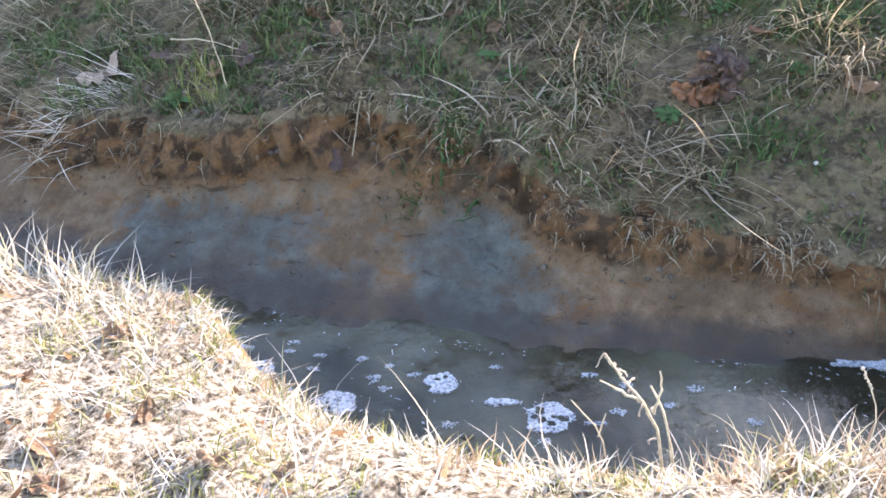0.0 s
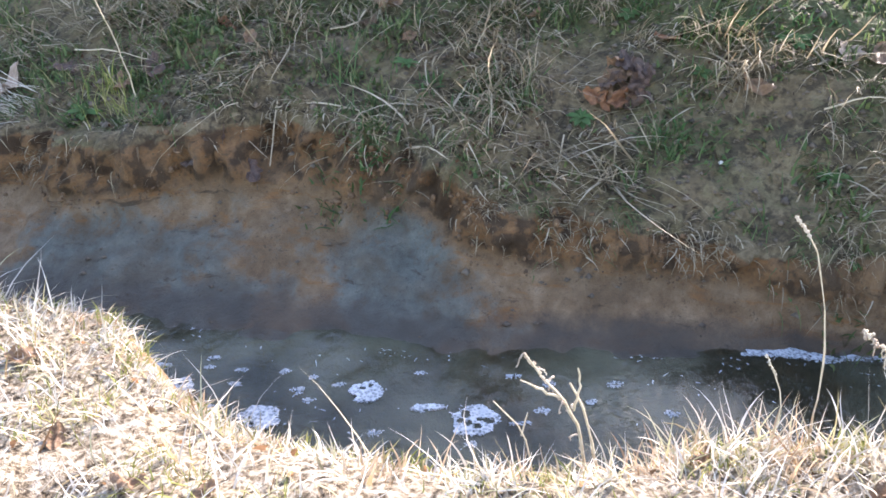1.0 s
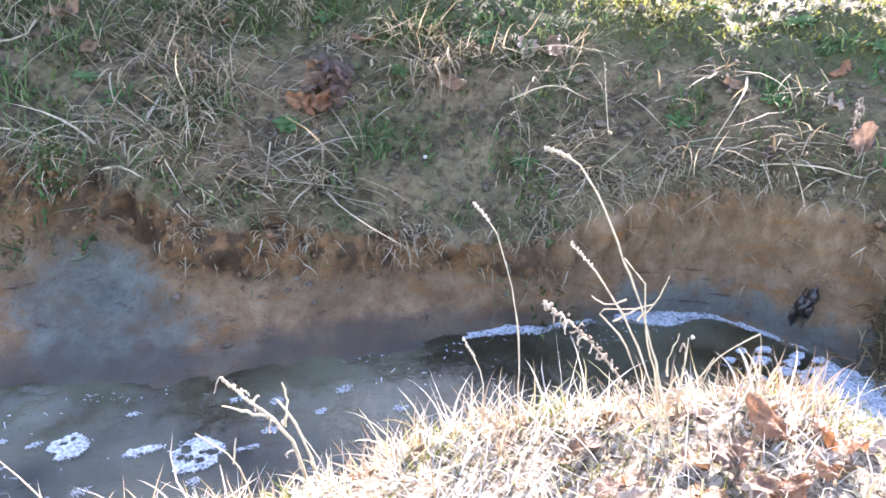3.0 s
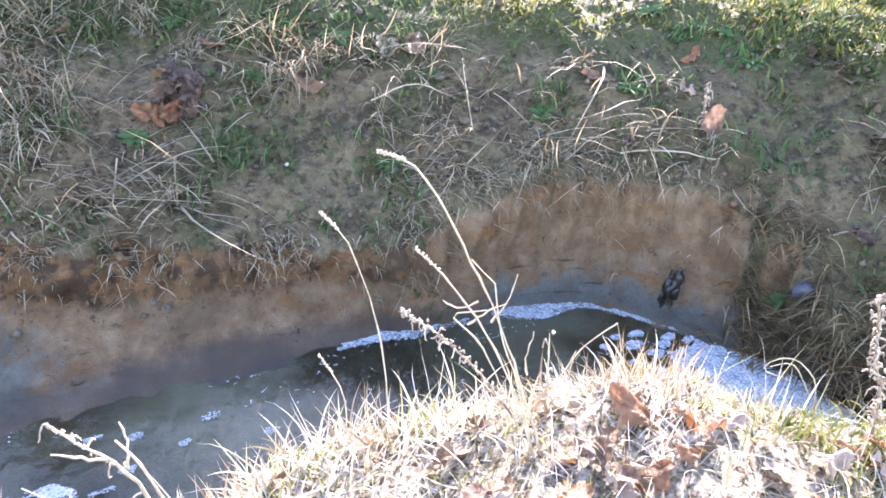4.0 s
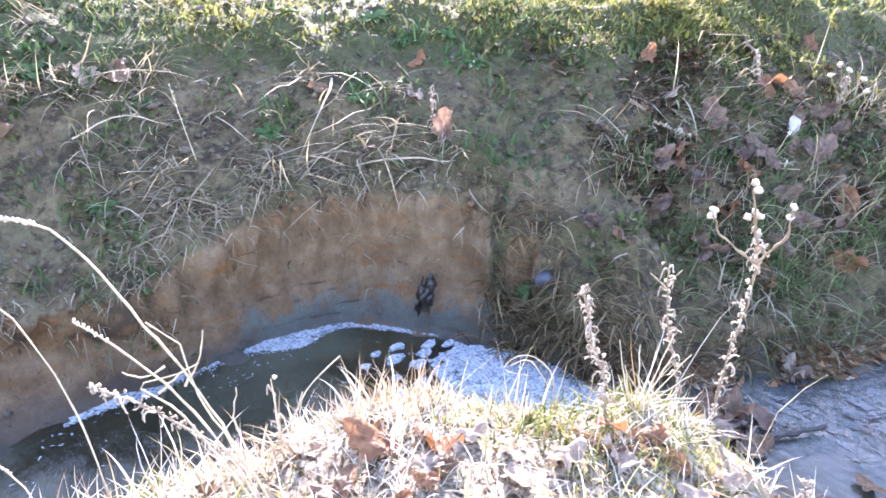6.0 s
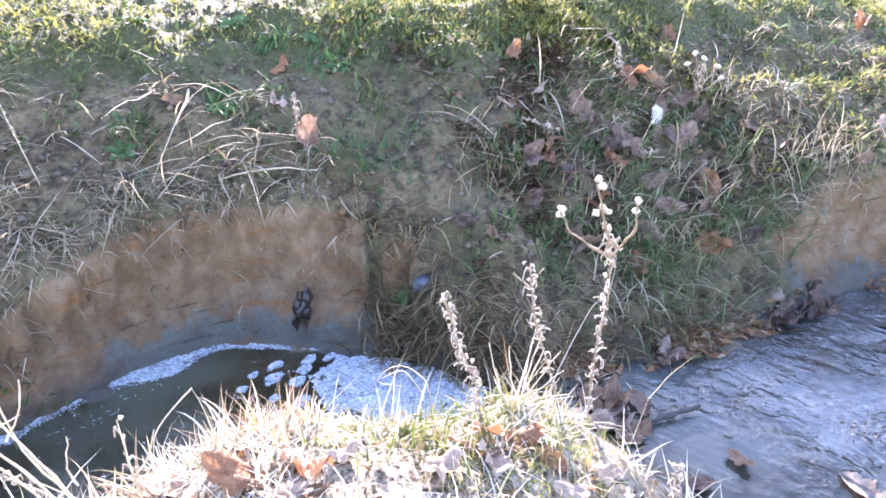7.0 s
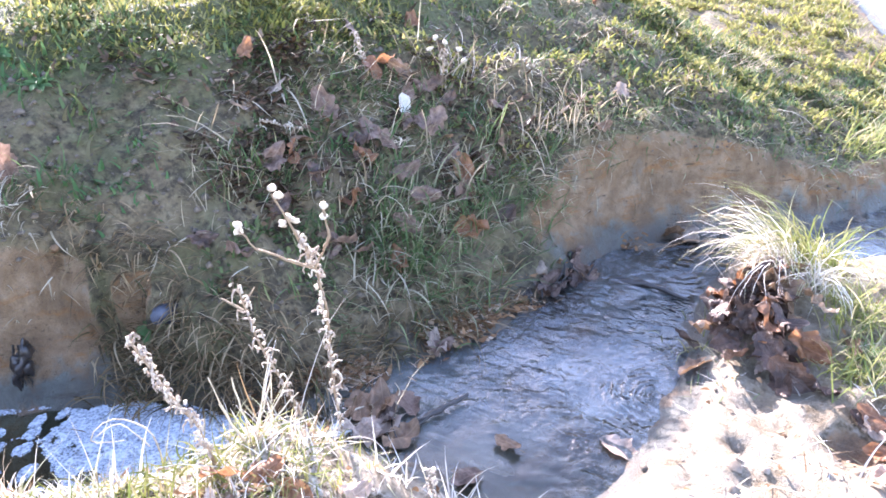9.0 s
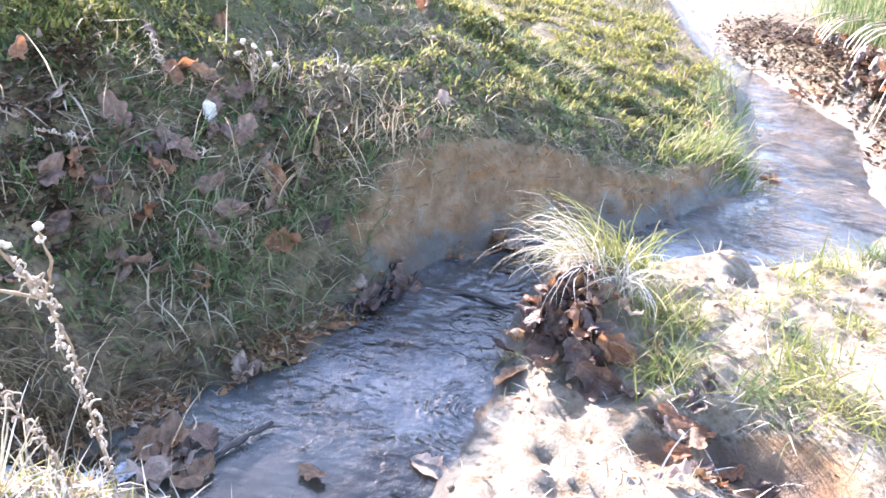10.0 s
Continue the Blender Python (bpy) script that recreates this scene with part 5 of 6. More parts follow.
for k in range(58):
    rng = random.Random(2800 + k)
    row = NEAR[(NEAR[:, 0] > -1.0) & (NEAR[:, 0] < 1.75) & (NEAR[:, 1] > 0.6)]
    i = int(len(row) * (k + rng.random()) / 58)
    way = row[min(i + 1, len(row) - 1), :2] - row[max(i - 1, 0), :2]
    way = np.array([-way[1], way[0]]) / np.hypot(*way)
    x, y = row[i, :2] - way * (0.05 + 0.09 * rng.random())
    tuft(x, y, 46, rng.uniform(0.045, 0.085), (STRAW, STRAW, RUSTY, LIT_GREEN, STRAW)[k % 5], ("matted dry straw overhanging the near bank edge", "yellow-green grass at the near bank edge")[k % 5 == 3],
         2800 + k, rise=(0.0, 1.3), bend=(0.3, 2.0), lean=math.atan2(way[1], way[0]) + rng.gauss(0, 0.5), spread=0.03, wide=(0.0025, 0.006))
for k, (x, y, n, l) in enumerate([(1.50, 0.70, 90, 0.12), (1.62, 0.60, 110, 0.14), (1.72, 0.50, 130, 0.15), (1.80, 0.42, 110, 0.13), (1.60, 0.47, 90, 0.11), (1.78, 0.28, 80, 0.10), (1.68, 0.38, 80, 0.11), (1.56, 0.62, 80, 0.12)]):
    tuft(x, y, int(n * 0.65), 0.82 * l, BANK_GREEN, "sunlit yellow-green grass tuft on the bank edge", 520 + k, spread=0.045, rise=(0.0, 1.4), bend=(0.4, 2.2), wide=(0.003, 0.0065), kink=0.28)
for k, (x, y) in enumerate([(1.44, 0.82), (1.50, 0.78), (1.38, 0.88)]):
    tuft(x, y, 40, 0.13, RUSTY, "reddish dry grass tuft at the bank edge", 530 + k, rise=(0.9, 1.5), bend=(0.1, 0.9))
for k, (x, y, n, l, a) in enumerate([(-1.26, 2.74, 60, 0.36, 195), (-1.38, 2.60, 60, 0.34, 215), (-0.90, 2.63, 34, 0.18, 100), (-0.86, 2.58, 30, 0.16, 150),
                                     (2.15, 1.02, 120, 0.12, 200), (2.16, 0.94, 140, 0.13, 200), (2.18, 0.86, 160, 0.14, 200), (2.20, 0.78, 160, 0.14, 205), (2.22, 0.70, 160, 0.14, 210),
                                     (2.27, 0.60, 140, 0.13, 220), (2.38, 0.52, 120, 0.12, 230), (2.52, 0.42, 110, 0.12, 235), (2.68, 0.30, 100, 0.12, 240), (2.84, 0.20, 90, 0.11, 240),
                                     (1.42, 1.66, 70, 0.13, -90), (1.52, 1.66, 60, 0.13, -90), (1.30, 1.66, 50, 0.10, -95), (1.75, 1.66, 70, 0.12, -100), (1.95, 1.52, 60, 0.12, -120)]):
    # the first two tufts take the straw with sunlight in its colour
    nose = 3 < k < 14
    tuft(x, y, n if nose else n, l * 1.25 if nose else l, NOSE_STRAW if nose else LIT_STRAW if k < 2 else LIT_GREEN if k < 4 else THATCH, NOSE_TUFT if nose else "yellowing grass tuft with arched blades on the bank" if 1 < k < 4 else PALE_TUFT, 540 + k, rise=(0.0, 0.9) if k > 3 else (-0.1, 0.7) if k < 2 else (0.7, 1.5), bend=(1.0, 2.4) if k > 1 else (0.0, 0.9), lean=radians(a + (0, 70, -60)[k % 3]) if nose else radians(a), spread=0.06 if nose else 0.045, wide=(0.003, 0.0075) if nose else (0.0024, 0.0052), kink=0.05 if k < 14 else 0.12)
for k, (x, y, n, l) in enumerate([(2.71, 0.45, 120, 0.12), (2.75, 0.36, 130, 0.13), (2.60, 0.46, 100, 0.11), (2.80, 0.52, 110, 0.11), (2.93, 0.30, 120, 0.12), (2.88, 0.42, 110, 0.12), (3.02, 0.28, 90, 0.12),
                                  (2.48, 0.58, 70, 0.10), (3.10, 0.40, 80, 0.12), (2.66, 0.62, 70, 0.09), (3.18, 0.12, 60, 0.10), (2.82, 0.62, 60, 0.12), (2.98, 0.55, 60, 0.13), (3.2, 0.3, 60, 0.14), (3.3, 0.15, 60, 0.13), (2.6, 0.36, 60, 0.12), (2.78, 0.24, 70, 0.13)]):
    tuft(x, y, int(n * 0.6), 1.7 * l, (GREEN, GREEN, THATCH)[k % 3], ("green grass tuft on the shaded bank nose", "green grass tuft on the shaded bank nose", "dead straw tuft on the shaded bank nose")[k % 3], 570 + k, lean=radians(225) if k % 2 else None, spread=0.055, rise=(0.4, 1.4), bend=(0.6, 2.0), wide=(0.0035, 0.0075))
for k in range(46):
    rng = random.Random(2600 + k)
    x = rng.uniform(2.45, 3.6)
    y = 1.62 - 0.42 * x + rng.uniform(-0.35, 0.38)
    if float(land([x], [y])[1][0]) < 0.12:
        continue
    if k % 3 == 0:
        tuft(x, y, 40, rng.uniform(0.10, 0.17), SHADE_GRASS, "dark green grass tuft among dead leaves on the nose", 2600 + k, rise=(0.3, 1.4), bend=(0.5, 1.8), spread=0.04, wide=(0.003, 0.0065))
    else:
        tuft(x, y, 26, rng.uniform(0.10, 0.20), THATCH, "thin dead straw standing among leaves on the nose", 2600 + k, rise=(0.3, 1.5), bend=(0.1, 1.2), spread=0.05, wide=(0.002, 0.0048), kink=0.06)
for k in range(30):
    rng = random.Random(660 + k)
    row = FAR[(FAR[:, 0] > -1.4) & (FAR[:, 0] < 2.0) & (FAR[:, 1] > 1.2)]
    i = int(len(row) * (k + rng.random()) / 30)
    way = row[min(i + 1, len(row) - 1), :2] - row[max(i - 1, 0), :2]
    way = np.array([-way[1], way[0]]) / np.hypot(*way)
    x, y = row[i, :2] + way * (row[i, 2] + 0.02 + 0.03 * rng.random())
    tuft(x, y, 60, rng.uniform(0.07, 0.12), (THATCH, SHADE_GRASS, THATCH)[k % 3], ("matted dead grass hanging over the cut edge", "green grass clump growing on the cut edge", "matted dead grass hanging over the cut edge")[k % 3],
         660 + k, rise=(-0.1, 1.0), bend=(0.8, 2.2), lean=math.atan2(-way[1], -way[0]), spread=0.035)
for k in range(18):
    rng = random.Random(2900 + k)
    row = FAR[(FAR[:, 0] > 3.05) & (FAR[:, 0] < 4.2)]
    i = int(len(row) * (k + rng.random()) / 18)
    way = row[min(i + 1, len(row) - 1), :2] - row[max(i - 1, 0), :2]
    way = np.array([-way[1], way[0]]) / np.hypot(*way)
    x, y = row[i, :2] + way * (row[i, 2] + 0.03 + 0.05 * rng.random())
    tuft(x, y, 40, rng.uniform(0.08, 0.14), (THATCH, GREEN, SHADE_GRASS)[k % 3], ("matted dead grass hanging over the cut edge", "green grass clump growing on the cut edge", "green grass clump growing on the cut edge")[k % 3],
         2900 + k, rise=(0.0, 1.2), bend=(0.8, 2.2), lean=math.atan2(-way[1], -way[0]), spread=0.045, wide=(0.003, 0.006))
for k, (x, y) in enumerate([(3.59, 0.58), (3.50, 0.30), (3.75, -0.02), (3.70, 0.25), (3.40, 0.45), (3.32, 0.56), (3.85, 0.35), (3.95, 0.10), (4.1, -0.35), (3.62, 0.42)]):
    tuft(x, y, 26, 0.12, (STRAW, THATCH, RUSTY)[k % 3], "tangled pale straw tuft on top of the nose", 2950 + k, rise=(-0.1, 1.3), bend=(0.6, 2.4), spread=0.07, wide=(0.002, 0.0045), kink=0.25)
for k, (x, y) in enumerate([(2.20, 1.12), (2.24, 1.20), (2.18, 1.06), (2.26, 1.04), (2.13, 1.04), (2.11, 1.00), (2.16, 1.10), (2.14, 0.97)]):
    tuft(x, y, 60, 0.13, NOSE_STRAW, NOSE_TUFT, 2970 + k, rise=(0.0, 1.0), bend=(0.6, 1.8), lean=radians(180 + 30 * k), spread=0.05, wide=(0.003, 0.007), kink=0.05)
for k in range(64):
    rng = random.Random(2000 + k)
    row = FAR[(FAR[:, 0] > -1.6) & (FAR[:, 0] < 2.05) & (FAR[:, 1] > 1.1)]
    i = int(len(row) * rng.random())
    way = row[min(i + 1, len(row) - 1), :2] - row[max(i - 1, 0), :2]
    way = np.array([-way[1], way[0]]) / np.hypot(*way)
    high = rng.random() ** 0.7
    x, y = row[i, :2] + way * (row[i, 2] + 0.08 + 0.85 * high) + np.array([rng.gauss(0, 0.08), rng.gauss(0, 0.05)])
    if float(bare(np.array([x]), np.array([y]))[0]) > 0.4 or (x > 1.3 and ground_z(x, y) > 0.67):
        continue
    if k % 3:
        tuft(x, y, 34, rng.uniform(0.14, 0.26), THATCH, "bundle of pale dead straw hanging down the slope", 2000 + k, rise=(0.1, 1.2), bend=(0.9, 2.2),
             lean=math.atan2(-way[1], -way[0]) + rng.gauss(0, 0.6), spread=0.03, wide=(0.003, 0.0062))
    else:
        tuft(x, y, 60, rng.uniform(0.04, 0.075), HERB, "dark green leafy clump on the slope", 2000 + k, rise=(0.2, 1.4), bend=(0.3, 1.4), spread=0.04, wide=(0.006, 0.014), name="leafy_clump")
for k, (x, y) in enumerate([(-0.99, 2.56), (-0.09, 2.61), (0.1, 2.67), (0.22, 2.46), (0.06, 2.4), (-0.02, 2.2), (1.24, 2.41), (1.44, 2.36), (1.48, 2.19), (0.39, 2.39), (-0.11, 2.21), (0.09, 2.15),
                            (1.33, 2.46), (0.95, 2.12), (-0.34, 2.85), (0.71, 2.77), (1.35, 1.6), (1.89, 1.75), (1.13, 2.42), (2.2, 1.71), (1.34, 1.75), (2.47, 1.75), (2.51, 1.34), (2.44, 1.14),
                            (1.31, 1.88), (2.53, 1.54), (0.75, 2.69), (0.99, 2.64), (2.94, 0.82), (2.93, 0.7), (2.74, 1.41), (2.3, 1.23)]):
    rng = random.Random(2300 + k)
    tuft(x, y, rng.randrange(50, 90), rng.uniform(0.05, 0.085), (HERB, WEED)[k % 2], "leafy green clump growing on the shaded slope", 2300 + k, rise=(0.2, 1.4), bend=(0.3, 1.4),
         spread=rng.uniform(0.03, 0.055), wide=(0.006, 0.014), name="leafy_clump")
for k, (x, y, n, l) in enumerate([(3.02, -0.66, 130, 0.40), (3.12, -0.74, 130, 0.42), (2.98, -0.76, 80, 0.26), (3.2, -0.82, 90, 0.3)]):
    tuft(x, y, n, l, (STRAW, LIT_GREEN)[k % 2], "long arching grass tuft beside the leaf pile", 590 + k, rise=(0.7, 1.4), bend=(1.8, 3.2), lean=radians(105) if k < 2 else None, wide=(0.003, 0.006))
for k, (x, y, n, l) in enumerate([(2.84, -0.90, 110, 0.19), (2.62, -0.84, 110, 0.16), (2.66, -0.88, 80, 0.15), (2.92, -0.84, 90, 0.20), (2.62, -1.18, 100, 0.16), (2.56, -1.10, 90, 0.15), (2.50, -1.27, 110, 0.16),
                                  (2.72, -1.26, 80, 0.14), (2.84, -1.22, 60, 0.10), (3.30, -1.40, 80, 0.14), (3.45, -1.55, 100, 0.16), (3.62, -1.78, 120, 0.18), (3.0, -1.15, 50, 0.1), (3.15, -1.35, 60, 0.10), (2.56, -0.50, 14, 0.07), (2.80, -0.48, 30, 0.10), (2.95, -1.45, 70, 0.12), (3.25, -1.75, 90, 0.14)]):
    tuft(x, y, n, l, (LIT_GREEN, LIT_GREEN, GREEN)[k % 3], "low sunlit grass tuft on the muddy beach", 600 + k, rise=(0.3, 1.3), bend=(0.6, 1.9), spread=0.045, wide=(0.0024, 0.006))
for k, (x, y, n, l) in enumerate([(4.46, -1.36, 130, 0.16), (4.52, -1.42, 120, 0.17), (4.40, -1.22, 110, 0.14), (4.58, -1.28, 100, 0.14), (4.95, -1.45, 110, 0.16), (5.3, -1.5, 110, 0.18), (4.28, -1.08, 80, 0.11), (5.8, -1.65, 110, 0.2), (6.5, -1.75, 110, 0.2)]):
    tuft(x, y, n, l * 1.25, (LIT_GREEN, GREEN)[k % 2], "leafy green grass on the sunlit bank point", 620 + k, rise=(0.3, 1.4), bend=(0.8, 2.2), spread=0.09, wide=(0.004, 0.011), lean=radians(-60) if k < 4 else None)
for k, (x, y) in enumerate([(7.2, -3.0), (7.6, -3.3), (8.0, -3.2), (8.4, -3.6), (7.0, -3.3), (7.9, -3.7), (6.7, -3.1), (8.8, -3.3)]):
    tuft(x, y, 150, 0.75, GREEN, "tall green grass clump beside the upper stream", 640 + k, rise=(1.0, 1.5), bend=(0.2, 1.0), spread=0.14, wide=(0.006, 0.012))
for k in range(16):
    x, y = 5.7 + 0.13 * k, -2.62 - 0.03 * (k % 5)
    me = tube("dry_branch", [(x, y - 0.25, on_ground(x, y - 0.25, 0.20)), (x - 0.10, y, on_ground(x, y, 0.16)), (x - 0.25, y + 0.18, 0.05)], 0.008, 0.004, STEM, 5, 0.006, k)
    tagged(new("dry_branch", me), "bleached dead stem hanging over the upper stream bank", "branch", "dead branches")


# ---- small green weeds ----
def weed(x, y, r, n, seed):
    rng = random.Random(seed)
    thing = new("weed")
    thing.location = (x, y, on_ground(x, y, 0.0))
    thing.matrix_world = thing.matrix_basis @ slope_turn(x, y)
    for k in range(n):
        a = k * 2.4 + rng.uniform(-0.2, 0.2)
        l = r * rng.uniform(0.7, 1.1)
        s = np.linspace(0, 1, 6)
        w = 0.22 * l * np.sin(np.pi * np.clip(s, 0.06, 0.99)) ** 0.8
        h = l * (0.55 * s - 0.45 * s ** 2) * rng.uniform(0.6, 1.5)
        c = np.stack([l * s * math.cos(a), l * s * math.sin(a), h], 1)
        d = np.array([-math.sin(a), math.cos(a), 0])
        co = np.stack([c - d * w[:, None] + [0, 0, 0.1 * r], c, c + d * w[:, None] + [0, 0, 0.1 * r]], 1).reshape(-1, 3)
        part("leaf", mesh_from("leaf", co, sheet_faces(6, 3), WEED), thing)
    return tagged(thing, "small green weed rosette on the bare slope", "weed", "weeds")


for k, (x, y, r, n) in enumerate([(0.71, 2.28, 0.055, 12), (1.35, 1.86, 0.05, 9), (-0.97, 2.57, 0.06, 10), (1.40, 2.30, 0.07, 10), (1.26, 2.46, 0.06, 9), (1.33, 1.63, 0.045, 8), (1.18, 1.66, 0.03, 6),
                                  (2.15, 1.65, 0.06, 10), (2.47, 1.91, 0.06, 9), (2.56, 1.65, 0.05, 9), (2.50, 1.47, 0.05, 8), (2.23, 2.11, 0.06, 9), (2.89, 0.83, 0.05, 8), (0.95, 2.62, 0.05, 8), (0.40, 2.30, 0.045, 8),
                                  (1.85, 1.75, 0.05, 8), (2.20, 0.98, 0.05, 7), (1.62, 2.05, 0.05, 8), (0.15, 2.55, 0.05, 8), (1.10, 2.30, 0.04, 7), (3.35, 0.45, 0.05, 8), (3.9, 0.2, 0.06, 9)]):
    weed(x, y, r, n, 700 + k)


# ---- dead stalks and stems ----
def stalk(label, paths, heads=(), fuzz=0, r=0.0022, seed=0, head=0.02, seedy=0, name="dead_stalk", tint=None):
    """A dead plant: its stems, round seed heads at the given places, and curled dry leaves or seeds along the first stem."""
    rng = random.Random(seed)
    base = Vector(paths[0][0])
    base.z = max(ground_z(base.x, base.y), -0.02)
    thing = new(name)
    thing.location = base
    for k, p in enumerate(paths):
        q = [Vector(v) - base for v in p]
        if k == 0:
            q[0] = Vector((q[0].x, q[0].y, -0.01))
        part("stem", tube("stem", q, r if k == 0 else r * 0.8, r * 0.45, tint or (BROWN_STEM if fuzz > 12 else STEM), 6, r * 0.4, seed + k), thing)
    for k, p in enumerate(heads):
        c = Vector(p) - base
        part("seed_head", lump("seed_head", c, (head, head, head * 0.8), PUFF, seed + k, 6, 0.5), thing, "fluffy cream seed head")
    p = np.array(paths[0], float) - np.array(base)
    for k in range(fuzz * 2):
        f = 0.15 + (0.85 if not heads else 0.62) * (k + rng.random()) / (fuzz * 2)
        i = min(int(f * (len(p) - 1)), len(p) - 2)
        g = f * (len(p) - 1) - i
        c = p[i] * (1 - g) + p[i + 1] * g
        a, l = rng.uniform(0, 6.28), rng.uniform(0.008, 0.024)
        d = np.array([math.cos(a), math.sin(a), 0])
        up1, up2, up3 = rng.uniform(0.0, 0.7), rng.uniform(-0.6, 0.5), rng.uniform(-0.9, 0.4)
        pts = [c, c + d * l * 0.5 + [0, 0, l * up1], c + d * l * rng.uniform(0.6, 1.0) + [0, 0, l * up2], c + d * l * rng.uniform(0.5, 1.2) + [0, 0, l * up3]]
        if k % 3 == 0:
            part("dry_bud", lump("dry_bud", pts[1], (0.007, 0.006, 0.008), (HUSK, PUFF)[k % 2], seed + k, 4, 0.8), thing)
            continue
        part("dried_leaf", tube("dried_leaf", pts, 0.0026, 0.0012, (HUSK, HUSK, PUFF)[k % 3 if rng.random() < 0.7 else 0], 5, 0.0006, seed + k), thing)
    if seedy:
        n = len(p)
        tip = p[-1] + (p[-2] - p[-1]) * 0.0
        for k in range(seedy):
            f = k / seedy
            c = tip * (1 - f) + p[-2] * f
            c = c + np.array([rng.uniform(-1, 1), rng.uniform(-1, 1), rng.uniform(-1, 1)]) * 0.0016
            part("seed", lump("seed", c, (0.0055, 0.0045, 0.008), PUFF, seed + k, 4, 0.3), thing)
    return tagged(thing, label, "dead plant", "dead plants")


stalk("tall dry grass stem with a nodding seed head", [[(0.93, 1.09, 0.12), (0.91, 1.11, 0.39), (0.88, 1.14, 0.54), (0.85, 1.16, 0.62), (0.82, 1.18, 0.66)]], r=0.0026, seed=801, seedy=14)
stalk("tall dry grass stem with a long nodding seed head", [[(1.08, 0.76, 0.24), (1.03, 0.79, 0.42), (0.98, 0.83, 0.59), (0.94, 0.86, 0.69), (0.90, 0.90, 0.79), (0.86, 0.93, 0.85), (0.82, 0.95, 0.865)]], r=0.0030, seed=821, seedy=16)
stalk("branched dry stem with bent side twigs", [[(1.06, 0.76, 0.24), (1.01, 0.80, 0.44), (0.95, 0.85, 0.58), (0.90, 0.88, 0.66), (0.87, 0.91, 0.70)], [(1.06, 0.77, 0.26), (1.03, 0.80, 0.42), (0.99, 0.82, 0.55), (0.98, 0.84, 0.64), (0.95, 0.86, 0.68)],
      [(1.05, 0.78, 0.28), (1.00, 0.82, 0.43), (0.95, 0.86, 0.54), (0.93, 0.88, 0.56), (0.98, 0.83, 0.59)], [(0.95, 0.86, 0.55), (0.97, 0.84, 0.58), (1.00, 0.82, 0.60)], [(0.98, 0.835, 0.56), (1.00, 0.82, 0.60), (1.01, 0.81, 0.66)],
      [(1.04, 0.79, 0.45), (1.03, 0.79, 0.50), (1.04, 0.785, 0.55)], [(0.96, 0.85, 0.60), (0.93, 0.87, 0.585), (0.91, 0.885, 0.60)]], r=0.0026, seed=841, seedy=8)
stalk("grey dead stalk with curled fuzzy leaves", [[(1.11, 0.88, 0.20), (1.07, 0.91, 0.31), (1.01, 0.955, 0.40), (0.95, 1.00, 0.465), (0.91, 1.03, 0.49)]], fuzz=26, r=0.003, seed=861)
stalk("short bent straw at the bank edge", [[(0.79, 1.02, 0.2), (0.77, 1.03, 0.39), (0.75, 1.05, 0.43)]], r=0.002, seed=871, seedy=6)
stalk("forked dry twig standing in the straw", [[(1.18, 0.87, 0.2), (1.175, 0.875, 0.33), (1.17, 0.88, 0.44)], [(1.175, 0.875, 0.3), (1.2, 0.85, 0.36), (1.21, 0.84, 0.41)]], r=0.003, seed=876, fuzz=5)
stalk("bent dry straw arching over the water", [[(1.29, 0.79, 0.2), (1.29, 0.79, 0.39), (1.27, 0.80, 0.48)], [(1.27, 0.80, 0.48), (1.21, 0.84, 0.40), (1.20, 0.85, 0.33), (1.15, 0.88, 0.28)]], r=0.002, seed=881)
stalk("dead stalk thick with curled dry leaves", [[(1.72, 0.46, 0.2), (1.70, 0.475, 0.36), (1.66, 0.495, 0.47), (1.62, 0.51, 0.60)]], fuzz=42, r=0.0032, seed=901)
stalk("dead stalk with small dry leaf nodes", [[(1.92, 0.37, 0.0), (1.90, 0.39, 0.29), (1.86, 0.42, 0.43), (1.82, 0.43, 0.60)], [(1.83, 0.43, 0.55), (1.84, 0.41, 0.585)], [(1.83, 0.43, 0.54), (1.81, 0.46, 0.57)]], fuzz=26, r=0.003, seed=911)
stalk("dead aster stalk with fluffy cream seed heads", [[(1.98, 0.31, 0.0), (1.95, 0.31, 0.22), (1.90, 0.295, 0.43), (1.82, 0.27, 0.66), (1.77, 0.275, 0.75), (1.72, 0.28, 0.84)],
      [(1.82, 0.27, 0.66), (1.77, 0.295, 0.70), (1.72, 0.315, 0.74), (1.69, 0.325, 0.785)], [(1.82, 0.27, 0.66), (1.805, 0.245, 0.71), (1.785, 0.225, 0.75), (1.775, 0.225, 0.80)], [(1.80, 0.27, 0.69), (1.78, 0.275, 0.74), (1.76, 0.28, 0.775)]],
      heads=[(1.72, 0.28, 0.85), (1.728, 0.275, 0.835), (1.69, 0.325, 0.795), (1.697, 0.33, 0.78), (1.775, 0.225, 0.805), (1.78, 0.228, 0.785), (1.76, 0.28, 0.785), (1.768, 0.272, 0.775), (1.755, 0.288, 0.772)], fuzz=44, r=0.0034, seed=921, head=0.0135)
stalk("curled loop of dry straw", [[(1.73, 0.59, 0.12), (1.72, 0.62, 0.30), (1.69, 0.66, 0.33), (1.67, 0.70, 0.28), (1.70, 0.65, 0.27)], [(1.72, 0.61, 0.25), (1.70, 0.66, 0.31), (1.675, 0.69, 0.29)]], r=0.002, seed=931)
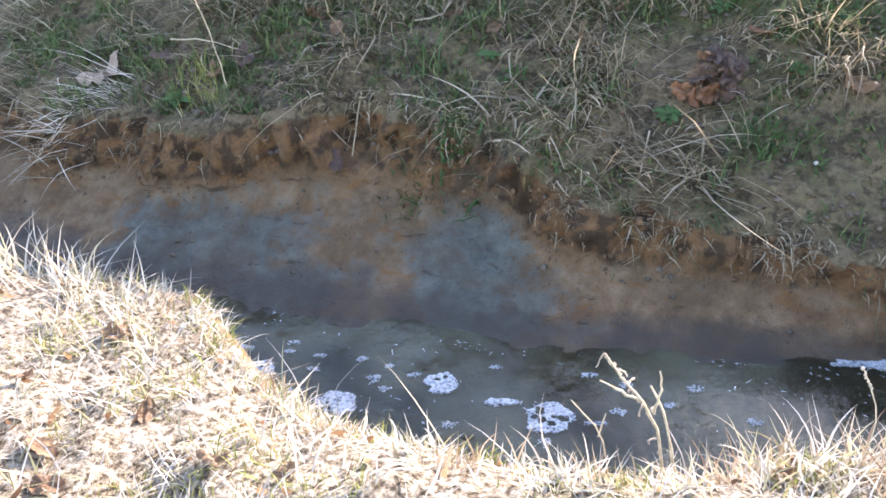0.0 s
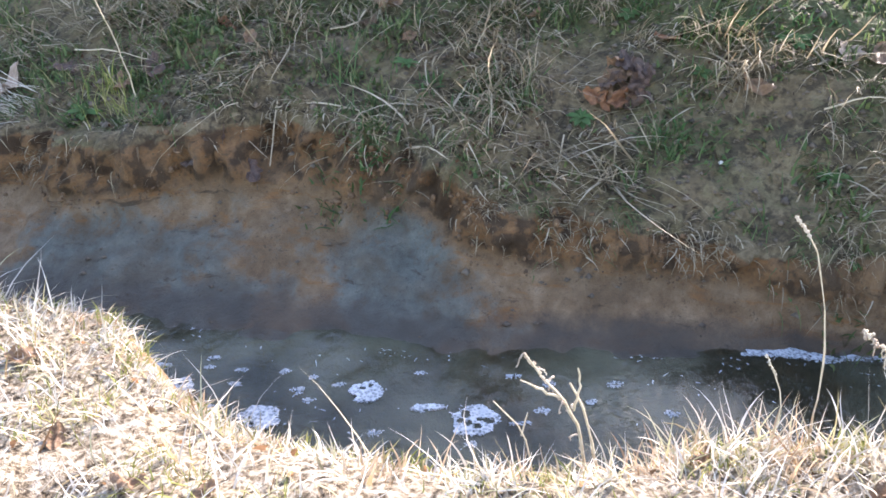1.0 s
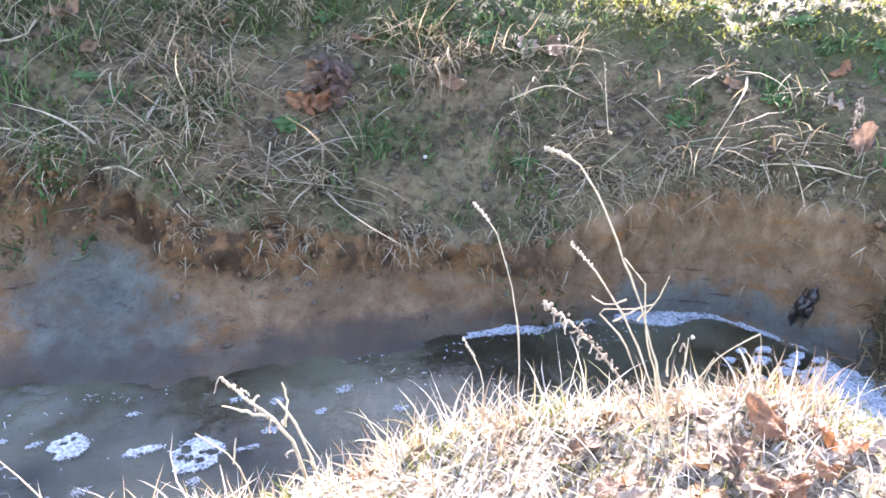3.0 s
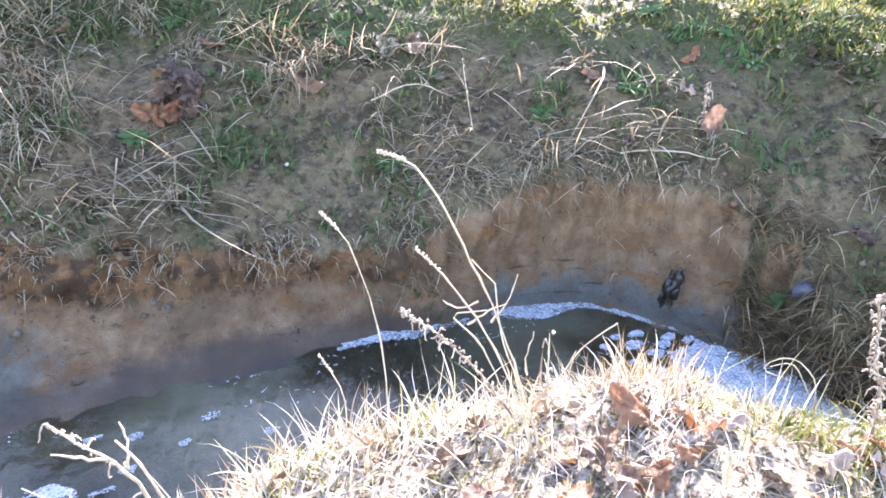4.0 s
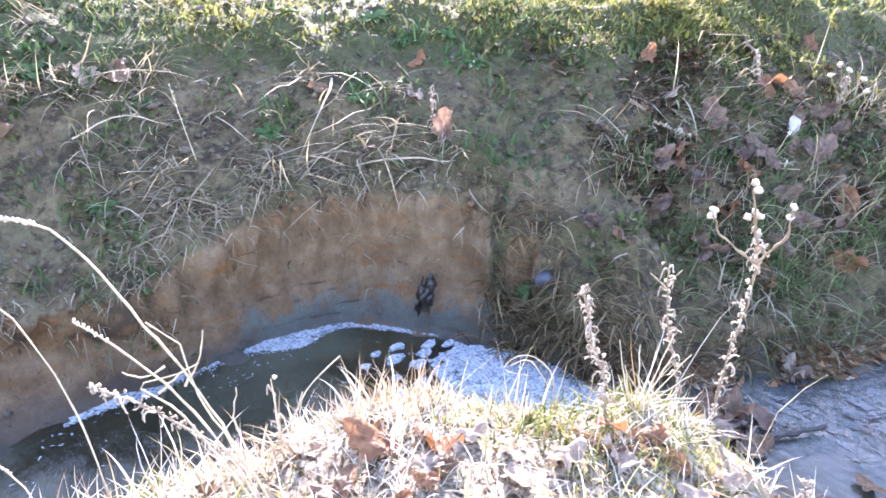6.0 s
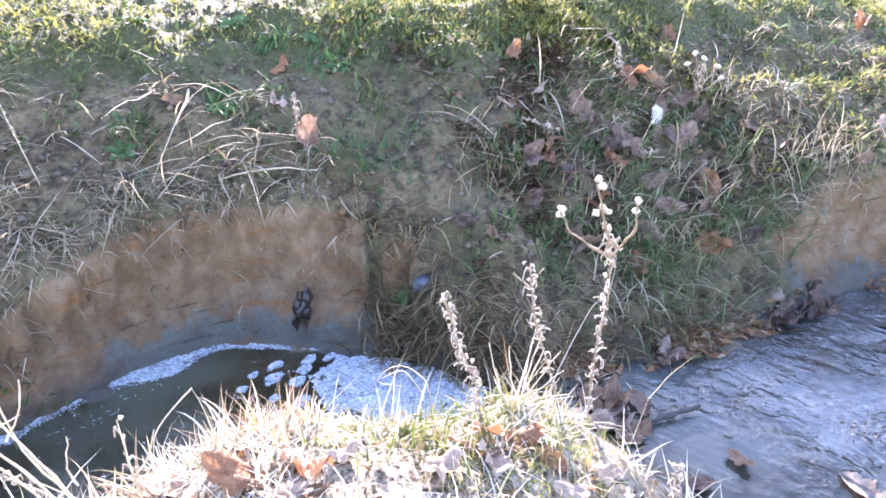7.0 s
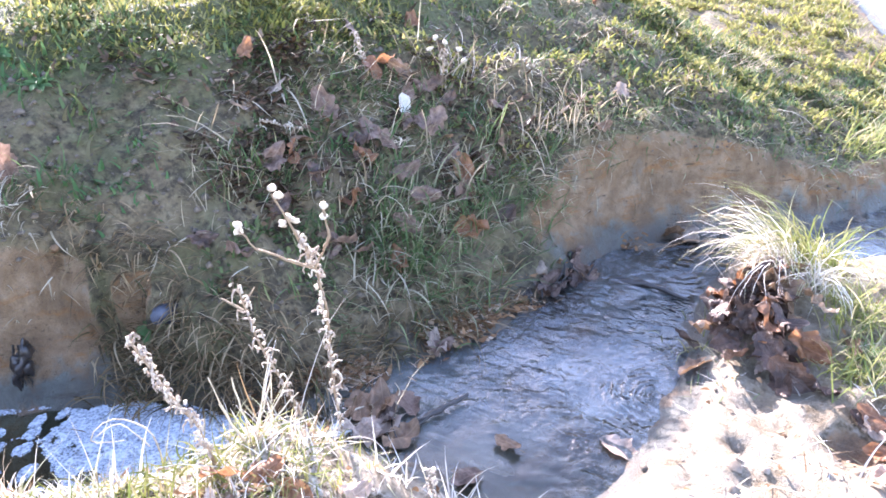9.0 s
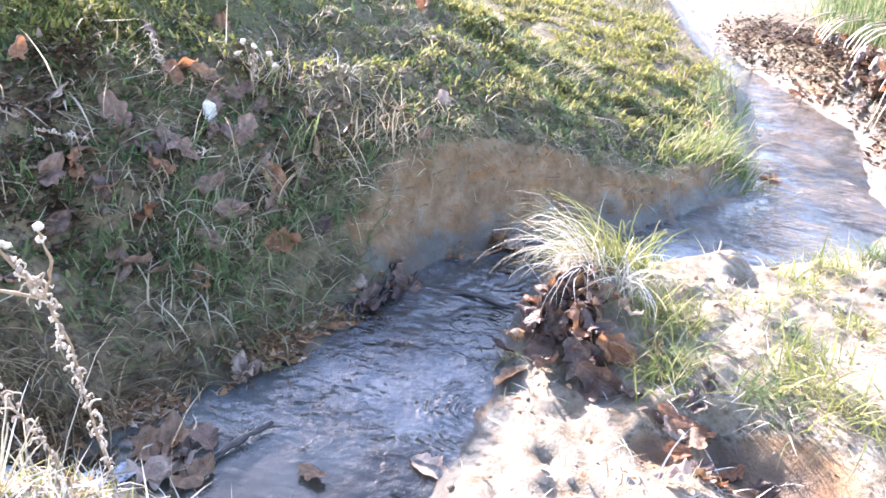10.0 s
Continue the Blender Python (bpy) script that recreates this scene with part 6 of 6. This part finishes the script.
stalk("fan of thin bare dead stems beside a stalk", [[(1.80, 0.43, 0.18), (1.79, 0.43, 0.30), (1.775, 0.44, 0.42)]] + [[(1.80, 0.43, 0.22), (1.79 + 0.4 * dx, 0.43 + 0.4 * dy, 0.29), (1.79 + dx, 0.43 + dy, 0.33 + dz)]
      for dx, dy, dz in ((0.03, -0.05, 0.08), (0.05, -0.09, 0.03), (-0.03, 0.05, 0.09), (0.06, -0.03, 0.10), (0.02, -0.12, 0.0), (-0.05, 0.02, 0.05), (0.07, -0.07, 0.06))], r=0.0028, seed=1011)
stalk("stubby dead stalk with fuzzy leaves", [[(1.87, 0.07, 0.05), (1.86, 0.07, 0.16), (1.86, 0.08, 0.22)]], fuzz=18, r=0.003, seed=936)
stalk("bleached dead stalk on the slope", [[(2.25, 1.39, 0.49), (2.23, 1.41, 0.57), (2.22, 1.42, 0.67)]], fuzz=18, r=0.003, seed=941)
stalk("thin upright straw stem on the slope", [[(1.63, 1.80, 0.46), (1.61, 1.82, 0.59), (1.59, 1.83, 0.71)]], r=0.0022, seed=945, seedy=6)
stalk("pale dead stalk with dry leaves on the slope", [[(3.24, 0.75, 0.54), (3.24, 0.77, 0.64), (3.22, 0.80, 0.74)]], fuzz=22, r=0.003, seed=951)
stalk("cream dead flower cluster on a stalk", [[(3.41, 0.54, 0.47), (3.41, 0.53, 0.61), (3.42, 0.53, 0.69)], [(3.41, 0.53, 0.58), (3.40, 0.58, 0.66)], [(3.41, 0.53, 0.58), (3.43, 0.48, 0.66)], [(3.41, 0.53, 0.60), (3.40, 0.56, 0.70)], [(3.41, 0.53, 0.56), (3.43, 0.46, 0.62)]],
      heads=[(3.42, 0.53, 0.69), (3.40, 0.58, 0.665), (3.43, 0.48, 0.665), (3.40, 0.56, 0.705), (3.43, 0.46, 0.625)], fuzz=20, r=0.003, seed=961)
stalk("bent pale stalk lying over the slope", [[(2.80, 0.92, 0.46), (2.78, 0.95, 0.55), (2.82, 0.89, 0.53), (2.85, 0.82, 0.51)]], fuzz=14, r=0.003, seed=971)
stalk("pale dry sprig on the slope", [[(3.02, 0.59, 0.38), (3.01, 0.61, 0.42), (3.04, 0.54, 0.45)], [(3.01, 0.61, 0.42), (3.06, 0.52, 0.42)]], fuzz=10, r=0.003, seed=976)
stalk("long dry stem rising from a tuft", [[(-0.79, 2.60, 0.4), (-0.82, 2.60, 0.65), (-0.86, 2.60, 0.80)]], r=0.003, seed=981)
stalk("pair of pale dry stalks at the bank edge", [[(0.44, 1.06, 0.1), (0.39, 1.08, 0.29), (0.34, 1.09, 0.36), (0.29, 1.10, 0.43)], [(0.45, 1.06, 0.15), (0.41, 1.08, 0.30), (0.385, 1.09, 0.36)], [(0.39, 1.08, 0.30), (0.40, 1.08, 0.36), (0.395, 1.085, 0.40)],
      [(0.36, 1.085, 0.33), (0.31, 1.09, 0.36), (0.285, 1.095, 0.375)]], r=0.004, seed=985, seedy=16, fuzz=7)
stalk("thin dry stem at the bank edge", [[(0.33, 1.07, 0.1), (0.28, 1.08, 0.27), (0.23, 1.09, 0.33)], [(0.29, 1.08, 0.24), (0.30, 1.08, 0.30)]], r=0.0024, seed=991)


# ---- twigs, stones and the wet root ----
def twig(points, r, label, seed):
    pts = [(x, y, on_ground(x, y, h)) for x, y, h in points]
    return tagged(new("twig", tube("twig", pts, r, r * 0.5, STEM, 6, r * 0.3, seed)), label, "twig", "twigs")


twig([(-0.31, 2.50, 0.01), (-0.15, 2.47, 0.012), (0.01, 2.43, 0.01)], 0.004, "pale twig lying on the bank edge", 1)
twig([(-0.30, 2.52, 0.01), (-0.33, 2.36, 0.02)], 0.003, "pale twig lying down the cut face", 2)
twig([(0.14, 2.24, 0.015), (0.20, 2.17, 0.012), (0.25, 2.10, 0.01)], 0.004, "short broken twig on the slope", 3)
twig([(-1.10, 2.98, 0.02), (-0.92, 2.86, 0.05), (-0.78, 2.80, 0.02)], 0.0035, "dry twig lying on the slope", 4)
twig([(0.02, 2.96, 0.02), (-0.03, 2.86, 0.03), (-0.12, 2.84, 0.02)], 0.005, "pale twig among the grass", 5)
twig([(1.98, 1.50, 0.02), (2.10, 1.42, 0.015), (2.18, 1.30, 0.01)], 0.004, "thin twig lying by the cut edge", 6)
twig([(0.64, 2.22, 0.02), (0.58, 2.05, 0.01)], 0.003, "thin straw lying down the slope", 7)
twig([(1.38, 2.02, 0.03), (1.52, 1.98, 0.05), (1.62, 1.92, 0.02)], 0.003, "arched dry stem on the slope", 8)
for k, p in enumerate([[(2.17, 0.25, 0.0), (2.24, 0.20, 0.015), (2.34, 0.13, 0.02)], [(3.13, -0.17, -0.01), (3.10, -0.30, 0.008), (3.06, -0.43, 0.0)]]):
    tagged(new("branch", tube("branch", [(x, y, z) for x, y, z in p], 0.011, 0.006, WET, 7, 0.003, 20 + k)), "dark wet branch lying in the shallow stream", "branch", "wet branches")
for k in range(9):
    a = 1.1 * k
    x, y = 2.14 + 0.10 * math.cos(a * 2.1), 0.30 + 0.09 * math.sin(a)
    tagged(new("twig", tube("twig", [(x, y, 0.012), (x + 0.05 * math.cos(a), y + 0.05 * math.sin(a), 0.022), (x + 0.11 * math.cos(a + 0.3), y + 0.11 * math.sin(a + 0.3), 0.008)], 0.003, 0.0015, (STEM, WET)[k % 2], 5, 0.001, 30 + k)),
           "small twig caught among leaves in the stream", "twig", "twigs")

for k, (x, y, sx, sy, sz, mat, label) in enumerate([
        (2.21, 0.92, 0.085, 0.07, 0.055, SLATE, "smooth blue-grey stone set in the grassy bank"),
        (3.53, -0.42, 0.12, 0.08, 0.07, BROWN_STONE, "brown stone at the water's edge"),
        (3.04, 0.0, 0.05, 0.04, 0.035, WET, "small dark wet stone in the riffle"), (3.09, -0.03, 0.045, 0.04, 0.03, WET, "small dark wet stone in the riffle"),
        (2.97, 0.03, 0.05, 0.035, 0.03, BROWN_STONE, "small wet brown stone in the riffle"), (3.16, -0.02, 0.04, 0.03, 0.03, WET, "small dark wet stone in the riffle"),
        (3.02, 0.06, 0.04, 0.05, 0.035, BROWN_STONE, "small wet brown stone in the riffle"), (2.92, 0.08, 0.05, 0.04, 0.03, WET, "small dark wet stone in the riffle"),
        (1.085, 2.015, 0.012, 0.01, 0.01, PALE_STONE, "tiny pale pebble on the slope")]):
    tagged(new("stone", lump("stone", (x, y, on_ground(x, y, (-0.1 if 1 < k < 8 else 0.15) * sz)), (sx, sy, sz), mat, 40 + k, 9, 0.6)), label, "stone", "stones")


for k in range(22):
    rng = random.Random(3000 + k)
    f = rng.random()
    x, y = 2.86 + 0.36 * f + rng.gauss(0, 0.025), 0.09 - 0.20 * f + rng.gauss(0, 0.025)
    if k % 2:
        fallen_leaf(x, y, rng.uniform(0.05, 0.10), ("dark", "dull", "brown", "dark")[k % 4], 3000 + k, 0.006, 0.9)
    else:
        a, l = rng.uniform(0, 6.28), rng.uniform(0.05, 0.11)
        pts = [(x, y, on_ground(x, y, 0.004)), (x + 0.5 * l * math.cos(a), y + 0.5 * l * math.sin(a), 0.03 + 0.03 * rng.random()), (x + l * math.cos(a + 0.4), y + l * math.sin(a + 0.4), 0.012)]
        tagged(new("twig", tube("twig", pts, 0.004, 0.0018, WET, 5, 0.002, 3000 + k)), "dark wet twig washed up at the water's edge", "twig", "twigs")


def wet_root(x, y):
    thing = new("root_stub")
    thing.location = (x, y, 0.0)
    for k, (dx, dy, z, a, b) in enumerate([(0.02, 0.02, 0.09, 0.05, 0.09), (-0.02, -0.015, 0.12, 0.05, 0.06), (0.01, -0.02, 0.16, 0.04, 0.045), (-0.025, 0.01, 0.06, 0.035, 0.06), (-0.005, -0.03, 0.10, 0.03, 0.05)]):
        part("bark_lump", lump("bark_lump", (dx, dy, z), (a, a * 0.9, b), WET, 71 + k, 9, 0.9), thing)
    for k in range(9):
        a = 2.8 + 0.35 * k
        part("rootlet", tube("rootlet", [(0.01 * math.cos(a), 0.01 * math.sin(a), 0.17 - 0.012 * k), (0.024 * math.cos(a), 0.024 * math.sin(a), 0.13 - 0.01 * k), (0.028 * math.cos(a + 0.3), 0.028 * math.sin(a + 0.3), 0.03 + 0.006 * (k % 4))], 0.004, 0.0015, WET, 5, 0.003, k), thing)
    thing.scale, thing.location.z = (0.72, 0.72, 0.92), 0.02
    return tagged(thing, "black wet root stub sticking out of the clay", "root")


wet_root(1.99, 1.22)


# ---- foam ----
def foam(name, places, label, rmin, rmax, seed, thick=0.004):
    """Bubbles side by side on the water, as one mesh of small domes."""
    rng = np.random.default_rng(seed)
    p = np.array(places)
    m = len(p)
    r = rng.uniform(rmin, rmax, m) * rng.uniform(0.6, 1.0, m)
    th, n = np.radians([90, 55, 25]), 7
    ph = np.arange(n) / n * 2 * np.pi
    unit = [(np.sin(a) * np.cos(b), np.sin(a) * np.sin(b), np.cos(a) * 0.75) for a in th for b in ph] + [(0, 0, 0.75)]
    unit = np.array(unit)
    tri = []
    for i in range(2):
        for j in range(n):
            a, b = i * n + j, i * n + (j + 1) % n
            tri += [(a, b, b + n), (a, b + n, a + n)]
    tri += [(2 * n + j, 2 * n + (j + 1) % n, 3 * n) for j in range(n)]
    co = unit[None] * r[:, None, None] + np.column_stack([p, rng.uniform(0, thick, m)])[:, None]
    me = mesh_from(name, co.reshape(-1, 3), (np.arange(m)[:, None, None] * len(unit) + np.array(tri)).reshape(-1, 3), FOAM)
    ob = new(name)
    ob.location = (float(p[:, 0].mean()), float(p[:, 1].mean()), 0)
    bubbles = tagged(part("froth", me, ob), kind="stuff")
    bubbles.location = -ob.location
    return tagged(ob, label, "foam", "foam on the water")


def inside(px, py, ring):
    hit = np.zeros(len(px), bool)
    for (x1, y1), (x2, y2) in zip(ring, ring[1:] + ring[:1]):
        hit ^= ((y1 > py) != (y2 > py)) & (px < (x2 - x1) * (py - y1) / (y2 - y1 + 1e-12) + x1)
    return hit


def film(name, ring_test, x0, x1, y0, y1, step, parent, seed, material=FROTH):
    """A thin uneven sheet of froth under the bubbles."""
    xs, ys = np.arange(x0, x1, step), np.arange(y0, y1, step)
    X, Y = [v.ravel() for v in np.meshgrid(xs, ys, indexing="ij")]
    keep = ring_test(X, Y)
    f = sheet_faces(len(xs), len(ys))
    f = f[keep[f].all(1)]
    used, back = np.unique(f, return_inverse=True)
    Z = 0.003 + 0.004 * (rough(X, Y, 0.02, 2, seed) + 0.4)
    me = mesh_from(name, np.stack([X, Y, Z], 1)[used] - np.array(parent.location), back.reshape(f.shape), material)
    return part(name, me, parent)


def foam_raft():
    rng = np.random.default_rng(81)
    x, y = rng.uniform(1.6, 2.2, 22000), rng.uniform(0.5, 1.25, 22000)
    w = 0.03 * rough(x, y, 0.08, 2, 61)
    ok = inside(x + w, y + w, [(1.86, 1.09), (1.97, 1.07), (2.07, 0.96), (2.10, 0.78), (2.08, 0.62), (1.95, 0.60), (1.78, 0.74), (1.74, 0.86), (1.80, 0.99)])
    ok &= rough(x, y, 0.04, 2, 62) > rng.uniform(-0.45, -0.05, len(x))
    raft = foam("foam_raft", np.stack([x, y], 1)[ok][:5000], "dense raft of white foam on the still pool", 0.0015, 0.0055, 82)
    ring = [(1.86, 1.09), (1.97, 1.07), (2.07, 0.96), (2.10, 0.78), (2.08, 0.62), (1.95, 0.60), (1.78, 0.74), (1.74, 0.86), (1.80, 0.99)]

    def raft_area(px, py):
        w = 0.04 * rough(px, py, 0.08, 3, 61)
        return inside(px + w, py + w, ring) & (rough(px, py, 0.06, 2, 67) > -0.42)
    film("foam_film", raft_area, 1.68, 2.16, 0.54, 1.16, 0.007, raft, 68)


def foam_disc(x, y, rx, ry, label, seed, holes=3):
    """A patch of froth with round open holes, small bubbles scattered on it."""
    rng = np.random.default_rng(seed)
    gaps = [(*rng.uniform(-0.55, 0.55, 2), rng.uniform(0.05, 0.15)) for k in range(2 * holes)]

    def area(px, py):
        u, v = (px - x) / rx, (py - y) / ry
        ok = np.hypot(u, v) + 0.45 * rough(u + seed, v, 0.8, 3, 63) < 0.78
        for a, b, r in gaps:
            ok &= np.hypot(u - a, v - b) > r
        return ok
    small = rx < 0.045 and x < 1.2
    p = rng.uniform(-1, 1, (70 if small else 420, 2)) * [rx, ry] + [x, y]
    p = p[area(p[:, 0], p[:, 1])]
    ob = foam("foam_patch", p, label, 0.0012, 0.0036, seed, 0.003)
    film("foam_film", area, x - 1.3 * rx, x + 1.3 * rx, y - 1.3 * ry, y + 1.3 * ry, 0.0034, ob, seed, FAINT if small else FROTH)


def foam_edge():
    rng = np.random.default_rng(83)
    k = rng.uniform(0, 1, 2400)
    line = FAR[(FAR[:, 0] > 1.0) & (FAR[:, 0] < 2.0) & (FAR[:, 1] > 1.1)][:, :2]
    i = np.minimum((k * (len(line) - 1)).astype(int), len(line) - 2)
    f = (k * (len(line) - 1) - i)[:, None]
    p = line[i] * (1 - f) + line[i + 1] * f
    width = 0.045 * np.exp(-((p[:, 0] - 1.66) / 0.10) ** 2) + 0.040 * np.clip(rough(p[:, 0], p[:, 1], 0.16, 2, 64) + 0.40, 0.08, 1)
    w = rng.uniform(0, 1, len(p)) ** 1.5 * width
    thin = (rough(p[:, 0], p[:, 1], 0.10, 2, 65) > rng.uniform(-0.5, 0.15, len(p))) | (abs(p[:, 0] - 1.66) < 0.1)
    p, w = p[thin], w[thin]
    line_foam = foam("foam_line", p + np.stack([-0.25 * w, -w], 1) + [0, -0.004], "line of white foam along the clay bank", 0.0012, 0.004, 84)

    def strip(px, py):
        d = -beside(px, py, FAR)[0]
        width = 0.05 * np.exp(-((px - 1.66) / 0.10) ** 2) + 0.042 * np.clip(rough(px, py, 0.16, 2, 64) + 0.38, 0.1, 1)
        return (d > -0.03) & (d < width) & (py > 1.2) & (px < 1.93)
    film("foam_film", strip, 1.05, 1.98, 1.15, 1.62, 0.006, line_foam, 69)


foam_raft()
foam_edge()
for k, (x, y, rx, ry, h) in enumerate([(-0.03, 1.52, 0.062, 0.05, 2), (0.24, 1.38, 0.075, 0.062, 6), (0.13, 1.44, 0.05, 0.018, 1), (0.36, 1.36, 0.035, 0.012, 0), (-0.10, 1.55, 0.03, 0.012, 0),
                                       (-0.38, 1.58, 0.028, 0.018, 1), (-0.25, 1.62, 0.02, 0.014, 0), (-0.52, 1.56, 0.05, 0.09, 3), (-0.30, 1.45, 0.07, 0.05, 3), (0.64, 1.48, 0.035, 0.02, 2), (0.55, 1.42, 0.02, 0.015, 0),
                                       (1.80, 1.16, 0.04, 0.025, 0), (1.85, 1.20, 0.03, 0.02, 0), (1.92, 1.14, 0.035, 0.02, 0), (1.74, 1.10, 0.02, 0.015, 0), (1.72, 1.2, 0.02, 0.015, 0), (2.08, 0.46, 0.05, 0.06, 2), (2.13, 0.40, 0.04, 0.04, 1), (1.77, 1.03, 0.035, 0.025, 1), (1.83, 1.10, 0.03, 0.025, 0), (1.72, 0.97, 0.03, 0.025, 1), (1.70, 1.04, 0.025, 0.02, 1), (1.88, 1.12, 0.03, 0.022, 0), (1.66, 1.09, 0.02, 0.015, 0), (1.70, 0.90, 0.03, 0.03, 1), (1.78, 1.22, 0.022, 0.014, 0), (1.97, 1.10, 0.03, 0.02, 0), (1.65, 1.0, 0.018, 0.014, 0),
        (-0.44, 1.50, 0.03, 0.02, 1), (-0.18, 1.50, 0.022, 0.015, 1), (0.46, 1.50, 0.025, 0.016, 1), (0.12, 1.58, 0.018, 0.01, 0), (-0.60, 1.68, 0.05, 0.018, 2), (-0.45, 1.70, 0.03, 0.012, 0), (0.75, 1.36, 0.03, 0.022, 1), (-0.37, 1.64, 0.026, 0.014, 0), (-0.46, 1.66, 0.02, 0.012, 0), (-0.21, 1.54, 0.024, 0.018, 1), (-0.17, 1.59, 0.014, 0.009, 0), (0.37, 1.54, 0.03, 0.012, 0), (-0.01, 1.36, 0.024, 0.016, 1), (0.22, 1.30, 0.022, 0.016, 1), (0.42, 1.40, 0.026, 0.014, 1), (-0.28, 1.44, 0.05, 0.05, 1)]):
    foam_disc(x, y, rx, ry, "small drifting patch of white foam bubbles", 90 + k, h)


def scum():
    """Pale flecks and bits of straw that drift on the lower pool."""
    rng = np.random.default_rng(97)
    x, y = rng.uniform(-0.7, 1.9, 9000), rng.uniform(0.9, 1.9, 9000)
    df, dn = beside(x, y, FAR)[0], -beside(x, y, NEAR)[0]
    ok = (df < -0.01) & (dn < -0.01) & (rng.uniform(size=len(x)) < 0.015 + 0.2 * smooth(0.12, 0.35, rough(x * 0.6, y * 2.0, 0.16, 3, 66)) + 0.5 * np.exp(-(x / 0.4) ** 2 - ((y - 1.66) / 0.05) ** 2) * smooth(0.0, 0.25, rough(x, y, 0.06, 2, 70)))
    p = np.stack([x, y, np.full(len(x), 0.0015)], 1)[ok]
    m = len(p)
    stuff("scum_flecks", blades("scum_flecks", p, rng.gamma(2, 0.004, m) + 0.003, rng.uniform(0.002, 0.006, m), rng.uniform(0, 6.3, m), np.zeros(m), np.zeros(m), FOAM, 98, n=2, taper=2.5),
          "pale flecks and straw bits drifting on the water", "scum")


scum()
